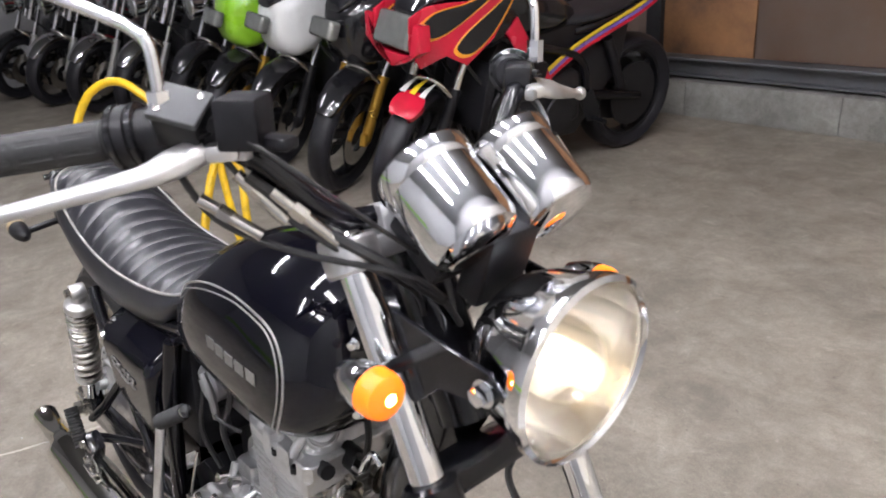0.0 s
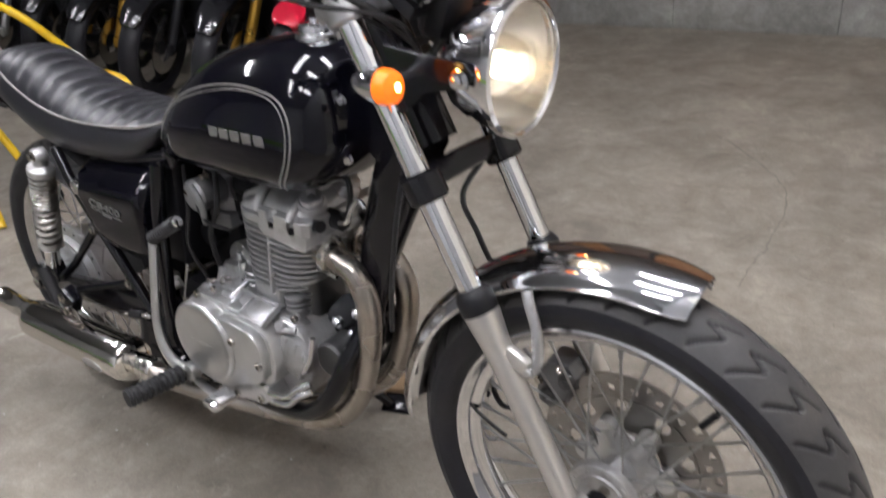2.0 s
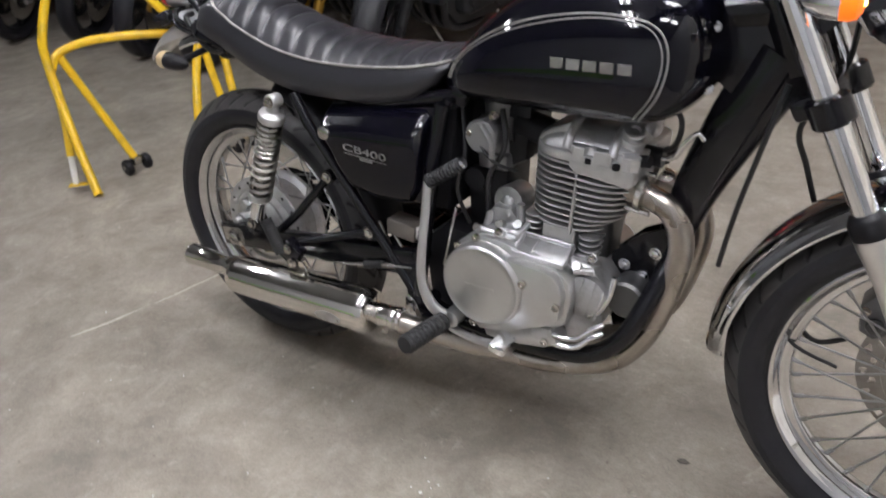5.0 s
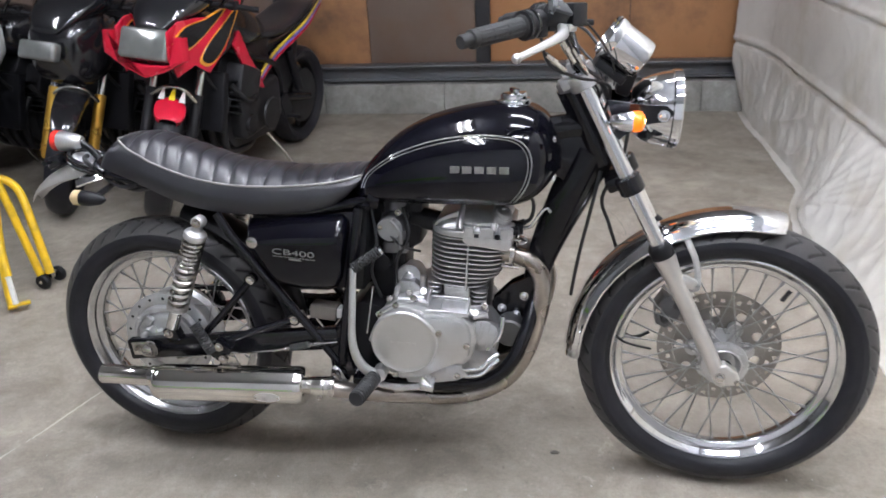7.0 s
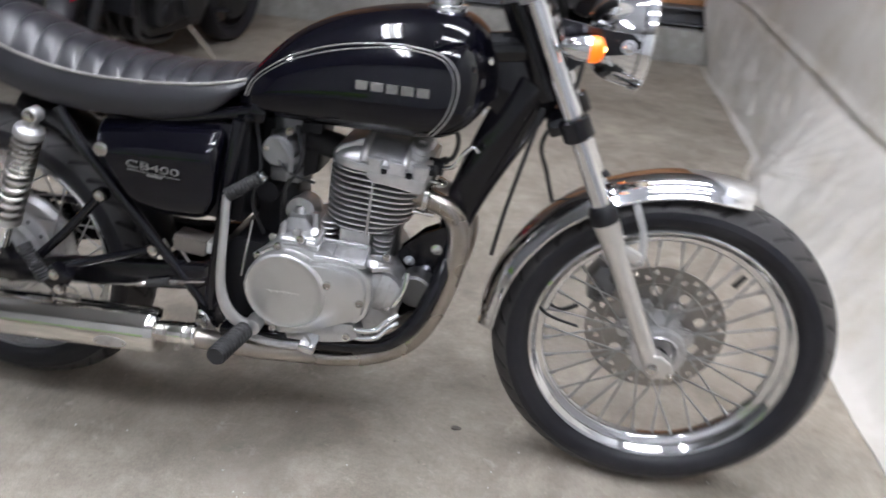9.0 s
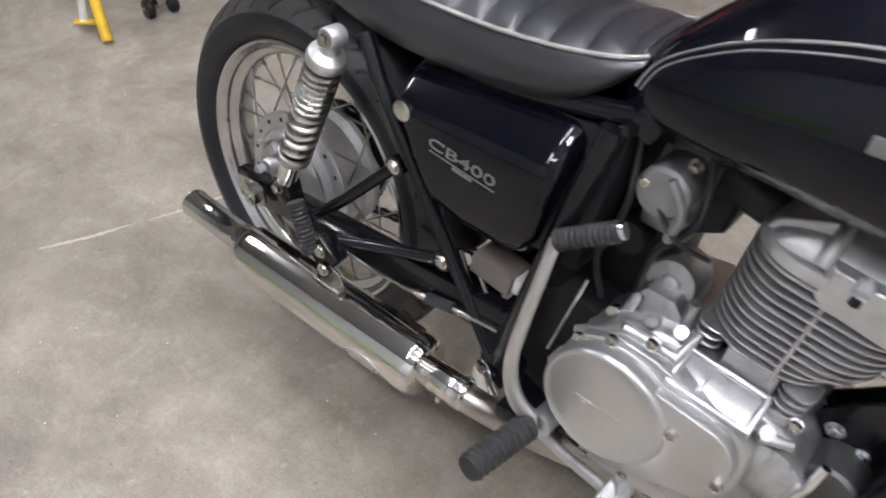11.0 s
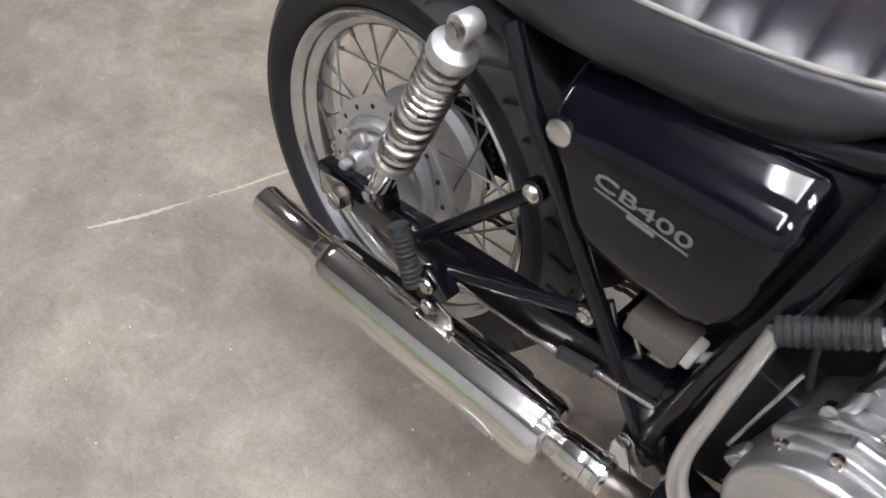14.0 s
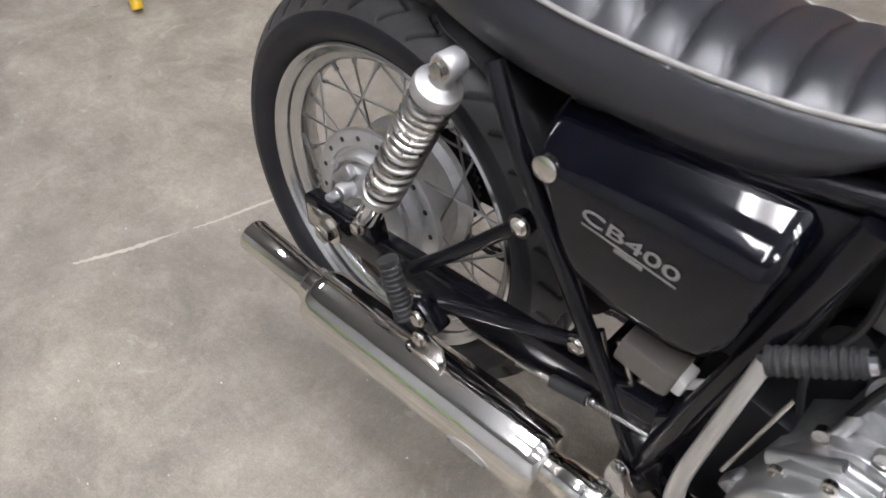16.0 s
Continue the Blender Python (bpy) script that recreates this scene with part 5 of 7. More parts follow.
# square window frame on the sloping top
tilt = (22, 3, 0)
wm = pose(0.768, -0.104, 0.479, *tilt)
b = bmesh.new()
for c, sz in (((-0.046, 0, 0.003), (0.007, 0.052, 0.013)), ((0.046, 0, 0.003), (0.007, 0.052, 0.013)), ((0, -0.023, 0.003), (0.094, 0.006, 0.013)), ((0, 0.023, 0.003), (0.094, 0.006, 0.013)), ((0, 0, -0.004), (0.09, 0.046, 0.01)), ((-0.016, 0, 0.0025), (0.004, 0.046, 0.006))):
    box(b, wm @ V(c), sz, tilt, 0.0025)
part("window_frame", b, M_ALU, side_cover, "raised rectangular frame cast on the case")
for x, y, z in ((0.69, -0.112, 0.497), (0.705, -0.075, 0.5), (0.83, -0.1, 0.462), (0.848, -0.075, 0.468)):
    b = bmesh.new()
    rod(b, (x, y + 0.02, z - 0.02), (x, y - 0.004, z + 0.004), 0.0085, 12)
    part("bolt_boss", b, M_ALU, side_cover)
for a0, a1, r in (((0.60, -0.11, 0.45), (0.652, -0.11, 0.495), 0.0075), ((0.652, -0.11, 0.495), (0.715, -0.105, 0.49), 0.007), ((0.715, -0.11, 0.488), (0.722, -0.07, 0.505), 0.006), ((0.825, -0.105, 0.455), (0.856, -0.09, 0.455), 0.006)):
    b = bmesh.new()
    rod(b, a0, a1, r, 10)
    part("case_seam", b, M_ALU, side_cover)
b = bmesh.new()
lathe(b, [(0.0795, 0.0), (0.0795, 0.02), (0.0785, 0.0245), (0.0755, 0.0272), (0.0735, 0.0275), (0.072, 0.0265), (0.06, 0.0267), (0.001, 0.0272)], (0.67, -0.128, 0.404), (0, -1, 0), 80)
clutch = part("clutch_cover", b, M_ALUP, crank, "round satin clutch cover")
b = bmesh.new()
for i, x in enumerate((-0.026, -0.013, 0.0, 0.013, 0.026)):
    box(b, (0.668 + x, -0.1552, 0.404), (0.0085, 0.001, 0.005), bev=0.0003, seg=1)
part("badge", b, M_ALUP, clutch)
for x, y, z in ((0.752, -0.147, 0.431), (0.815, -0.146, 0.402), (0.79, -0.135, 0.318), (0.72, -0.135, 0.303), (0.612, -0.128, 0.462), (0.65, -0.128, 0.487), (0.596, -0.128, 0.37), (0.64, -0.128, 0.308), (0.69, -0.118, 0.503), (0.848, -0.08, 0.473)):
    b = bmesh.new()
    lathe(b, [(0.0075, 0), (0.0075, 0.006), (0.005, 0.0065), (0.0045, 0.003), (0.001, 0.003)], (x, y, z), (0, -1, 0), 14)
    part("cover_bolt", b, M_STEEL, crank)
# round cap behind the cylinder on its own neck
b = bmesh.new()
cap = V((0.662, -0.034, 0.521))
lathe(b, [(0.031, -0.05), (0.031, -0.004), (0.029, 0.001), (0.022, 0.002), (0.013, 0.002), (0.012, 0.007), (0.009, 0.009), (0.001, 0.009)], cap, (0, -1, 0.12), 36)
prism(b, [(0.63, 0.46), (0.70, 0.46), (0.695, 0.505), (0.68, 0.52), (0.645, 0.52), (0.632, 0.5)], -0.06, 0.03, 0.006, 2)
tube(b, [(0.702, -0.062, 0.47), (0.702, -0.06, 0.535)], 0.0075, 10, smooth=False)
rod(b, (0.635, -0.07, 0.475), (0.64, -0.06, 0.51), 0.007, 10)
part("breather_cover", b, M_ALU, crank, "small round cast cap")
b = bmesh.new()
prism(b, rounded(0.80, -0.05, 0.045, 0.03, 0.008, 3), 0.462, 0.474, 0.003, axis="z")
part("case_lid", b, M_ALU, crank)
# twin oil lines
for k in (0, 1):
    b = bmesh.new()
    z = 0.336 - k * 0.017
    tube(b, [(0.785, -0.125, z), (0.81, -0.13, z - 0.004), (0.845, -0.125, z + 0.0), (0.865, -0.115, z + 0.018), (0.882, -0.1, z + 0.026)], 0.0058, 10)
    rod(b, (0.776, -0.125, z + 0.001), (0.794, -0.126, z), 0.0085, 8)
    part("oil_line", b, M_CHROME, crank, "bright oil line")
# front flank of the case: rounded boss, upright ribs
b = bmesh.new()
lathe(b, [(0.042, 0), (0.04, 0.012), (0.03, 0.018), (0.001, 0.02)], (0.845, -0.088, 0.405), (0, -1, 0), 28)
part("front_boss", b, M_ALU, crank)
for x, z, ln, tl in ((0.838, 0.41, 0.07, 100), (0.858, 0.405, 0.07, 103), (0.872, 0.395, 0.06, 106)):
    b = bmesh.new()
    box(b, (x, -0.1, z), (ln, 0.016, 0.0045), (0, tl, 0), 0.002, 1)
    part("case_rib", b, M_ALU, crank)
b = bmesh.new()
lathe(b, [(0.03, -0.07), (0.034, -0.066), (0.034, 0.06), (0.03, 0.064)], (0.905, 0, 0.40), (0, 1, 0), 28)
part("starter_motor", b, M_ENGINE_DARK, crank)
b = bmesh.new()
tube(b, [(0.893, -0.088, 0.452), (0.888, -0.095, 0.415), (0.872, -0.1, 0.385), (0.855, -0.1, 0.372)], 0.0055, 10)
part("bracket_rod", b, M_CHROME, crank)
b = bmesh.new()
tube(b, [(0.925, -0.03, 0.648), (0.952, -0.034, 0.656), (0.967, -0.036, 0.68), (0.985, -0.036, 0.70), (0.995, -0.034, 0.69)], 0.0042, 10)
part("oil_pipe", b, M_CHROME, crank)
b = bmesh.new()
tube(b, [(0.925, -0.02, 0.657), (0.95, -0.024, 0.672), (0.955, -0.02, 0.71), (0.93, -0.01, 0.74)], 0.0045, 8)
part("plug_lead", b, M_CABLE, crank)
for x, z in ((0.625, 0.483), (0.672, 0.5)):
    b = bmesh.new()
    lathe(b, [(0.008, -0.012), (0.008, 0.004), (0.005, 0.005), (0.001, 0.004)], (x, -0.085, z), (0, -1, 0.4), 12)
    part("case_bolt", b, M_STEEL, crank)

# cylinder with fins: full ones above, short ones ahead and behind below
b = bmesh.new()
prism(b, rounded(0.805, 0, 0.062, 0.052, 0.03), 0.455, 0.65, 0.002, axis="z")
# core darker than the fins: shade of the gaps put into its colour
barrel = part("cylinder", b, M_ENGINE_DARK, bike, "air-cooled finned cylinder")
LEAN = pose(0.815, 0, 0.6, 0, 4, 0) @ pose(-0.815, 0, -0.6)
barrel.matrix_basis = LEAN
for i in range(15):
    k = i / 14
    z = 0.471 + 0.164 * k
    x0 = 0.822 if i < 4 else 0.72
    x1 = lerp([(0.47, 0.858), (0.525, 0.862), (0.545, 0.888), (0.635, 0.912)], z)
    t = bmesh.new()
    prism(t, rounded((x0 + x1) / 2, 0, (x1 - x0) / 2, 0.078 + 0.007 * k, 0.058 if i > 3 else 0.018, 9), z - 0.0019, z + 0.0019, 0.0014, 2, axis="z")
    part("fin", t, M_ALU, barrel)
for i in range(3):
    z = 0.495 + 0.0117 * i
    t = bmesh.new()
    prism(t, rounded(0.735, 0, 0.016, 0.074, 0.012, 3), z - 0.0019, z + 0.0019, 0.0012, 1, axis="z")
    part("fin", t, M_ALU, barrel)
b = bmesh.new()
prism(b, rounded(0.79, -0.068, 0.03, 0.012, 0.004, 3), 0.478, 0.516, 0.002, axis="z")
rod(b, (0.772, -0.074, 0.46), (0.772, -0.074, 0.51), 0.006, 10)
part("barrel_foot", b, M_ALU, barrel)
b = bmesh.new()
box(b, (0.812, -0.079, 0.57), (0.005, 0.012, 0.12), (-3, 0, 0), 0.002)
part("fin_rib", b, M_ALU, barrel)
# head: thin flange behind, deep block in front whose upper edge is cut by bolt pockets
b = bmesh.new()
prism(b, rounded(0.812, 0, 0.091, 0.086, 0.058, 9), 0.639, 0.655, 0.003, axis="z")
prism(b, [(0.798, 0.632), (0.81, 0.623), (0.9, 0.617), (0.908, 0.625), (0.908, 0.645), (0.798, 0.645)], -0.0865, 0.0865, 0.003, 2)
edge = [(0.796, 0.0), (0.796, -0.08), (0.803, -0.0865)]
for xc in (0.83, 0.876):
    edge += [(xc - 0.0085, -0.0865)] + [(xc - 0.0085 * math.cos(a), -0.081 + 0.0085 * math.sin(a)) for a in np.linspace(0, math.pi, 7)] + [(xc + 0.0085, -0.0865)]
edge += [(0.9, -0.0865), (0.91, -0.078), (0.91, 0.0)]
edge += [(x, -y) for x, y in edge[-2:0:-1]]
prism(b, edge, 0.644, 0.668, 0.0015, 1, axis="z")
head = part("cylinder_head", b, M_CAST, bike, "cast aluminium cylinder head")
head.matrix_basis = LEAN
b = bmesh.new()
rings = []
for z, xa, xb, hy in ((0.652, 0.734, 0.902, 0.076), (0.662, 0.738, 0.9, 0.074), (0.672, 0.752, 0.894, 0.066), (0.684, 0.772, 0.882, 0.054), (0.692, 0.788, 0.87, 0.044), (0.695, 0.8, 0.86, 0.036)):
    rings.append([V((x, y, z)) for x, y in rounded((xa + xb) / 2, 0, (xb - xa) / 2, hy, 0.022, 6)])
skin(b, rings)
cover = part("rocker_cover", b, M_CAST, head, "domed bare metal rocker cover")
for x, dz in ((0.79, 0.0), (0.866, -0.004)):
    b = bmesh.new()
    tube(b, [(x, -0.08, 0.66), (x, -0.072, 0.676 + dz), (x, -0.056, 0.69 + dz), (x, -0.03, 0.7 + dz), (x, 0.03, 0.7 + dz), (x, 0.056, 0.69 + dz), (x, 0.072, 0.676 + dz), (x, 0.08, 0.66)], 0.0075, 12, n=5)
    part("arch_rib", b, M_CAST, cover)
b = bmesh.new()
prism(b, [(0.727, 0.654), (0.733, 0.668), (0.745, 0.676), (0.772, 0.69), (0.784, 0.696), (0.79, 0.69), (0.79, 0.654)], -0.058, 0.058, 0.005, 3)
part("rear_shoulder", b, M_CAST, cover)
for y in (-0.042, 0.042):
    b = bmesh.new()
    lathe(b, [(0.024, -0.02), (0.024, 0.0), (0.021, 0.004), (0.019, 0.004), (0.018, 0.013), (0.014, 0.016), (0.008, 0.016), (0.007, 0.012), (0.001, 0.012)], (0.882, y, 0.688), (0.35, 0.35 * y / 0.042, 0.86), 28)
    part("valve_cap", b, M_ALU, cover, "round screw cap")
for xc in (0.83, 0.876):
    b = bmesh.new()
    lathe(b, [(0.0062, -0.002), (0.0062, 0.006), (0.004, 0.007), (0.0035, 0.003), (0.001, 0.003)], (xc, -0.0835, 0.646), (0, 0, 1), 12)
    part("cover_bolt", b, M_SATIN, head)
for p, q, r in (((0.895, -0.02, 0.655), (0.93, -0.02, 0.655), 0.016), ((0.893, 0.045, 0.63), (0.93, 0.045, 0.65), 0.008), ((0.89, -0.06, 0.655), (0.922, -0.064, 0.662), 0.01)):
    b = bmesh.new()
    rod(b, p, q, r, 14)
    part("plug_cap", b, M_SATIN, head)
# carburettor, manifold, air box
b = bmesh.new()
rod(b, (0.73, 0, 0.645), (0.665, 0, 0.655), 0.026, 18)
part("inlet_manifold", b, M_SATIN, head)
b = bmesh.new()
rod(b, (0.665, 0, 0.655), (0.6, 0, 0.655), 0.03, 20)
rod(b, (0.632, 0, 0.6), (0.632, 0, 0.705), 0.032, 20)
lathe(b, [(0.03, 0), (0.03, 0.05), (0.026, 0.055)], (0.632, -0.03, 0.655), (0, -1, 0), 20)
box(b, (0.632, 0, 0.595), (0.06, 0.08, 0.03), bev=0.006)
tube(b, [(0.64, -0.09, 0.68), (0.66, -0.09, 0.65), (0.655, -0.085, 0.61)], 0.006, 8)
part("carburettor", b, surface("dull_carburettor", (0.26, 0.26, 0.265), 0.42, 0.6, 0.2, 25, bump=0.0006, bump_scale=150), bike, "dull grey carburettor body")
b = bmesh.new()
prism(b, [(0.31, 0.51), (0.56, 0.5), (0.575, 0.6), (0.585, 0.7), (0.3, 0.68)], -0.085, 0.085, 0.01)
part("air_box", b, M_SATIN, bike)
b = bmesh.new()
prism(b, [(0.57, 0.4), (0.63, 0.44), (0.65, 0.5), (0.655, 0.58), (0.69, 0.6), (0.7, 0.7), (0.56, 0.7)], -0.02, 0.075, 0.01)
rod(b, (0.60, -0.02, 0.56), (0.60, -0.05, 0.56), 0.022, 16)
part("intake_duct", b, M_SATIN, bike)
for pts, r in (([(0.66, -0.05, 0.70), (0.675, -0.07, 0.64), (0.645, -0.075, 0.58), (0.635, -0.06, 0.5)], 0.005),
               ([(0.585, -0.06, 0.7), (0.6, -0.08, 0.62), (0.585, -0.085, 0.55), (0.6, -0.07, 0.48)], 0.004),
               ([(0.61, -0.07, 0.66), (0.66, -0.09, 0.62), (0.70, -0.07, 0.6)], 0.003)):
    b = bmesh.new()
    tube(b, pts, r, 8)
    part("fuel_hose", b, M_CABLE, bike)
for p in ((0.65, -0.062, 0.69), (0.612, -0.075, 0.66)):
    b = bmesh.new()
    bolt(b, p, (0, -1, 0), 0.006, 0.01)
    part("carburettor_screw", b, M_STEEL, bike)
b = bmesh.new()
box(b, (0.463, -0.085, 0.447), (0.066, 0.045, 0.034), (0, 6, 0), 0.004)
relay = part("relay_box", b, surface("tan_plastic", (0.13, 0.115, 0.1), 0.55, 0, 0.2, 30, dirt=(0.1, 0.09, 0.08), dirt_amount=0.5, dirt_scale=40), bike, "dusty tan plastic relay box")
b = bmesh.new()
box(b, (0.5, -0.086, 0.445), (0.014, 0.03, 0.024), (0, 6, 0), 0.003)
rod(b, (0.498, -0.09, 0.44), (0.52, -0.08, 0.45), 0.006, 10)
part("plug", b, M_WHITEPLATE, relay)

# kick lever
b = bmesh.new()
tube(b, [(0.608, -0.15, 0.32), (0.592, -0.162, 0.327), (0.573, -0.168, 0.345), (0.558, -0.169, 0.376), (0.551, -0.165, 0.415), (0.552, -0.156, 0.47), (0.554, -0.146, 0.523), (0.556, -0.136, 0.577)], [0.012, 0.0125, 0.012, 0.0105, 0.0092, 0.0085, 0.0082, 0.008], 14, flat=0.8)
lathe(b, [(0.017, -0.02), (0.017, 0.012), (0.012, 0.014)], (0.608, -0.15, 0.32), (0, -1, 0), 20)
kick = part("kick_starter", b, M_ALUP, bike, "chromed kick start lever with ribbed rubber")
b = bmesh.new()
pa, pb = V((0.556, -0.136, 0.577)), V((0.616, -0.118, 0.616))
tube(b, [pa.lerp(pb, i / 44) for i in range(45)], [0.0132 if i % 4 in (1, 2) else 0.0116 for i in range(45)], 16, smooth=False)
part("kick_rubber", b, M_GRIP, kick)
b = bmesh.new()
rod(b, pb, pb + (pb - pa).normalized() * 0.006, 0.01, 12)
part("end_cap", b, M_CHROME, kick)

# rider pegs, brake pedal
for s in (-1, 1):
    b = bmesh.new()
    box(b, (0.57, s * 0.14, 0.305), (0.05, 0.06, 0.02), (0, 0, 0), 0.005)
    pg = part("peg_bracket", b, M_FRAME, bike)
    b = bmesh.new()
    pa, pb = V((0.598, s * 0.17, 0.318)), V((0.585, s * 0.275, 0.322))
    tube(b, [pa.lerp(pb, i / 40) for i in range(41)], [0.019 if i % 4 in (1, 2) else 0.0165 for i in range(41)], 18, smooth=False)
    part("rider_peg", b, M_GRIP, pg, "ribbed black rubber foot peg")
b = bmesh.new()
tube(b, [(0.545, -0.13, 0.31), (0.6, -0.14, 0.285), (0.66, -0.15, 0.285), (0.715, -0.165, 0.3)], 0.008, 10)
pedal = part("brake_pedal", b, M_ALU, bike)
b = bmesh.new()
box(b, (0.73, -0.182, 0.32), (0.032, 0.05, 0.016), (0, 10, 0), 0.004)
for i in range(4):
    box(b, (0.719 + i * 0.008, -0.182, 0.329 - i * 0.0013), (0.003, 0.046, 0.003), (0, 10, 0), 0.001, 1)
part("pedal_pad", b, M_CHROME, pedal, "bright ribbed metal pedal pad")
b = bmesh.new()
prism(b, [(0.476, 0.288), (0.481, 0.314), (0.49, 0.321), (0.5, 0.314), (0.513, 0.291), (0.525, 0.27), (0.537, 0.243), (0.53, 0.225), (0.51, 0.22), (0.495, 0.23), (0.481, 0.26)], -0.129, -0.125, 0.0018, 2)
prism(b, [(0.489, 0.286), (0.493, 0.302), (0.503, 0.288), (0.516, 0.258), (0.52, 0.24), (0.511, 0.235), (0.5, 0.245)], -0.1305, -0.126, 0.001, 1)
part("heel_guard", b, M_CHROME, bike, "chromed heel guard plate")
line = [V(p) for p in ((0.06, -0.105, 0.3), (0.2, -0.118, 0.33), (0.28, -0.124, 0.341), (0.359, -0.125, 0.354), (0.426, -0.125, 0.37), (0.5, -0.124, 0.382))]
b = bmesh.new()
tube(b, line, 0.0028, 8)
brake_rod = part("brake_rod", b, M_STEEL, bike)
b = bmesh.new()
rod(b, (0.381, -0.125, 0.359), (0.427, -0.125, 0.371), 0.0085, 14)
part("sleeve", b, M_GRIP, brake_rod, "black rubber sleeve")
b = bmesh.new()
rod(b, (0.333, -0.125, 0.348), (0.36, -0.125, 0.354), 0.005, 10)
part("clevis", b, M_STEEL, brake_rod)
for p, q in ((V((0.36, -0.125, 0.354)), V((0.38, -0.125, 0.359))), (V((0.428, -0.125, 0.371)), V((0.46, -0.124, 0.376)))):
    b = bmesh.new()
    d = (q - p).normalized()
    u = d.orthogonal().normalized()
    w = d.cross(u)
    n = 14 * 9
    tube(b, [p.lerp(q, i / n) + 0.0052 * (u * math.cos(i * 2 * math.pi / 14) + w * math.sin(i * 2 * math.pi / 14)) for i in range(n + 1)], 0.0011, 6, smooth=False)
    part("return_spring", b, M_STEEL, brake_rod, "small coil spring")
# gusset plates at the foot of the frame and the rear engine mount
for s in (-1, 1):
    b = bmesh.new()
    prism(b, [(0.455, 0.39), (0.488, 0.4), (0.51, 0.42), (0.526, 0.34), (0.515, 0.29), (0.498, 0.285), (0.48, 0.33)], s * 0.113 - 0.003, s * 0.113 + 0.003, 0.0015, 1)
    gusset = part("gusset", b, M_FRAME, bike)
    b = bmesh.new()
    bolt(b, (0.507, s * 0.117, 0.3), (0, s, 0), 0.009, 0.008)
    lathe(b, [(0.016, 0), (0.016, 0.004), (0.012, 0.005)], (0.507, s * 0.116, 0.3), (0, s, 0), 20)
    part("pivot_bolt", b, M_FRAME, gusset)
b = bmesh.new()
prism(b, [(0.5, 0.43), (0.55, 0.47), (0.605, 0.46), (0.605, 0.29), (0.54, 0.27), (0.51, 0.31)], -0.08, 0.085, 0.006)
part("rear_mount", b, M_SATIN, bike, "black rear engine mount")
for p, q, r in (((0.405, -0.1, 0.45), (0.44, -0.1, 0.385), 0.005), ((0.428, -0.1, 0.455), (0.458, -0.1, 0.408), 0.004), ((0.458, -0.1, 0.408), (0.484, -0.102, 0.385), 0.002), ((0.59, -0.1, 0.52), (0.575, -0.125, 0.41), 0.0025)):
    b = bmesh.new()
    rod(b, p, q, r, 10)
    part("linkage_rod", b, M_STEEL, bike)
b = bmesh.new()
box(b, (0.592, -0.118, 0.4), (0.022, 0.02, 0.03), (0, 20, 0), 0.005)
bolt(b, (0.592, -0.129, 0.405), (0, -1, 0.2), 0.006)
part("cable_anchor", b, M_ALU, bike)

# -- side cover
b = bmesh.new()
for s in (-1, 1):
    t = bmesh.new()
    rows = 14
    zt = [(0.285, 0.672), (0.40, 0.686), (0.54, 0.692)]
    zb = [(0.285, 0.655), (0.30, 0.638), (0.325, 0.598), (0.358, 0.538), (0.375, 0.522), (0.426, 0.512), (0.487, 0.513), (0.508, 0.52), (0.526, 0.55), (0.54, 0.66)]
    xs = np.linspace(0.285, 0.54, 52)
    gridv = []
    for x in xs:
        a, c = lerp(zt, x), lerp(zb, x)
        colv = []
        for j in range(rows + 1):
            k = j / rows
            z = c + (a - c) * k
            dtop = (a - z)
            edge = min(x - 0.285, 0.54 - x)
            y = 0.137 - 0.055 * max(0, 1 - dtop / 0.046) ** 1.5 - 0.025 * max(0, 1 - edge / 0.02) ** 2 - 0.02 * max(0, 1 - (z - c) / 0.02) ** 2
            colv.append(t.verts.new((x, s * y, z)))
        gridv.append(colv)
    for p, q in zip(gridv[:-1], gridv[1:]):
        for j in range(rows):
            t.faces.new((p[j], q[j], q[j + 1], p[j + 1]))
    bmesh.ops.recalc_face_normals(t, faces=t.faces)
    bmesh.ops.solidify(t, geom=list(t.faces), thickness=0.003)
    cover = part("side_panel", t, M_PAINT, bike, "glossy black side panel", angle=60)
    t = bmesh.new()
    lathe(t, [(0.0135, -0.004), (0.0135, 0.004), (0.011, 0.0055), (0.001, 0.006)], (0.318, s * 0.133, 0.632), (0, s, 0), 24)
    part("panel_screw", t, M_STEEL, cover, "large slotted panel screw")
    if s < 0:
        right_panel = cover


def lettering(name, text, size, m, mat, parent, depth=0.0008):
    cu = bpy.data.curves.new(name, "FONT")
    cu.body, cu.size, cu.extrude, cu.align_x = text, size, depth, "CENTER"
    tmp = bpy.data.objects.new(name, cu)
    scene.collection.objects.link(tmp)
    me = bpy.data.meshes.new_from_object(tmp.evaluated_get(bpy.context.evaluated_depsgraph_get()))
    bpy.data.objects.remove(tmp)
    bpy.data.curves.remove(cu)
    me.transform(m)
    me.materials.clear()
    me.materials.append(mat)
    o = new(name, me)
    o.parent = parent
    return o


lettering("panel_lettering", "CB400", 0.029, pose(0.416, -0.1385, 0.604, 90, 4.5, 0) @ Matrix.Diagonal((1.29, 0.66, 1, 1)), M_LETTER, right_panel)
b = bmesh.new()
box(b, (0.418, -0.1385, 0.5985), (0.1, 0.0014, 0.0012), (0, 4.5, 0), 0, 1)
box(b, (0.42, -0.1385, 0.594), (0.03, 0.0014, 0.0045), (0, 4.5, 0), 0.0005, 1)
part("panel_script", b, M_LETTER, right_panel)

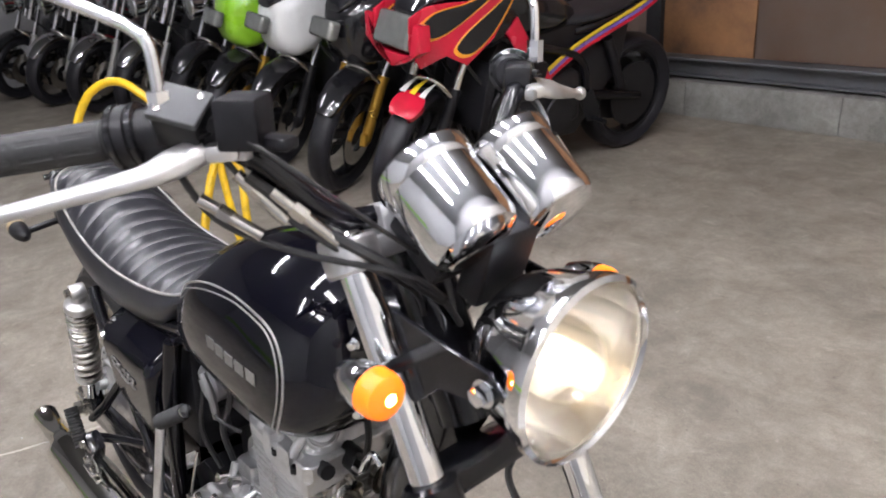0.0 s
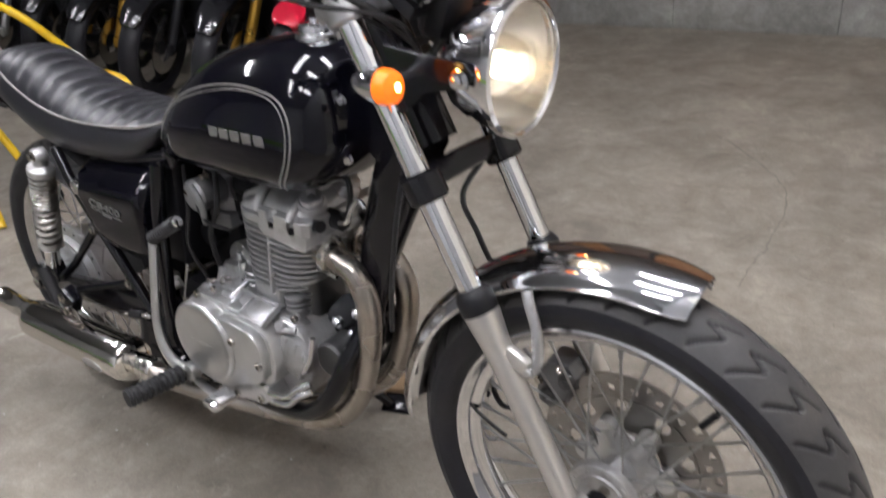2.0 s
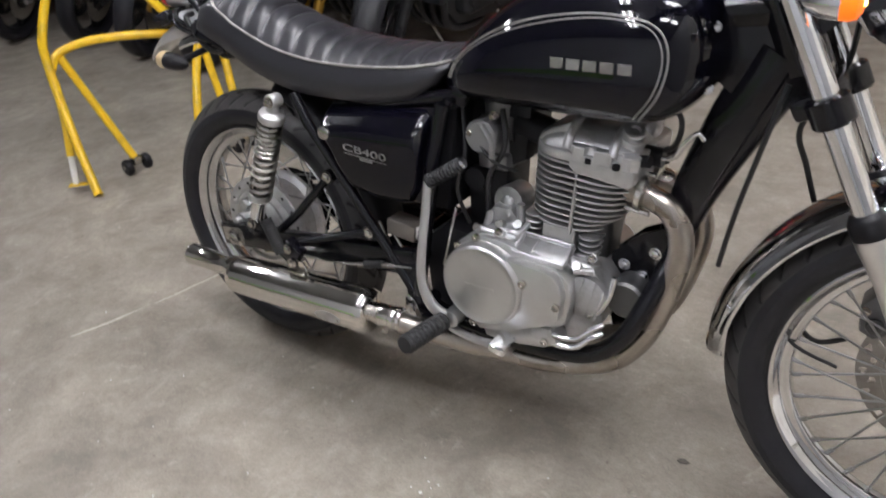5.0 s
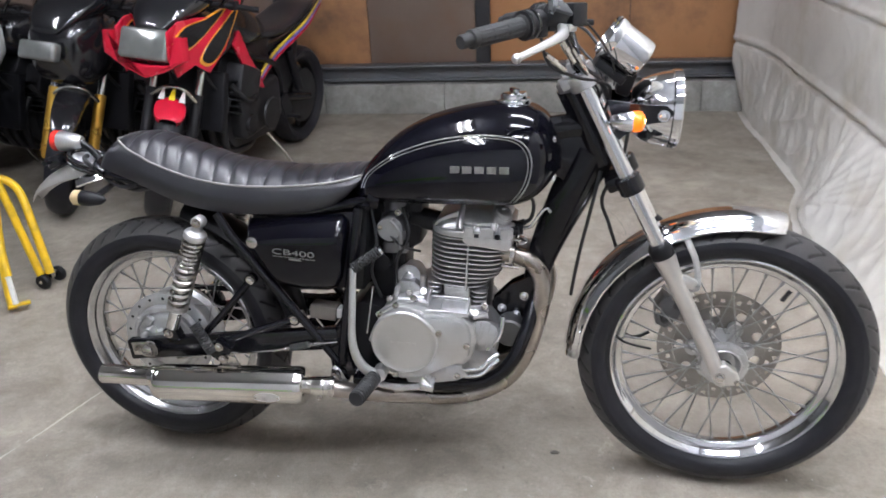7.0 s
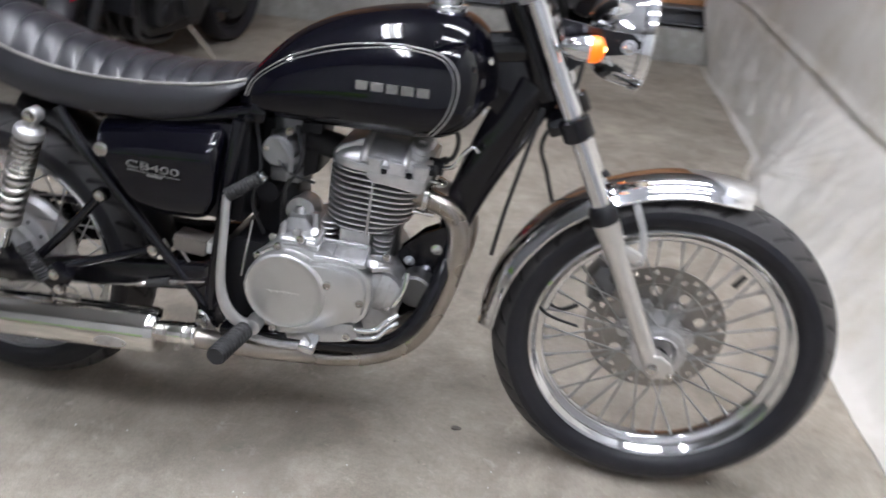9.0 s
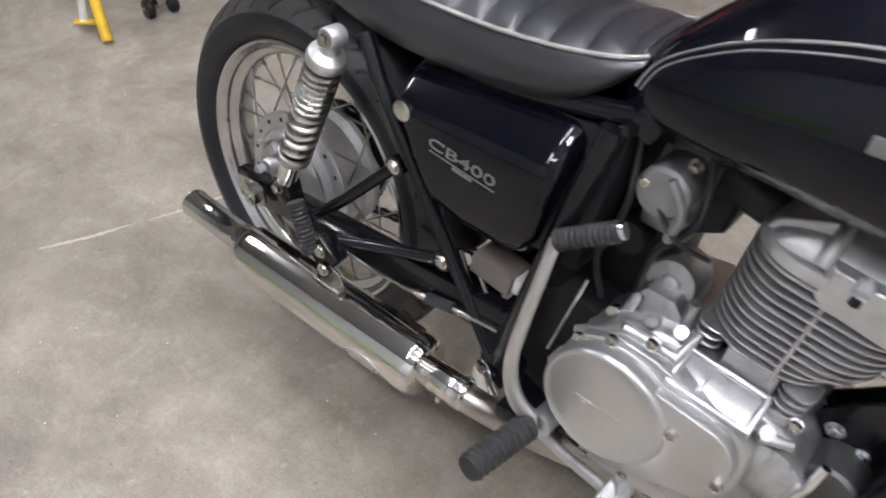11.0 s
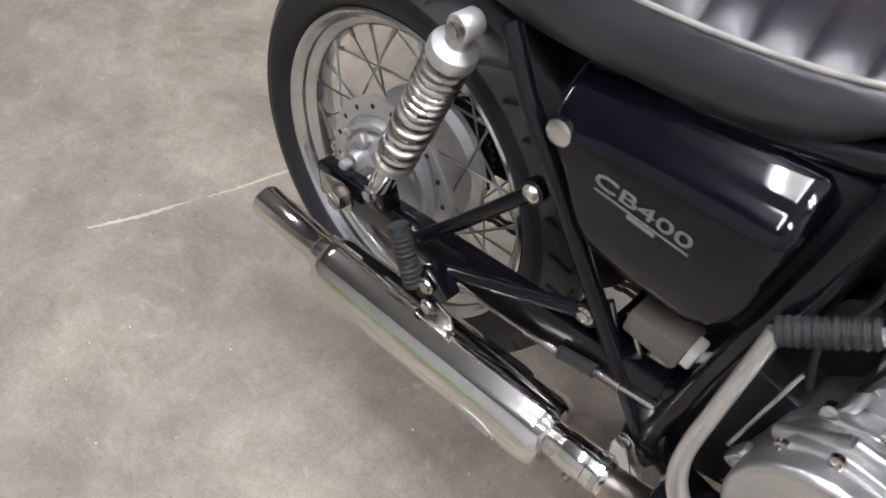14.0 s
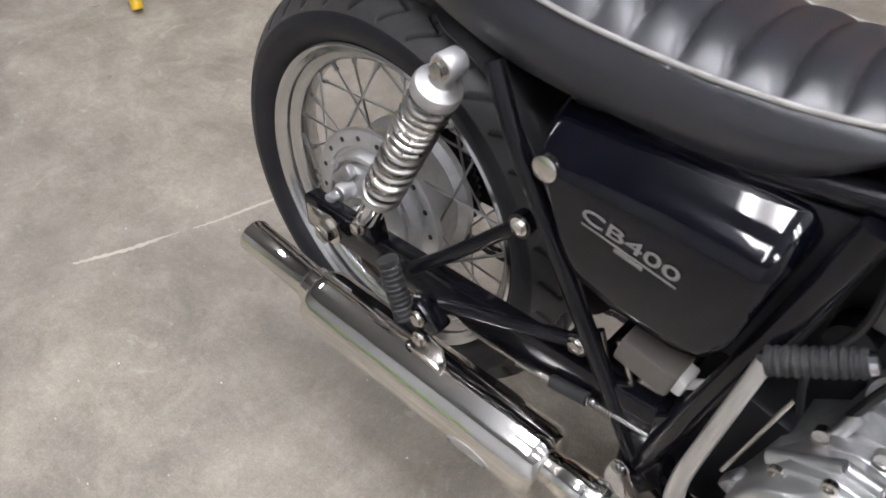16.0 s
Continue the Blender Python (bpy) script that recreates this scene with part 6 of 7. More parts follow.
# -- fuel tank
T_TOP = [(0.545, 0.752), (0.56, 0.775), (0.59, 0.812), (0.646, 0.862), (0.712, 0.898), (0.776, 0.918), (0.839, 0.930), (0.883, 0.934), (0.935, 0.931), (0.97, 0.917), (0.998, 0.885), (1.013, 0.835), (1.016, 0.815)]
T_BOT = [(0.545, 0.732), (0.56, 0.718), (0.6, 0.712), (0.75, 0.71), (0.88, 0.709), (0.93, 0.714), (0.965, 0.732), (0.995, 0.765), (1.013, 0.795), (1.016, 0.812)]
T_W = [(0.545, 0.04), (0.56, 0.07), (0.6, 0.098), (0.66, 0.117), (0.74, 0.128), (0.84, 0.134), (0.91, 0.134), (0.955, 0.126), (0.985, 0.105), (1.005, 0.07), (1.016, 0.015)]


def tank_y(x, z, grow=0.0):
    a, c, w = ease(T_TOP, x), ease(T_BOT, x), ease(T_W, x)
    zm = c + 0.36 * (a - c)
    h = (a - zm) if z > zm else (zm - c)
    p = 2.15 if z > zm else 3.6
    k = max(0.0, 1 - abs((z - zm) / max(h, 1e-4)) ** p)
    return w * k ** (1 / 2.3) + grow


b = bmesh.new()
rings = []
for i in range(73):
    x = 0.5455 + (1.0155 - 0.5455) * (0.5 - 0.5 * math.cos(math.pi * i / 72))
    a, c, w = ease(T_TOP, x), ease(T_BOT, x), ease(T_W, x)
    zm = c + 0.36 * (a - c)
    ring = []
    for j in range(72):
        t = 2 * math.pi * j / 72
        cs, sn = math.cos(t), math.sin(t)
        up = sn > 0
        p = 2.15 if up else 3.6
        h = (a - zm) if up else (zm - c)
        ring.append(V((x, w * math.copysign(abs(cs) ** (2 / 2.3), cs), zm + h * math.copysign(abs(sn) ** (2 / p), sn))))
    rings.append(ring)
skin(b, rings)
tank = part("fuel_tank", b, M_PAINT, bike, "glossy black teardrop fuel tank", angle=60)
PANEL = [(0.572, 0.752), (0.585, 0.78), (0.618, 0.808), (0.669, 0.838), (0.744, 0.864), (0.828, 0.877), (0.893, 0.876), (0.932, 0.866), (0.952, 0.843), (0.956, 0.81), (0.945, 0.77), (0.918, 0.732)]
for s in (-1, 1):
    b = bmesh.new()
    for shrink, r in ((0.0, 0.0016), (0.0075, 0.0011)):
        pts = []
        for x, _, z in spline([(x, 0, z) for x, z in PANEL], 8):
            cx, cz = 0.76, 0.78
            d = V((cx - x, 0, cz - z)).normalized() * shrink
            x, z = x + d.x, z + d.z
            pts.append((x, s * tank_y(x, z, 0.0004), z))
        tube(b, pts, r, 6, smooth=False)
    part("pinstripe", b, M_STRIPE, tank, "thin silver double pinstripe")
    b = bmesh.new()
    # maker's badge as plain blocks
    for i in range(5):
        x, z = 0.795 + i * 0.0262, 0.8085
        y = s * (tank_y(x, z) + 0.0002)
        box(b, (x, y, z), (0.0205, 0.0016, 0.0155), (0, 0, 0), 0.0006, 1)
    part("tank_badge", b, M_LETTER, tank, "silver plain-block badge")
b = bmesh.new()
cd = V((-0.06, 0, 1)).normalized()
lathe(b, [(0.036, -0.006), (0.036, 0.004), (0.034, 0.007), (0.029, 0.008), (0.029, 0.016), (0.027, 0.02), (0.012, 0.021), (0.001, 0.021)], (0.91, 0, 0.931), cd, 40)
t = bmesh.new()
box(t, (0.91, 0, 0.956), (0.012, 0.04, 0.01), (0, 0, 25), 0.003)
merge(b, t)
part("filler_cap", b, M_CHROME, tank, "chromed filler cap")
b = bmesh.new()
for z in (0.86, 0.80, 0.775):
    bolt(b, (0.997, -0.06, z), (0.6, -0.8, 0), 0.006, 0.006)
tube(b, [(0.99, -0.075, 0.79), (1.0, -0.06, 0.80), (1.0, -0.055, 0.84)], 0.003, 6)
part("tank_bolt", b, M_CHROME, tank)
b = bmesh.new()
box(b, (0.60, -0.088, 0.725), (0.03, 0.02, 0.03), (0, 20, 0), 0.004)
bolt(b, (0.585, -0.1, 0.715), (0, -1, 0), 0.006)
part("tank_mount", b, M_FRAME, tank)

# -- seat
S_TOP = [(-0.105, 0.782), (-0.09, 0.797), (-0.07, 0.822), (-0.055, 0.842), (-0.042, 0.852), (-0.017, 0.858), (0.051, 0.859), (0.135, 0.834), (0.219, 0.805), (0.303, 0.788), (0.416, 0.779), (0.5, 0.783), (0.55, 0.787), (0.572, 0.785)]
S_PIP = [(-0.105, 0.778), (-0.09, 0.79), (-0.07, 0.811), (-0.055, 0.827), (-0.042, 0.834), (-0.01, 0.836), (0.03, 0.826), (0.069, 0.806), (0.163, 0.774), (0.259, 0.757), (0.369, 0.754), (0.476, 0.76), (0.543, 0.77), (0.572, 0.777)]
S_BOT = [(-0.105, 0.77), (-0.085, 0.766), (-0.04, 0.762), (0.0, 0.758), (0.041, 0.748), (0.105, 0.722), (0.172, 0.702), (0.254, 0.69), (0.366, 0.691), (0.44, 0.696), (0.497, 0.708), (0.53, 0.727), (0.555, 0.748), (0.572, 0.765)]
S_W = [(-0.105, 0.02), (-0.098, 0.04), (-0.075, 0.062), (-0.045, 0.074), (0.0, 0.083), (0.07, 0.092), (0.17, 0.097), (0.3, 0.098), (0.42, 0.094), (0.5, 0.087), (0.55, 0.078), (0.572, 0.066)]
b = bmesh.new()
rings = []
nx = 420
for i in range(nx + 1):
    x = -0.1048 + (0.572 + 0.1048) * i / nx
    a, p, c, w = ease(S_TOP, x), ease(S_PIP, x), ease(S_BOT, x), ease(S_W, x)
    ring = []
    for j in range(25):
        u = -1 + 2 * j / 24
        # cross ribs, bowed forward at the edges
        ph = ((x - 0.012 * u * u) + 0.04) / 0.0415
        fr = ph - math.floor(ph)
        rib = (1 - abs(2 * fr - 1) ** 3.2) ** 0.6 if -0.03 < x < 0.565 else 0.6
        dome = p + (a - p) * (1 - abs(u) ** 2.6)
        ring.append(V((x, u * w, dome + 0.0082 * (rib - 0.75) * (1 - u ** 8))))
    for k in (0.12, 0.35, 0.6, 0.85, 1.0):
        ring.append(V((x, w + 0.014 * math.sin(0.5 * math.pi * min(1, k * 1.5)) - 0.012 * k ** 3, p + (c - p) * k)))
    ring.append(V((x, w * 0.5, c + 0.002)))
    ring.append(V((x, -w * 0.5, c + 0.002)))
    for k in (1.0, 0.85, 0.6, 0.35, 0.12):
        ring.append(V((x, -w - 0.014 * math.sin(0.5 * math.pi * min(1, k * 1.5)) + 0.012 * k ** 3, p + (c - p) * k)))
    rings.append(ring)
skin(b, rings)
seat = part("seat", b, M_LEATHER, bike, "black ribbed vinyl seat with pale piping", angle=50)
b = bmesh.new()
pts = []
for i in range(91):
    x = 0.571 - (0.571 + 0.05) * math.sin(0.5 * math.pi * i / 90)
    u = math.sqrt(max(0.0, 1 - (max(0.0, 0.03 - x) / 0.08) ** 2))
    p, a = ease(S_PIP, x), ease(S_TOP, x)
    pts.append((x, -(ease(S_W, x) + 0.001) * u, p + (a - p) * (1 - u ** 2.6) + 0.0015))
pts = pts + [(x, -y, z) for x, y, z in pts[::-1]]
tube(b, pts, 0.0026, 8, smooth=False)
part("piping", b, M_PIPING, seat, "worn pale piping along the seat edge")

# -- tail: mudguard, lamp, signals
rear_mudguard = mudguard((-0.02, 0, 0.36), 0.43, 0.058, 112, 95, 0.03, M_CHROME, "rear_mudguard", "short chromed rear mudguard")
b = bmesh.new()
rings = []
for i in range(25):
    k = i / 24
    x = -0.33 + 0.28 * k
    z = lerp([(-0.33, 0.697), (-0.305, 0.725), (-0.27, 0.752), (-0.23, 0.773), (-0.17, 0.79), (-0.05, 0.797)], x)
    w = 0.016 + 0.024 * min(1, k * 3) ** 0.5
    deep = 0.014 + 0.02 * min(1, k * 3)
    ring = []
    for j in range(15):
        u = -1 + 2 * j / 14
        ring.append(V((x, u * w, z - deep * abs(u) ** 2.8)))
    ring += [V((p.x, p.y * 0.95, p.z - 0.003)) for p in ring[::-1]]
    rings.append(ring)
skin(b, rings)
part("tail_guard", b, M_LEG, rear_mudguard, "bare metal tail tip")
b = bmesh.new()
lathe(b, [(0.012, -0.072), (0.016, -0.066), (0.02, -0.052), (0.024, -0.028), (0.0255, -0.02), (0.0255, -0.014)], (-0.238, 0, 0.838), (-1, 0, 0.03), 32)
tail = part("tail_lamp", b, M_ALUP, bike, "small round tail lamp with a red lens")
b = bmesh.new()
tube(b, [(-0.172, 0, 0.834), (-0.15, 0, 0.82), (-0.12, 0, 0.785)], 0.009, 10)
part("lamp_stem", b, M_SATIN, tail)
oval = [(-0.135 + 0.056 * math.cos(2 * math.pi * i / 28), 0.052 * math.sin(2 * math.pi * i / 28)) for i in range(28)]
tilt = pose(-0.146, 0, 0.79, 0, 20, 0) @ pose(0.135, 0, 0)
b = bmesh.new()
prism(b, [(-0.135 + (x + 0.135) * 0.86, y * 0.86) for x, y in oval], -0.004, 0.002, 0.001, 1, axis="z")
b.transform(tilt)
part("tail_plate", b, M_TAILPLATE, tail, "pale grey oval cover plate")
b = bmesh.new()
for z, r in ((0.002, 0.0062), (-0.012, 0.0055)):
    tube(b, [tilt @ V((x, y, z)) for x, y in oval], r, 10, 2, closed=True)
part("plate_ring", b, M_BLACKRING, tail, "black double ring round the cover plate")
b = bmesh.new()
for p in ((-0.185, 0.0, 0.812), (-0.1, 0.028, 0.795)):
    rod(b, p, V(p) + V((0, 0, 0.014)), 0.006, 10)
part("plate_stud", b, M_STEEL, tail)
b = bmesh.new()
box(b, (-0.235, -0.012, 0.79), (0.04, 0.045, 0.03), (0, -20, 0), 0.006)
box(b, (-0.205, 0.02, 0.798), (0.05, 0.03, 0.022), (0, 10, 0), 0.005)
rod(b, (-0.25, -0.035, 0.79), (-0.25, -0.045, 0.79), 0.007, 10)
part("plate_holder", b, M_BLACKRING, tail)
b = bmesh.new()
lathe(b, [(0.0262, -0.014), (0.0262, 0.0), (0.02, 0.006), (0.001, 0.008)], (-0.238, 0, 0.838), (-1, 0, 0.03), 32)
part("red_lens", b, M_RED, tail)
for s in (-1, 1):
    b = bmesh.new()
    c = V((-0.075, s * 0.15, 0.734))
    lathe(b, [(0.004, -0.05), (0.012, -0.04), (0.0175, -0.015), (0.0185, 0.008)], c, (-1, 0, 0.05), 24)
    rod(b, (-0.06, s * 0.06, 0.745), c + V((0.02, 0, 0)), 0.007, 10)
    sig = part("turn_signal", b, M_SATIN, bike, "black bullet turn signal with a pale lens")
    b = bmesh.new()
    lathe(b, [(0.0182, 0.008), (0.0182, 0.026), (0.014, 0.031), (0.001, 0.033)], c, (-1, 0, 0.05), 24)
    part("pale_lens", b, M_DIM_AMBER, sig)
b = bmesh.new()
tube(b, [(-0.03, -0.06, 0.77), (-0.08, -0.06, 0.765), (-0.13, -0.05, 0.80), (-0.145, -0.02, 0.805)], 0.006, 8)
tube(b, [(0.02, -0.085, 0.75), (-0.03, -0.08, 0.745), (-0.08, -0.07, 0.775), (-0.1, -0.02, 0.79)], 0.005, 8)
tube(b, [(0.06, -0.08, 0.745), (0.0, -0.07, 0.735), (-0.05, -0.06, 0.75)], 0.006, 8)
part("tail_wiring", b, M_CABLE, bike, "tangled black tail wiring")
# inner rear guard over the tyre, black
mudguard((0.02, 0, 0.335), 0.36, 0.05, 78, 8, 0.03, M_SATIN, "inner_guard", "black plastic inner mudguard")

# side stand
b = bmesh.new()
tube(b, [(0.6, 0.1, 0.27), (0.66, 0.17, 0.16), (0.74, 0.24, 0.035)], 0.011, 10, smooth=False)
box(b, (0.75, 0.255, 0.03), (0.07, 0.05, 0.008), (20, 0, 20), 0.002)
part("side_stand", b, M_FRAME, bike)

# ---- motorcycles parked along the north wall ----
M_REDP = surface("red_gloss_plastic", (0.58, 0.012, 0.04), 0.25, 0, 0.12, 6, coat=0.6, dirt=(0.2, 0.02, 0.02), dirt_amount=0.3, dirt_scale=8)
M_GREENP = surface("lime_gloss_plastic", (0.26, 0.55, 0.02), 0.28, 0, 0.12, 6, coat=0.5, dirt=(0.15, 0.25, 0.03), dirt_amount=0.3, dirt_scale=8)
M_WHITEP = surface("white_gloss_plastic", (0.7, 0.71, 0.7), 0.3, 0, 0.08, 6, coat=0.5, dirt=(0.4, 0.4, 0.38), dirt_amount=0.3, dirt_scale=8)
M_BLACKP = surface("black_gloss_plastic", (0.01, 0.01, 0.012), 0.18, 0, 0.3, 8, coat=0.6)
M_GOLD = surface("gold_anodised", (0.62, 0.36, 0.06), 0.3, 0.8, 0.12, 10)
M_ORANGE = surface("orange_decal", (0.8, 0.32, 0.02), 0.3, 0, 0.1, 12, coat=0.5)
M_YDECAL = surface("yellow_decal", (0.8, 0.6, 0.03), 0.3, 0, 0.1, 12, coat=0.5)
M_VIOLET = surface("violet_decal", (0.2, 0.12, 0.5), 0.3, 0, 0.1, 12, coat=0.5)
M_WDECAL = surface("white_decal", (0.75, 0.74, 0.72), 0.3, 0, 0.1, 12, coat=0.5)
M_ENGINE = surface("dark_engine", (0.016, 0.016, 0.018), 0.42, 0.3, 0.4, 14, bump=0.001, bump_scale=90)
M_DARKGLASS = surface("dark_screen", (0.012, 0.012, 0.014), 0.06, 0, 0.2, 4, coat=1.0)
M_LAMPGLASS = surface("headlamp_glass", (0.3, 0.31, 0.3), 0.12, 0.6, 0.2, 25, bump=0.001, bump_scale=90)


def superring(x, yc, zc, hy, hz, p=2.6, n=28):
    out = []
    for j in range(n):
        t = 2 * math.pi * j / n
        cs, sn = math.cos(t), math.sin(t)
        out.append(V((x, yc + hy * math.copysign(abs(cs) ** (2 / p), cs), zc + hz * math.copysign(abs(sn) ** (2 / p), sn))))
    return out


def body(rows, p=2.6, n=28, steps=5):
    """Loft through rows of (x, z low, z high, half width)."""
    b = bmesh.new()
    pts = spline([(r[0], r[1], r[2]) for r in rows], steps)
    ws = spline([(r[3], 0, 0) for r in rows], steps)
    skin(b, [superring(q.x, 0, (q.y + q.z) / 2, max(w.x, 0.004), max((q.z - q.y) / 2, 0.004), p, n) for q, w in zip(pts, ws)])
    return b


def simple_wheel(t, c, R, W, name, spoke_mat):
    b = bmesh.new()
    rb = R - 0.075
    h = W / 2
    prof = [(rb, h * 0.6), (rb + 0.02, h * 0.9), (rb + 0.045, h), (R - 0.015, h * 0.85), (R - 0.003, h * 0.45), (R, 0)]
    prof = prof + [(r, -y) for r, y in prof[-2::-1]]
    lathe(b, prof, c, (0, 1, 0), 56, closed=True)
    w = part(name, b, M_RUBBER, t, "worn black tyre")
    b = bmesh.new()
    lathe(b, [(rb + 0.004, h * 0.62), (rb - 0.014, h * 0.55), (rb - 0.018, 0), (rb - 0.014, -h * 0.55), (rb + 0.004, -h * 0.62)], c, (0, 1, 0), 48, closed=True)
    lathe(b, [(0.04, -0.05), (0.045, -0.03), (0.045, 0.03), (0.04, 0.05)], c, (0, 1, 0), 20)
    for i in range(3):
        a = 2 * math.pi * i / 3 + 0.4
        d = V((math.cos(a), 0, math.sin(a)))
        tube(b, [V(c) + d * 0.03, V(c) + d * (rb - 0.01)], [0.03, 0.02], 8, smooth=False, flat=0.8)
    part("rim", b, spoke_mat, w)
    # dark discs added across the spokes, standing in for shade on the wheel
    if name == "rear_wheel":
        for s in (-1, 1):
            b = bmesh.new()
            lathe(b, [(0.02, -0.004), (0.17, -0.004), (0.17, 0.004), (0.02, 0.004)], V(c) + V((0, s * 0.06, 0)), (0, 1, 0), 36)
            part("sprocket", b, M_ENGINE, w)
    for s in (-1, 1):
        if name == "front_wheel":
            b = bmesh.new()
            lathe(b, [(0.07, -0.002), (0.14, -0.002), (0.14, 0.002), (0.07, 0.002)], V(c) + V((0, s * 0.065, 0)), (0, 1, 0), 40, closed=True)
            part("brake_disc", b, M_STEEL, w)
    return w


def sport_bike(m, label, fairing, tankm, fork, fender, decals=False, round_lamp=False, screen=True, steer=32):
    t = thing("motorcycle", m, label, "motorcycle", "motorcycles along the wall")
    fx = 1.38
    simple_wheel(t, (fx, 0, 0.3), 0.3, 0.115, "front_wheel", M_SATIN)
    simple_wheel(t, (0, 0, 0.31), 0.31, 0.15, "rear_wheel", M_SATIN)
    for s in (-1, 1):
        b = bmesh.new()
        rod(b, (fx - 0.0, s * 0.105, 0.3), (fx - 0.13, s * 0.105, 0.6), 0.027, 14)
        box(b, (fx + 0.005, s * 0.105, 0.31), (0.06, 0.035, 0.07), bev=0.012)
        part("fork_leg", b, fork, t)
        b = bmesh.new()
        rod(b, (fx - 0.12, s * 0.105, 0.58), (fx - 0.28, s * 0.105, 0.95), 0.02, 14)
        part("fork_tube", b, M_CHROME if not decals else M_STEEL, t)
        b = bmesh.new()
        box(b, (fx - 0.1, s * 0.085, 0.36), (0.07, 0.05, 0.1), (0, 20, 0), 0.012)
        part("brake_caliper", b, M_SATIN, t)
    b = bmesh.new()
    tube(b, [(fx - 0.1, -0.1, 0.575), (fx - 0.06, -0.05, 0.63), (fx - 0.05, 0, 0.645), (fx - 0.06, 0.05, 0.63), (fx - 0.1, 0.1, 0.575)], 0.012, 10)
    part("fork_brace", b, M_STEEL, t)
    # front mudguard
    b = bmesh.new()
    rings = []
    for i in range(19):
        a = radians(54 + 25 * i / 18) if decals else radians(40 + 100 * i / 18)
        sec = [(-0.07, 0.30), (-0.068, 0.322), (-0.04, 0.334), (0, 0.337), (0.04, 0.334), (0.068, 0.322), (0.07, 0.30)]
        k = 0.55 + 0.45 * math.sin(math.pi * i / 18) ** 0.5
        ring = [V((fx + r * math.cos(a), y * k, 0.3 + r * math.sin(a))) for y, r in sec]
        ring += [V((fx + (r - 0.004) * math.cos(a), y * k * 0.96, 0.3 + (r - 0.004) * math.sin(a))) for y, r in sec[::-1]]
        rings.append(ring)
    skin(b, rings)
    guard = part("front_mudguard", b, fender, t)
    if decals:
        for y, mt in ((-0.045, M_WDECAL), (0.0, M_YDECAL), (0.045, M_WDECAL)):
            b = bmesh.new()
            prev = None
            for i in range(9):
                a = radians(74 + (36 if y == 0 else 28) * i / 8)
                w = 0.013 * (1 - i / 8) + 0.001
                row = [b.verts.new((fx + 0.341 * math.cos(a), y + k * w, 0.3 + (0.341 - abs(y) * 0.06) * math.sin(a))) for k in (-1, 1)]
                if prev:
                    b.faces.new((prev[0], prev[1], row[1], row[0]))
                prev = row
            part("flame_decal", b, mt, guard)
    turned = Matrix.Translation((fx - 0.24, 0, 0.86)) @ Matrix.Rotation(radians(steer), 4, V((-0.4, 0, 0.92))) @ Matrix.Translation((-(fx - 0.24), 0, -0.86))
    for o in t.children:
        if not o.name.startswith("rear"):
            o.matrix_basis = turned
    # fairing
    rows = [(1.47, 0.76, 0.87, 0.06), (1.45, 0.72, 0.90, 0.13), (1.38, 0.69, 0.94, 0.185), (1.27, 0.64, 0.98, 0.22), (1.12, 0.60, 0.99, 0.235), (0.98, 0.66, 0.95, 0.225), (0.88, 0.76, 0.9, 0.2)]
    if round_lamp:
        b = bmesh.new()
        lathe(b, [(0.02, -0.11), (0.06, -0.1), (0.085, -0.06), (0.095, 0.0), (0.1, 0.006), (0.095, 0.014)], (1.36, 0, 0.86), (1, 0, 0), 36)
        hl = part("headlamp", b, M_CHROME, t, "round chromed headlamp")
        b = bmesh.new()
        lathe(b, [(0.093, 0.008), (0.06, 0.02), (0.001, 0.026)], (1.36, 0, 0.86), (1, 0, 0), 32)
        part("lens", b, M_LAMPGLASS, hl)
        for s in (-1, 1):
            b = bmesh.new()
            lathe(b, [(0.044, -0.05), (0.045, 0.02), (0.04, 0.025)], (1.27, s * 0.06, 1.0), (-0.7, 0, 0.7), 24)
            part("gauge", b, M_CHROME, t)
            b = bmesh.new()
            rod(b, (fx - 0.18, s * 0.105, 0.72), (fx - 0.27, s * 0.105, 0.94), 0.03, 16)
            part("fork_cover", b, M_CHROME, t, "chromed fork cover")
            b = bmesh.new()
            lathe(b, [(0.012, -0.03), (0.028, -0.01), (0.03, 0.01)], (1.27, s * 0.2, 0.84), (1, 0, 0), 18)
            rod(b, (1.25, s * 0.1, 0.84), (1.26, s * 0.18, 0.84), 0.008, 8)
            part("turn_signal", b, M_CHROME, t)
    else:
        if decals:
            rows = [(1.41, 0.79, 0.88, 0.06), (1.36, 0.76, 0.92, 0.11), (1.27, 0.74, 0.96, 0.14), (1.12, 0.7, 0.98, 0.16), (0.98, 0.72, 0.95, 0.17), (0.88, 0.78, 0.9, 0.15)]
        else:
            rows = [(1.41, 0.74, 0.86, 0.07), (1.38, 0.68, 0.93, 0.125), (1.3, 0.64, 0.98, 0.165), (1.2, 0.66, 1.0, 0.175), (1.1, 0.74, 0.97, 0.15)]
        fb = part("fairing", body(rows, 2.4 if decals else 3.4), M_BLACKP if decals else fairing, t, "pointed front fairing")

        def fy(x, z):
            i = max(0, min(len(rows) - 2, next((k for k in range(len(rows) - 1) if rows[k + 1][0] <= x), len(rows) - 2)))
            r0, r1 = rows[i], rows[i + 1]
            k = (r0[0] - x) / (r0[0] - r1[0])
            lo, hi, w = (r0[j] + (r1[j] - r0[j]) * k for j in (1, 2, 3))
            u = min(1, abs((z - (lo + hi) / 2) / ((hi - lo) / 2)))
            return w * max(0.0, 1 - u ** 2.4) ** (1 / 2.4) + 0.004

        b = bmesh.new()
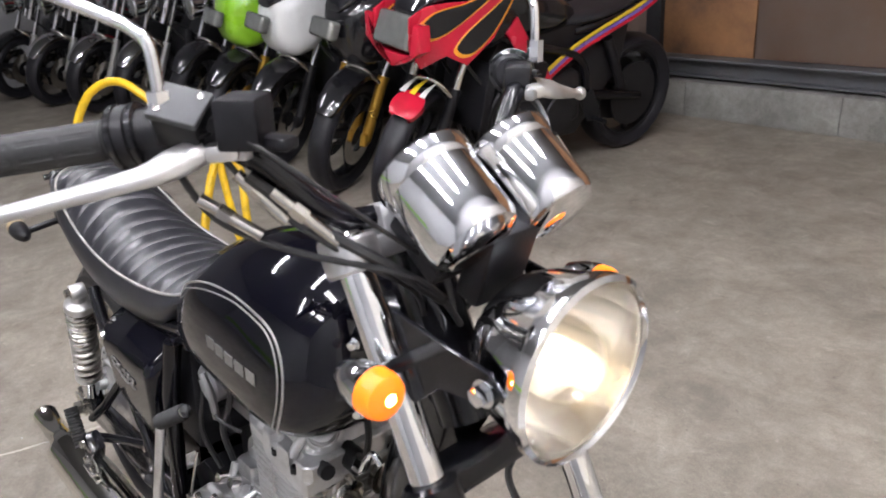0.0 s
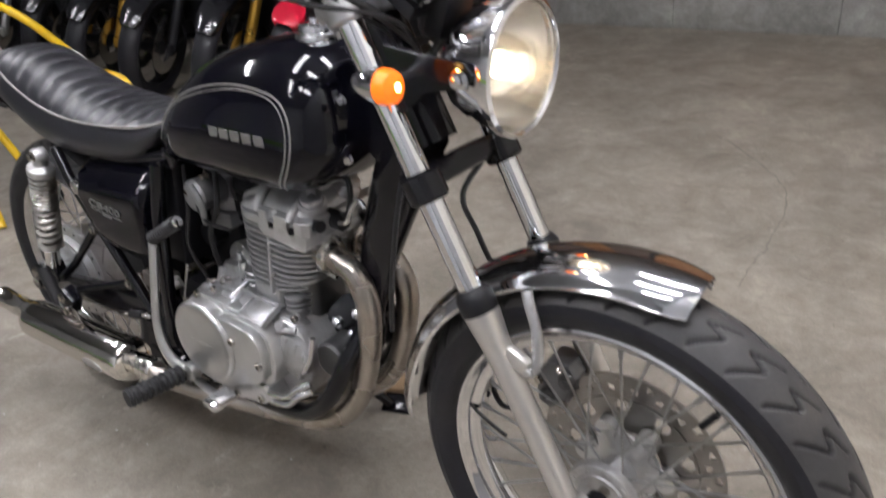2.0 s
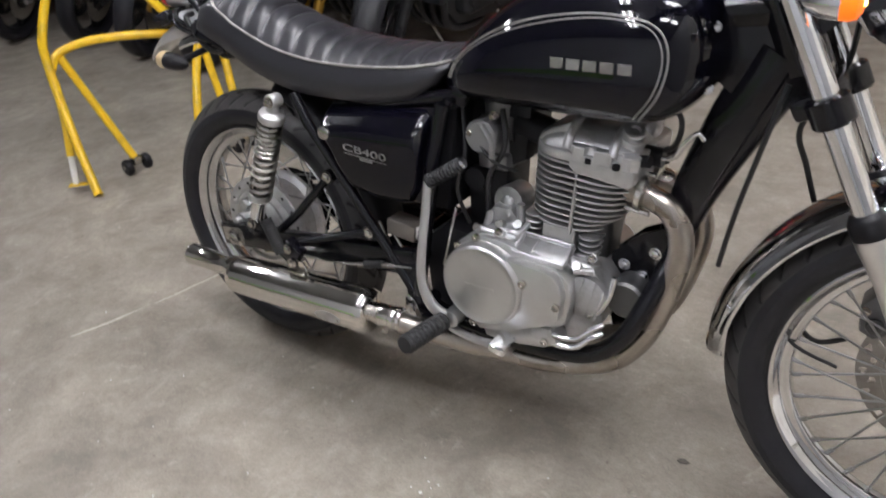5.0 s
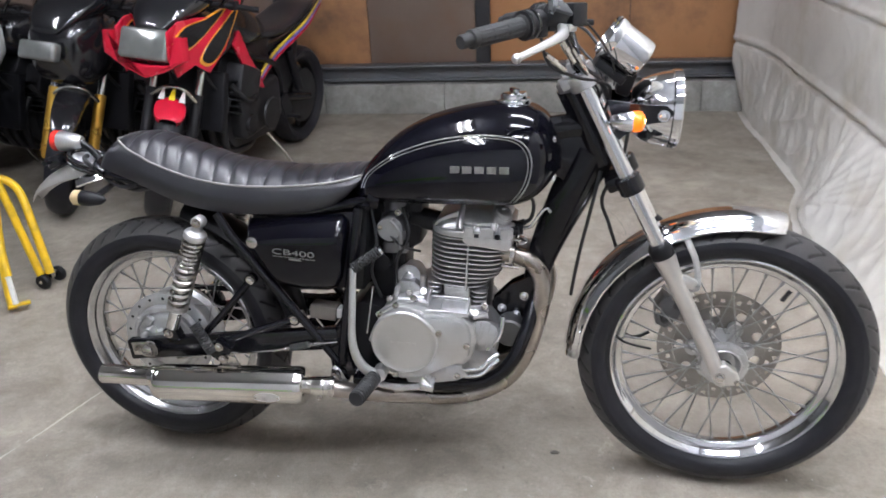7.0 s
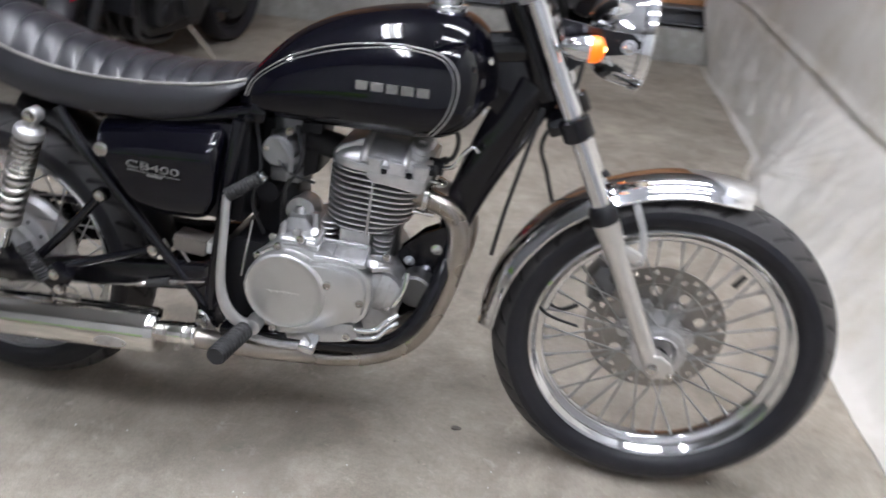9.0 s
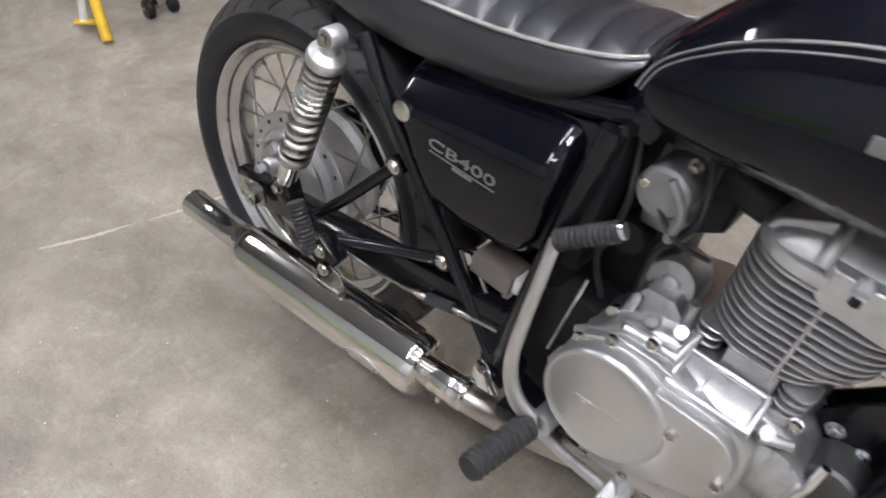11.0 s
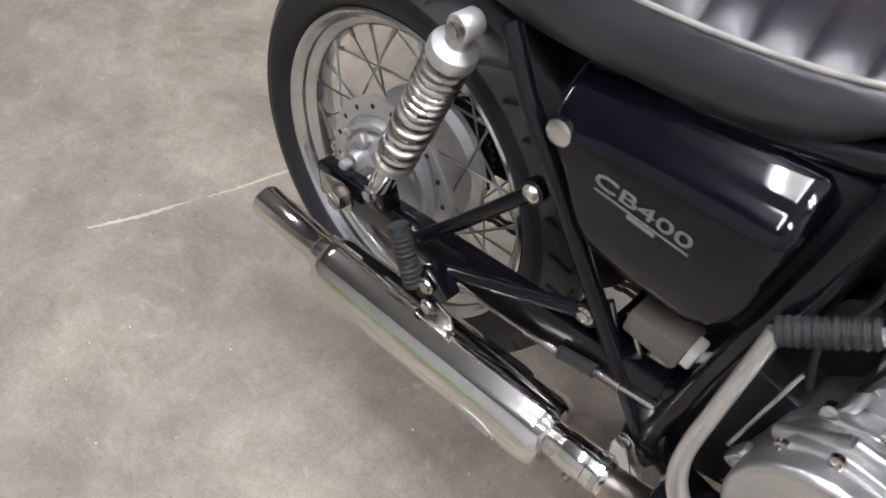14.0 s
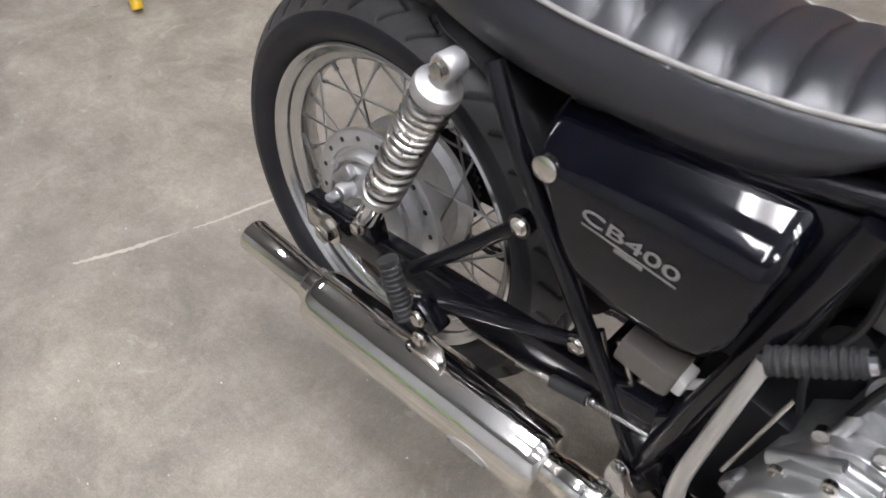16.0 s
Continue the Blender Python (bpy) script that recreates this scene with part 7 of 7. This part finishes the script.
        box(b, (1.425 if decals else 1.45, 0, 0.85 if decals else 0.83), (0.07, 0.25, 0.14) if decals else (0.06, 0.2, 0.09), (0, -22, 0), 0.018, 3)
        part("headlamp", b, M_LAMPGLASS, fb, "clear trapezoid headlamp")
        if decals:
            # red chin round the lamp, red side swoops
            b = bmesh.new()
            prism(b, [(-0.2, 0.9), (-0.205, 0.8), (-0.1, 0.74), (0.0, 0.705), (0.1, 0.74), (0.205, 0.8), (0.2, 0.9), (0.165, 0.9), (0.13, 0.775), (0.0, 0.765), (-0.13, 0.775), (-0.165, 0.9)], 1.4, 1.462, 0.008, axis="x")
            part("chin", b, fairing, fb, "red lower lip of the fairing")
            for s in (-1, 1):
                splay = Matrix.Translation((1.45, s * 0.13, 0)) @ Matrix.Rotation(radians(-s * 6), 4, "Z") @ Matrix.Translation((-1.45, 0, 0))
                b = bmesh.new()
                prism(b, [(1.455, 0.92), (1.46, 0.8), (1.41, 0.715), (1.29, 0.75), (1.19, 0.695), (1.06, 0.79), (0.93, 0.98), (0.9, 1.04), (1.0, 1.0), (1.12, 0.95), (1.28, 0.96), (1.38, 0.955)], -0.006, 0.006, 0.002, 1)
                part("side_fairing", b, fairing, fb, "red pointed side panel").matrix_basis = splay
                for tear in ([(1.41, 0.87), (1.35, 0.83), (1.23, 0.87), (1.06, 0.975), (1.2, 0.945), (1.34, 0.925)], [(1.24, 0.77), (1.17, 0.745), (1.06, 0.82), (0.96, 0.97), (1.08, 0.9), (1.19, 0.83)]):
                    cx, cz = sum(p[0] for p in tear) / 6, sum(p[1] for p in tear) / 6
                    for grow, th, mt in ((1.14, 0.008, M_ORANGE), (1.0, 0.01, M_BLACKP)):
                        b = bmesh.new()
                        prism(b, [(cx + (x - cx) * grow, cz + (z - cz) * grow) for x, z in tear], -th, th, 0.001, 1, smooth_n=4)
                        part("flame_decal", b, mt, fb).matrix_basis = splay
        if screen:
            b = body([(1.40, 0.90, 0.93, 0.07), (1.33, 0.92, 1.02, 0.13), (1.22, 0.93, 1.10, 0.16), (1.12, 0.95, 1.14, 0.165), (1.08, 1.0, 1.13, 0.16)], 2.2)
            part("windscreen", b, M_DARKGLASS, t, "dark tinted windscreen")
    # black belly, radiator and inner panels
    b = bmesh.new()
    prism(b, [(1.04, 0.64), (0.98, 0.3), (0.9, 0.22), (0.45, 0.2), (0.3, 0.36), (0.16, 0.5), (0.12, 0.72), (0.5, 0.76), (0.95, 0.76)], -0.095, 0.095, 0.012)
    part("inner_frame", b, M_ENGINE, t)
    for s in (-1, 1):
        b = bmesh.new()
        lathe(b, [(0.055, 0.0), (0.05, 0.02), (0.02, 0.024)], (0.86, s * 0.17, 0.36), (0, s, 0), 24)
        part("engine_cover", b, M_SATIN, t)
        b = bmesh.new()
        prism(b, [(0.42, 0.44), (0.5, 0.4), (0.44, 0.28), (0.36, 0.27), (0.35, 0.33)], s * 0.15, s * 0.16, 0.004, 1)
        rod(b, (0.4, s * 0.155, 0.29), (0.4, s * 0.24, 0.29), 0.012, 10)
        part("foot_peg", b, M_SATIN, t)
        b = bmesh.new()
        rod(b, (0.3, s * 0.12, 0.66), (0.16, s * 0.11, 0.4), 0.026, 12)
        part("shock_absorber", b, M_SATIN, t)
        b = bmesh.new()
        tube(b, [(1.0, s * 0.15, 0.6), (0.94, s * 0.19, 0.52), (0.85, s * 0.19, 0.5), (0.74, s * 0.15, 0.56)], 0.014, 8)
        part("coolant_hose", b, M_CABLE, t)
    b = bmesh.new()
    box(b, (1.07, 0, 0.52), (0.05, 0.32, 0.3), (0, -12, 0), 0.01)
    part("radiator", b, M_SATIN, t)
    for s in (-1, 1):
        b = bmesh.new()
        tube(b, [(1.12, s * 0.16, 0.95), (1.2, s * 0.12, 0.86), (1.16, s * 0.1, 0.7), (1.05, s * 0.12, 0.55)], 0.008, 8)
        part("hose", b, M_CABLE, t)
    # tank, seat, tail
    part("fuel_tank", body([(1.06, 0.8, 0.86, 0.05), (1.0, 0.74, 0.96, 0.13), (0.85, 0.72, 1.0, 0.16), (0.65, 0.72, 0.93, 0.13), (0.5, 0.74, 0.84, 0.08)]), tankm, t)
    part("seat", body([(0.56, 0.74, 0.80, 0.09), (0.4, 0.74, 0.81, 0.13), (0.2, 0.77, 0.84, 0.13), (0.0, 0.82, 0.9, 0.11), (-0.12, 0.86, 0.91, 0.08)]), M_LEATHER, t)
    tl = part("tail_fairing", body([(0.5, 0.68, 0.75, 0.1), (0.2, 0.70, 0.80, 0.13), (-0.1, 0.78, 0.88, 0.11), (-0.3, 0.85, 0.91, 0.05)]), tankm, t)
    for s in (-1, 1):
        if decals:
            for z0, mt in ((0.0, M_YDECAL), (-0.022, M_VIOLET), (-0.042, M_REDP)):
                b = bmesh.new()
                tube(b, [(0.76, s * 0.17, 0.58 + z0), (0.5, s * 0.14, 0.68 + z0), (0.1, s * 0.14, 0.8 + z0), (-0.22, s * 0.09, 0.9 + z0)], [0.012, 0.01, 0.01, 0.006], 6, flat=0.3)
                part("stripe", b, mt, tl)
            b = bmesh.new()
            prism(b, [(0.99, 0.80), (0.93, 0.86), (0.84, 0.72), (0.74, 0.6), (0.7, 0.52), (0.76, 0.54), (0.88, 0.64)], s * 0.17 - 0.008, s * 0.17 + 0.008, 0.005)
            part("side_panel", b, fairing, t)
    # engine, frame, exhaust
    b = bmesh.new()
    box(b, (0.72, 0, 0.42), (0.42, 0.36, 0.26), (0, 5, 0), 0.04, 3)
    box(b, (0.86, 0, 0.58), (0.2, 0.38, 0.18), (0, -20, 0), 0.02)
    lathe(b, [(0.09, -0.2), (0.085, -0.21), (0.02, -0.215)], (0.68, 0, 0.38), (0, 1, 0), 28)
    lathe(b, [(0.09, 0.2), (0.085, 0.21), (0.02, 0.215)], (0.68, 0, 0.38), (0, 1, 0), 28)
    eng = part("engine", b, M_ENGINE, t, "dark finned engine")
    for i in range(6):
        b = bmesh.new()
        box(b, (0.96 + 0.004 * i, 0, 0.44 + i * 0.035), (0.05, 0.34, 0.008), (0, -20, 0), 0.002, 1)
        part("fin", b, M_ENGINE, eng)
    b = bmesh.new()
    for s in (-1, 1):
        tube(b, [(1.15, s * 0.05, 0.86), (0.9, s * 0.15, 0.74), (0.5, s * 0.13, 0.6), (0.42, s * 0.12, 0.38)], 0.022, 10)
        tube(b, [(0.45, s * 0.09, 0.4), (0.0, s * 0.1, 0.31)], [0.03, 0.022], 10, smooth=False)
        tube(b, [(0.5, s * 0.1, 0.66), (0.1, s * 0.1, 0.74), (-0.15, s * 0.07, 0.82)], 0.014, 10)
    part("frame", b, M_FRAME, t)
    for y in (-0.12, -0.04, 0.04, 0.12):
        b = bmesh.new()
        tube(b, [(0.98, y, 0.52), (1.04, y, 0.42), (0.98, y * 0.8, 0.24), (0.7, y * 0.5, 0.18), (0.45, -0.05, 0.2)], 0.018, 10)
        part("exhaust_pipe", b, M_ENGINE, t)
    b = bmesh.new()
    lathe(b, [(0.02, -0.05), (0.05, 0.0), (0.055, 0.05), (0.055, 0.4), (0.04, 0.43)], (0.38, -0.17, 0.26), (-1, -0.02, 0.2), 24)
    part("muffler", b, M_STEEL, t)
    # bars, mirrors, stand
    for s in (-1, 1):
        b = bmesh.new()
        tube(b, [(1.1, s * 0.1, 0.99), (1.09, s * 0.2, 1.0), (1.0, s * 0.33, 0.98)], 0.014, 10)
        box(b, (1.06, s * 0.23, 1.0), (0.04, 0.05, 0.045), bev=0.008)
        part("handlebar", b, M_SATIN, t)
        b = bmesh.new()
        tube(b, [(1.12, s * 0.2, 1.0), (1.15, s * 0.27, 1.06), (1.14, s * 0.32, 1.1)], 0.008, 8)
        box(b, (1.14, s * 0.34, 1.13), (0.04, 0.13, 0.08), (0, 0, -s * 12), 0.018, 3)
        part("mirror", b, M_BLACKP if not round_lamp else M_CHROME, t)
    b = bmesh.new()
    tube(b, [(0.62, 0.13, 0.24), (0.58, 0.22, 0.12), (0.55, 0.28, 0.012)], 0.011, 10, smooth=False)
    part("side_stand", b, M_STEEL, t)
    return t


def parked(x, y, yaw, lean):
    """Pose whose front axle stands over (x, y)."""
    a = radians(yaw)
    return pose(x - 1.38 * math.cos(a), y - 1.38 * math.sin(a), 0, 0, 0, yaw) @ pose(0, 0, 0, -lean, 0, 0)


sport_bike(parked(-0.9, 1.74, -98, 6), "red sport motorcycle with flame decals on its side stand", M_REDP, M_BLACKP, M_SATIN, M_REDP, decals=True)
sport_bike(parked(-1.44, 1.78, -98, 6), "black faired motorcycle with gold front fork", M_BLACKP, M_BLACKP, M_GOLD, M_BLACKP)
sport_bike(parked(-2.08, 1.8, -97, 6), "white-nosed sport motorcycle with dark wheels", M_WHITEP, M_BLACKP, M_SATIN, M_BLACKP)
sport_bike(parked(-2.66, 1.85, -98, 6), "lime green sport motorcycle with gold front fork", M_GREENP, M_BLACKP, M_GOLD, M_BLACKP, screen=False)
sport_bike(parked(-3.35, 1.95, -98, 6), "black naked motorcycle with dark round headlamp", M_BLACKP, M_BLACKP, M_SATIN, M_BLACKP, round_lamp=True)
sport_bike(parked(-4.05, 1.85, -97, 6), "chrome and black roadster motorcycle with round headlamp", M_BLACKP, M_BLACKP, M_ALUP, M_CHROME, round_lamp=True)
sport_bike(parked(-4.75, 1.75, -97, 6), "black roadster motorcycle with chrome mudguard", M_BLACKP, M_BLACKP, M_ALUP, M_CHROME, round_lamp=True)
sport_bike(parked(-5.45, 1.65, -97, 6), "red and black roadster motorcycle with round headlamp", M_REDP, M_REDP, M_ALUP, M_CHROME, round_lamp=True)
sport_bike(parked(-6.2, 1.55, -97, 6), "dark roadster motorcycle with round headlamp", M_BLACKP, M_BLACKP, M_ALUP, M_BLACKP, round_lamp=True)

# ---- yellow paddock stand ----
stand = thing("paddock_stand", pose(0, 0, 0), "yellow tubular steel paddock stand with castors", "stand")
for nm, pts, r in (("handle_arch", [(-1.25, 0.4, 0.012), (-1.33, 0.435, 0.16), (-1.40, 0.47, 0.3), (-1.455, 0.503, 0.46), (-1.458, 0.522, 0.56), (-1.45, 0.62, 0.73), (-1.36, 0.71, 0.787), (-1.25, 0.775, 0.72), (-1.19, 0.88, 0.56), (-1.145, 0.955, 0.455)], 0.0165),
                   ("cross_tube", [(-1.455, 0.51, 0.44), (-1.47, 0.57, 0.485), (-1.40, 0.68, 0.508), (-1.28, 0.86, 0.49), (-1.18, 0.98, 0.455), (-1.115, 1.02, 0.40), (-1.06, 0.985, 0.25), (-1.012, 0.945, 0.06)], 0.0165),
                   ("front_leg", [(-1.13, 0.93, 0.44), (-1.105, 0.86, 0.32), (-1.065, 0.78, 0.15), (-1.035, 0.73, 0.012)], 0.0165),
                   ("sleeve_leg", [(-1.445, 0.5, 0.4), (-1.43, 0.475, 0.25), (-1.405, 0.435, 0.13)], 0.0155),
                   ("sleeve_leg", [(-1.12, 0.9, 0.4), (-1.085, 0.82, 0.25), (-1.05, 0.77, 0.13)], 0.0155),
                   ("castor_leg", [(-1.46, 0.56, 0.47), (-1.40, 0.6, 0.27), (-1.31, 0.63, 0.06)], 0.0155),
                   ("castor_leg", [(-1.13, 0.95, 0.45), (-1.09, 0.935, 0.3), (-1.045, 0.93, 0.06)], 0.0155)):
    b = bmesh.new()
    tube(b, pts, r, 14)
    part(nm, b, M_YELLOW, stand)
for a, c in (((-1.408, 0.438, 0.14), (-1.383, 0.405, 0.03)), ((-1.053, 0.773, 0.14), (-1.02, 0.735, 0.03))):
    b = bmesh.new()
    rod(b, a, c, 0.0115, 12)
    part("adjuster", b, M_WHITEPLATE, stand, "bare white adjuster sleeve")
    b = bmesh.new()
    box(b, V(c) + V((0.012, 0.004, 0)), (0.075, 0.03, 0.006), (0, 0, 40), 0.002)
    part("foot_bracket", b, M_YELLOW, stand)
for c in ((-1.305, 0.63), (-1.03, 0.965)):
    for k in (-0.04, 0.04):
        b = bmesh.new()
        lathe(b, [(0.012, -0.012), (0.028, -0.012), (0.032, -0.006), (0.032, 0.006), (0.028, 0.012), (0.012, 0.012)], (c[0] + k * 0.15, c[1] + k, 0.032), (0.15, 1, 0), 24)
        part("castor_wheel", b, M_SATIN, stand)
    b = bmesh.new()
    rod(b, (c[0] - 0.008, c[1] - 0.055, 0.034), (c[0] + 0.008, c[1] + 0.055, 0.034), 0.008, 10)
    box(b, (c[0], c[1], 0.05), (0.04, 0.04, 0.03), bev=0.005)
    part("castor_axle", b, M_STEEL, stand)

# ---- small things on the floor ----
b = bmesh.new()
box(b, (0.715, 0.375, 0.0155), (0.125, 0.06, 0.031), (0, 0, 24), 0.003)
tagged(part("wood_block", b, M_WOOD), "rough sawn timber block under the stand foot", "block")
b = bmesh.new()
random.seed(4)
for ends, wide in ((((-0.552, -0.2), (-0.528, -0.15), (-0.505, -0.1), (-0.488, -0.05), (-0.474, -0.012)), 0.0058),
                   (((-0.463, 0.012), (-0.445, 0.06), (-0.43, 0.11), (-0.412, 0.17), (-0.39, 0.24), (-0.35, 0.35)), 0.0042)):
    line = spline([(x, y, 0.002) for x, y in ends], 12)
    prev = None
    for i, q in enumerate(line):
        k = i / (len(line) - 1)
        w = wide * (0.1 + 0.9 * math.sin(math.pi * min(1.0, k * 1.1 + 0.02)) ** 0.6) * (0.75 + 0.5 * noise.noise(V((i * 0.35, wide * 900, 0)))) + 0.0004
        d = (line[min(i + 1, len(line) - 1)] - line[max(i - 1, 0)]).normalized()
        n = V((-d.y, d.x, 0))
        j = 0.003 * noise.noise(V((i * 0.6, wide * 500, 5)))
        row = [b.verts.new(q + n * (max(w, 0.0003) + j)), b.verts.new(q - n * (max(w, 0.0003) - j))]
        if prev:
            b.faces.new((prev[0], prev[1], row[1], row[0]))
        prev = row
tagged(part("floor_crack_filler", b, M_FILL), "pale filler line along a crack in the concrete", "floor crack", kind="structure")
b = bmesh.new()
prev = None
for i, q in enumerate(spline([(0.93, 2.21, 0.0015), (0.992, 2.172, 0.0015), (1.203, 1.939, 0.0015), (1.301, 1.754, 0.0015), (1.321, 1.453, 0.0015), (1.306, 1.247, 0.0015), (1.31, 1.16, 0.0015)], 12)):
    w = 0.0015 + 0.005 * abs(noise.noise(V((i * 0.3, 5, 1))))
    j = V((0.012 * noise.noise(V((i * 0.4, 1, 2))), 0.012 * noise.noise(V((i * 0.4, 8, 2))), 0))
    row = [b.verts.new(q + j + V((w, w * 0.4, 0))), b.verts.new(q + j - V((w, w * 0.4, 0)))]
    if prev:
        b.faces.new((prev[0], prev[1], row[1], row[0]))
    prev = row
tagged(part("floor_crack", b, surface("crack_dirt", (0.21, 0.195, 0.17), 0.85, 0, 0.4, 40)), "thin dark crack curving across the concrete", "floor crack", kind="structure")
b = bmesh.new()
prism(b, [(1.006, 0.102), (1.014, 0.098), (1.026, 0.1), (1.03, 0.106), (1.019, 0.112), (1.009, 0.109)], 0.001, 0.005, 0.001, 1, axis="z")
tagged(part("dirt_flake", b, surface("dry_mud", (0.09, 0.08, 0.068), 0.8, 0, 0.3, 60)), "small dark flake of dirt on the concrete", "debris")
b = bmesh.new()
for i in range(110):
    if i < 34:
        x, y = random.gauss(0.66, 0.09), random.gauss(-0.25, 0.04)
    else:
        x, y = random.uniform(-0.7, 2.0), random.uniform(-0.9, 0.1)
    r = random.uniform(0.0007, 0.002) * (1.9 if i < 16 else 1)
    pts = [(x + r * random.uniform(0.6, 1.4) * math.cos(a), y + r * random.uniform(0.6, 1.4) * math.sin(a)) for a in np.linspace(0, 2 * math.pi, 6, endpoint=False)]
    prism(b, pts, 0.0005, 0.0022, 0, axis="z")
tagged(part("floor_grit", b, M_WHITEPLATE), "scattered white grit on the concrete floor", "grit", kind="stuff")
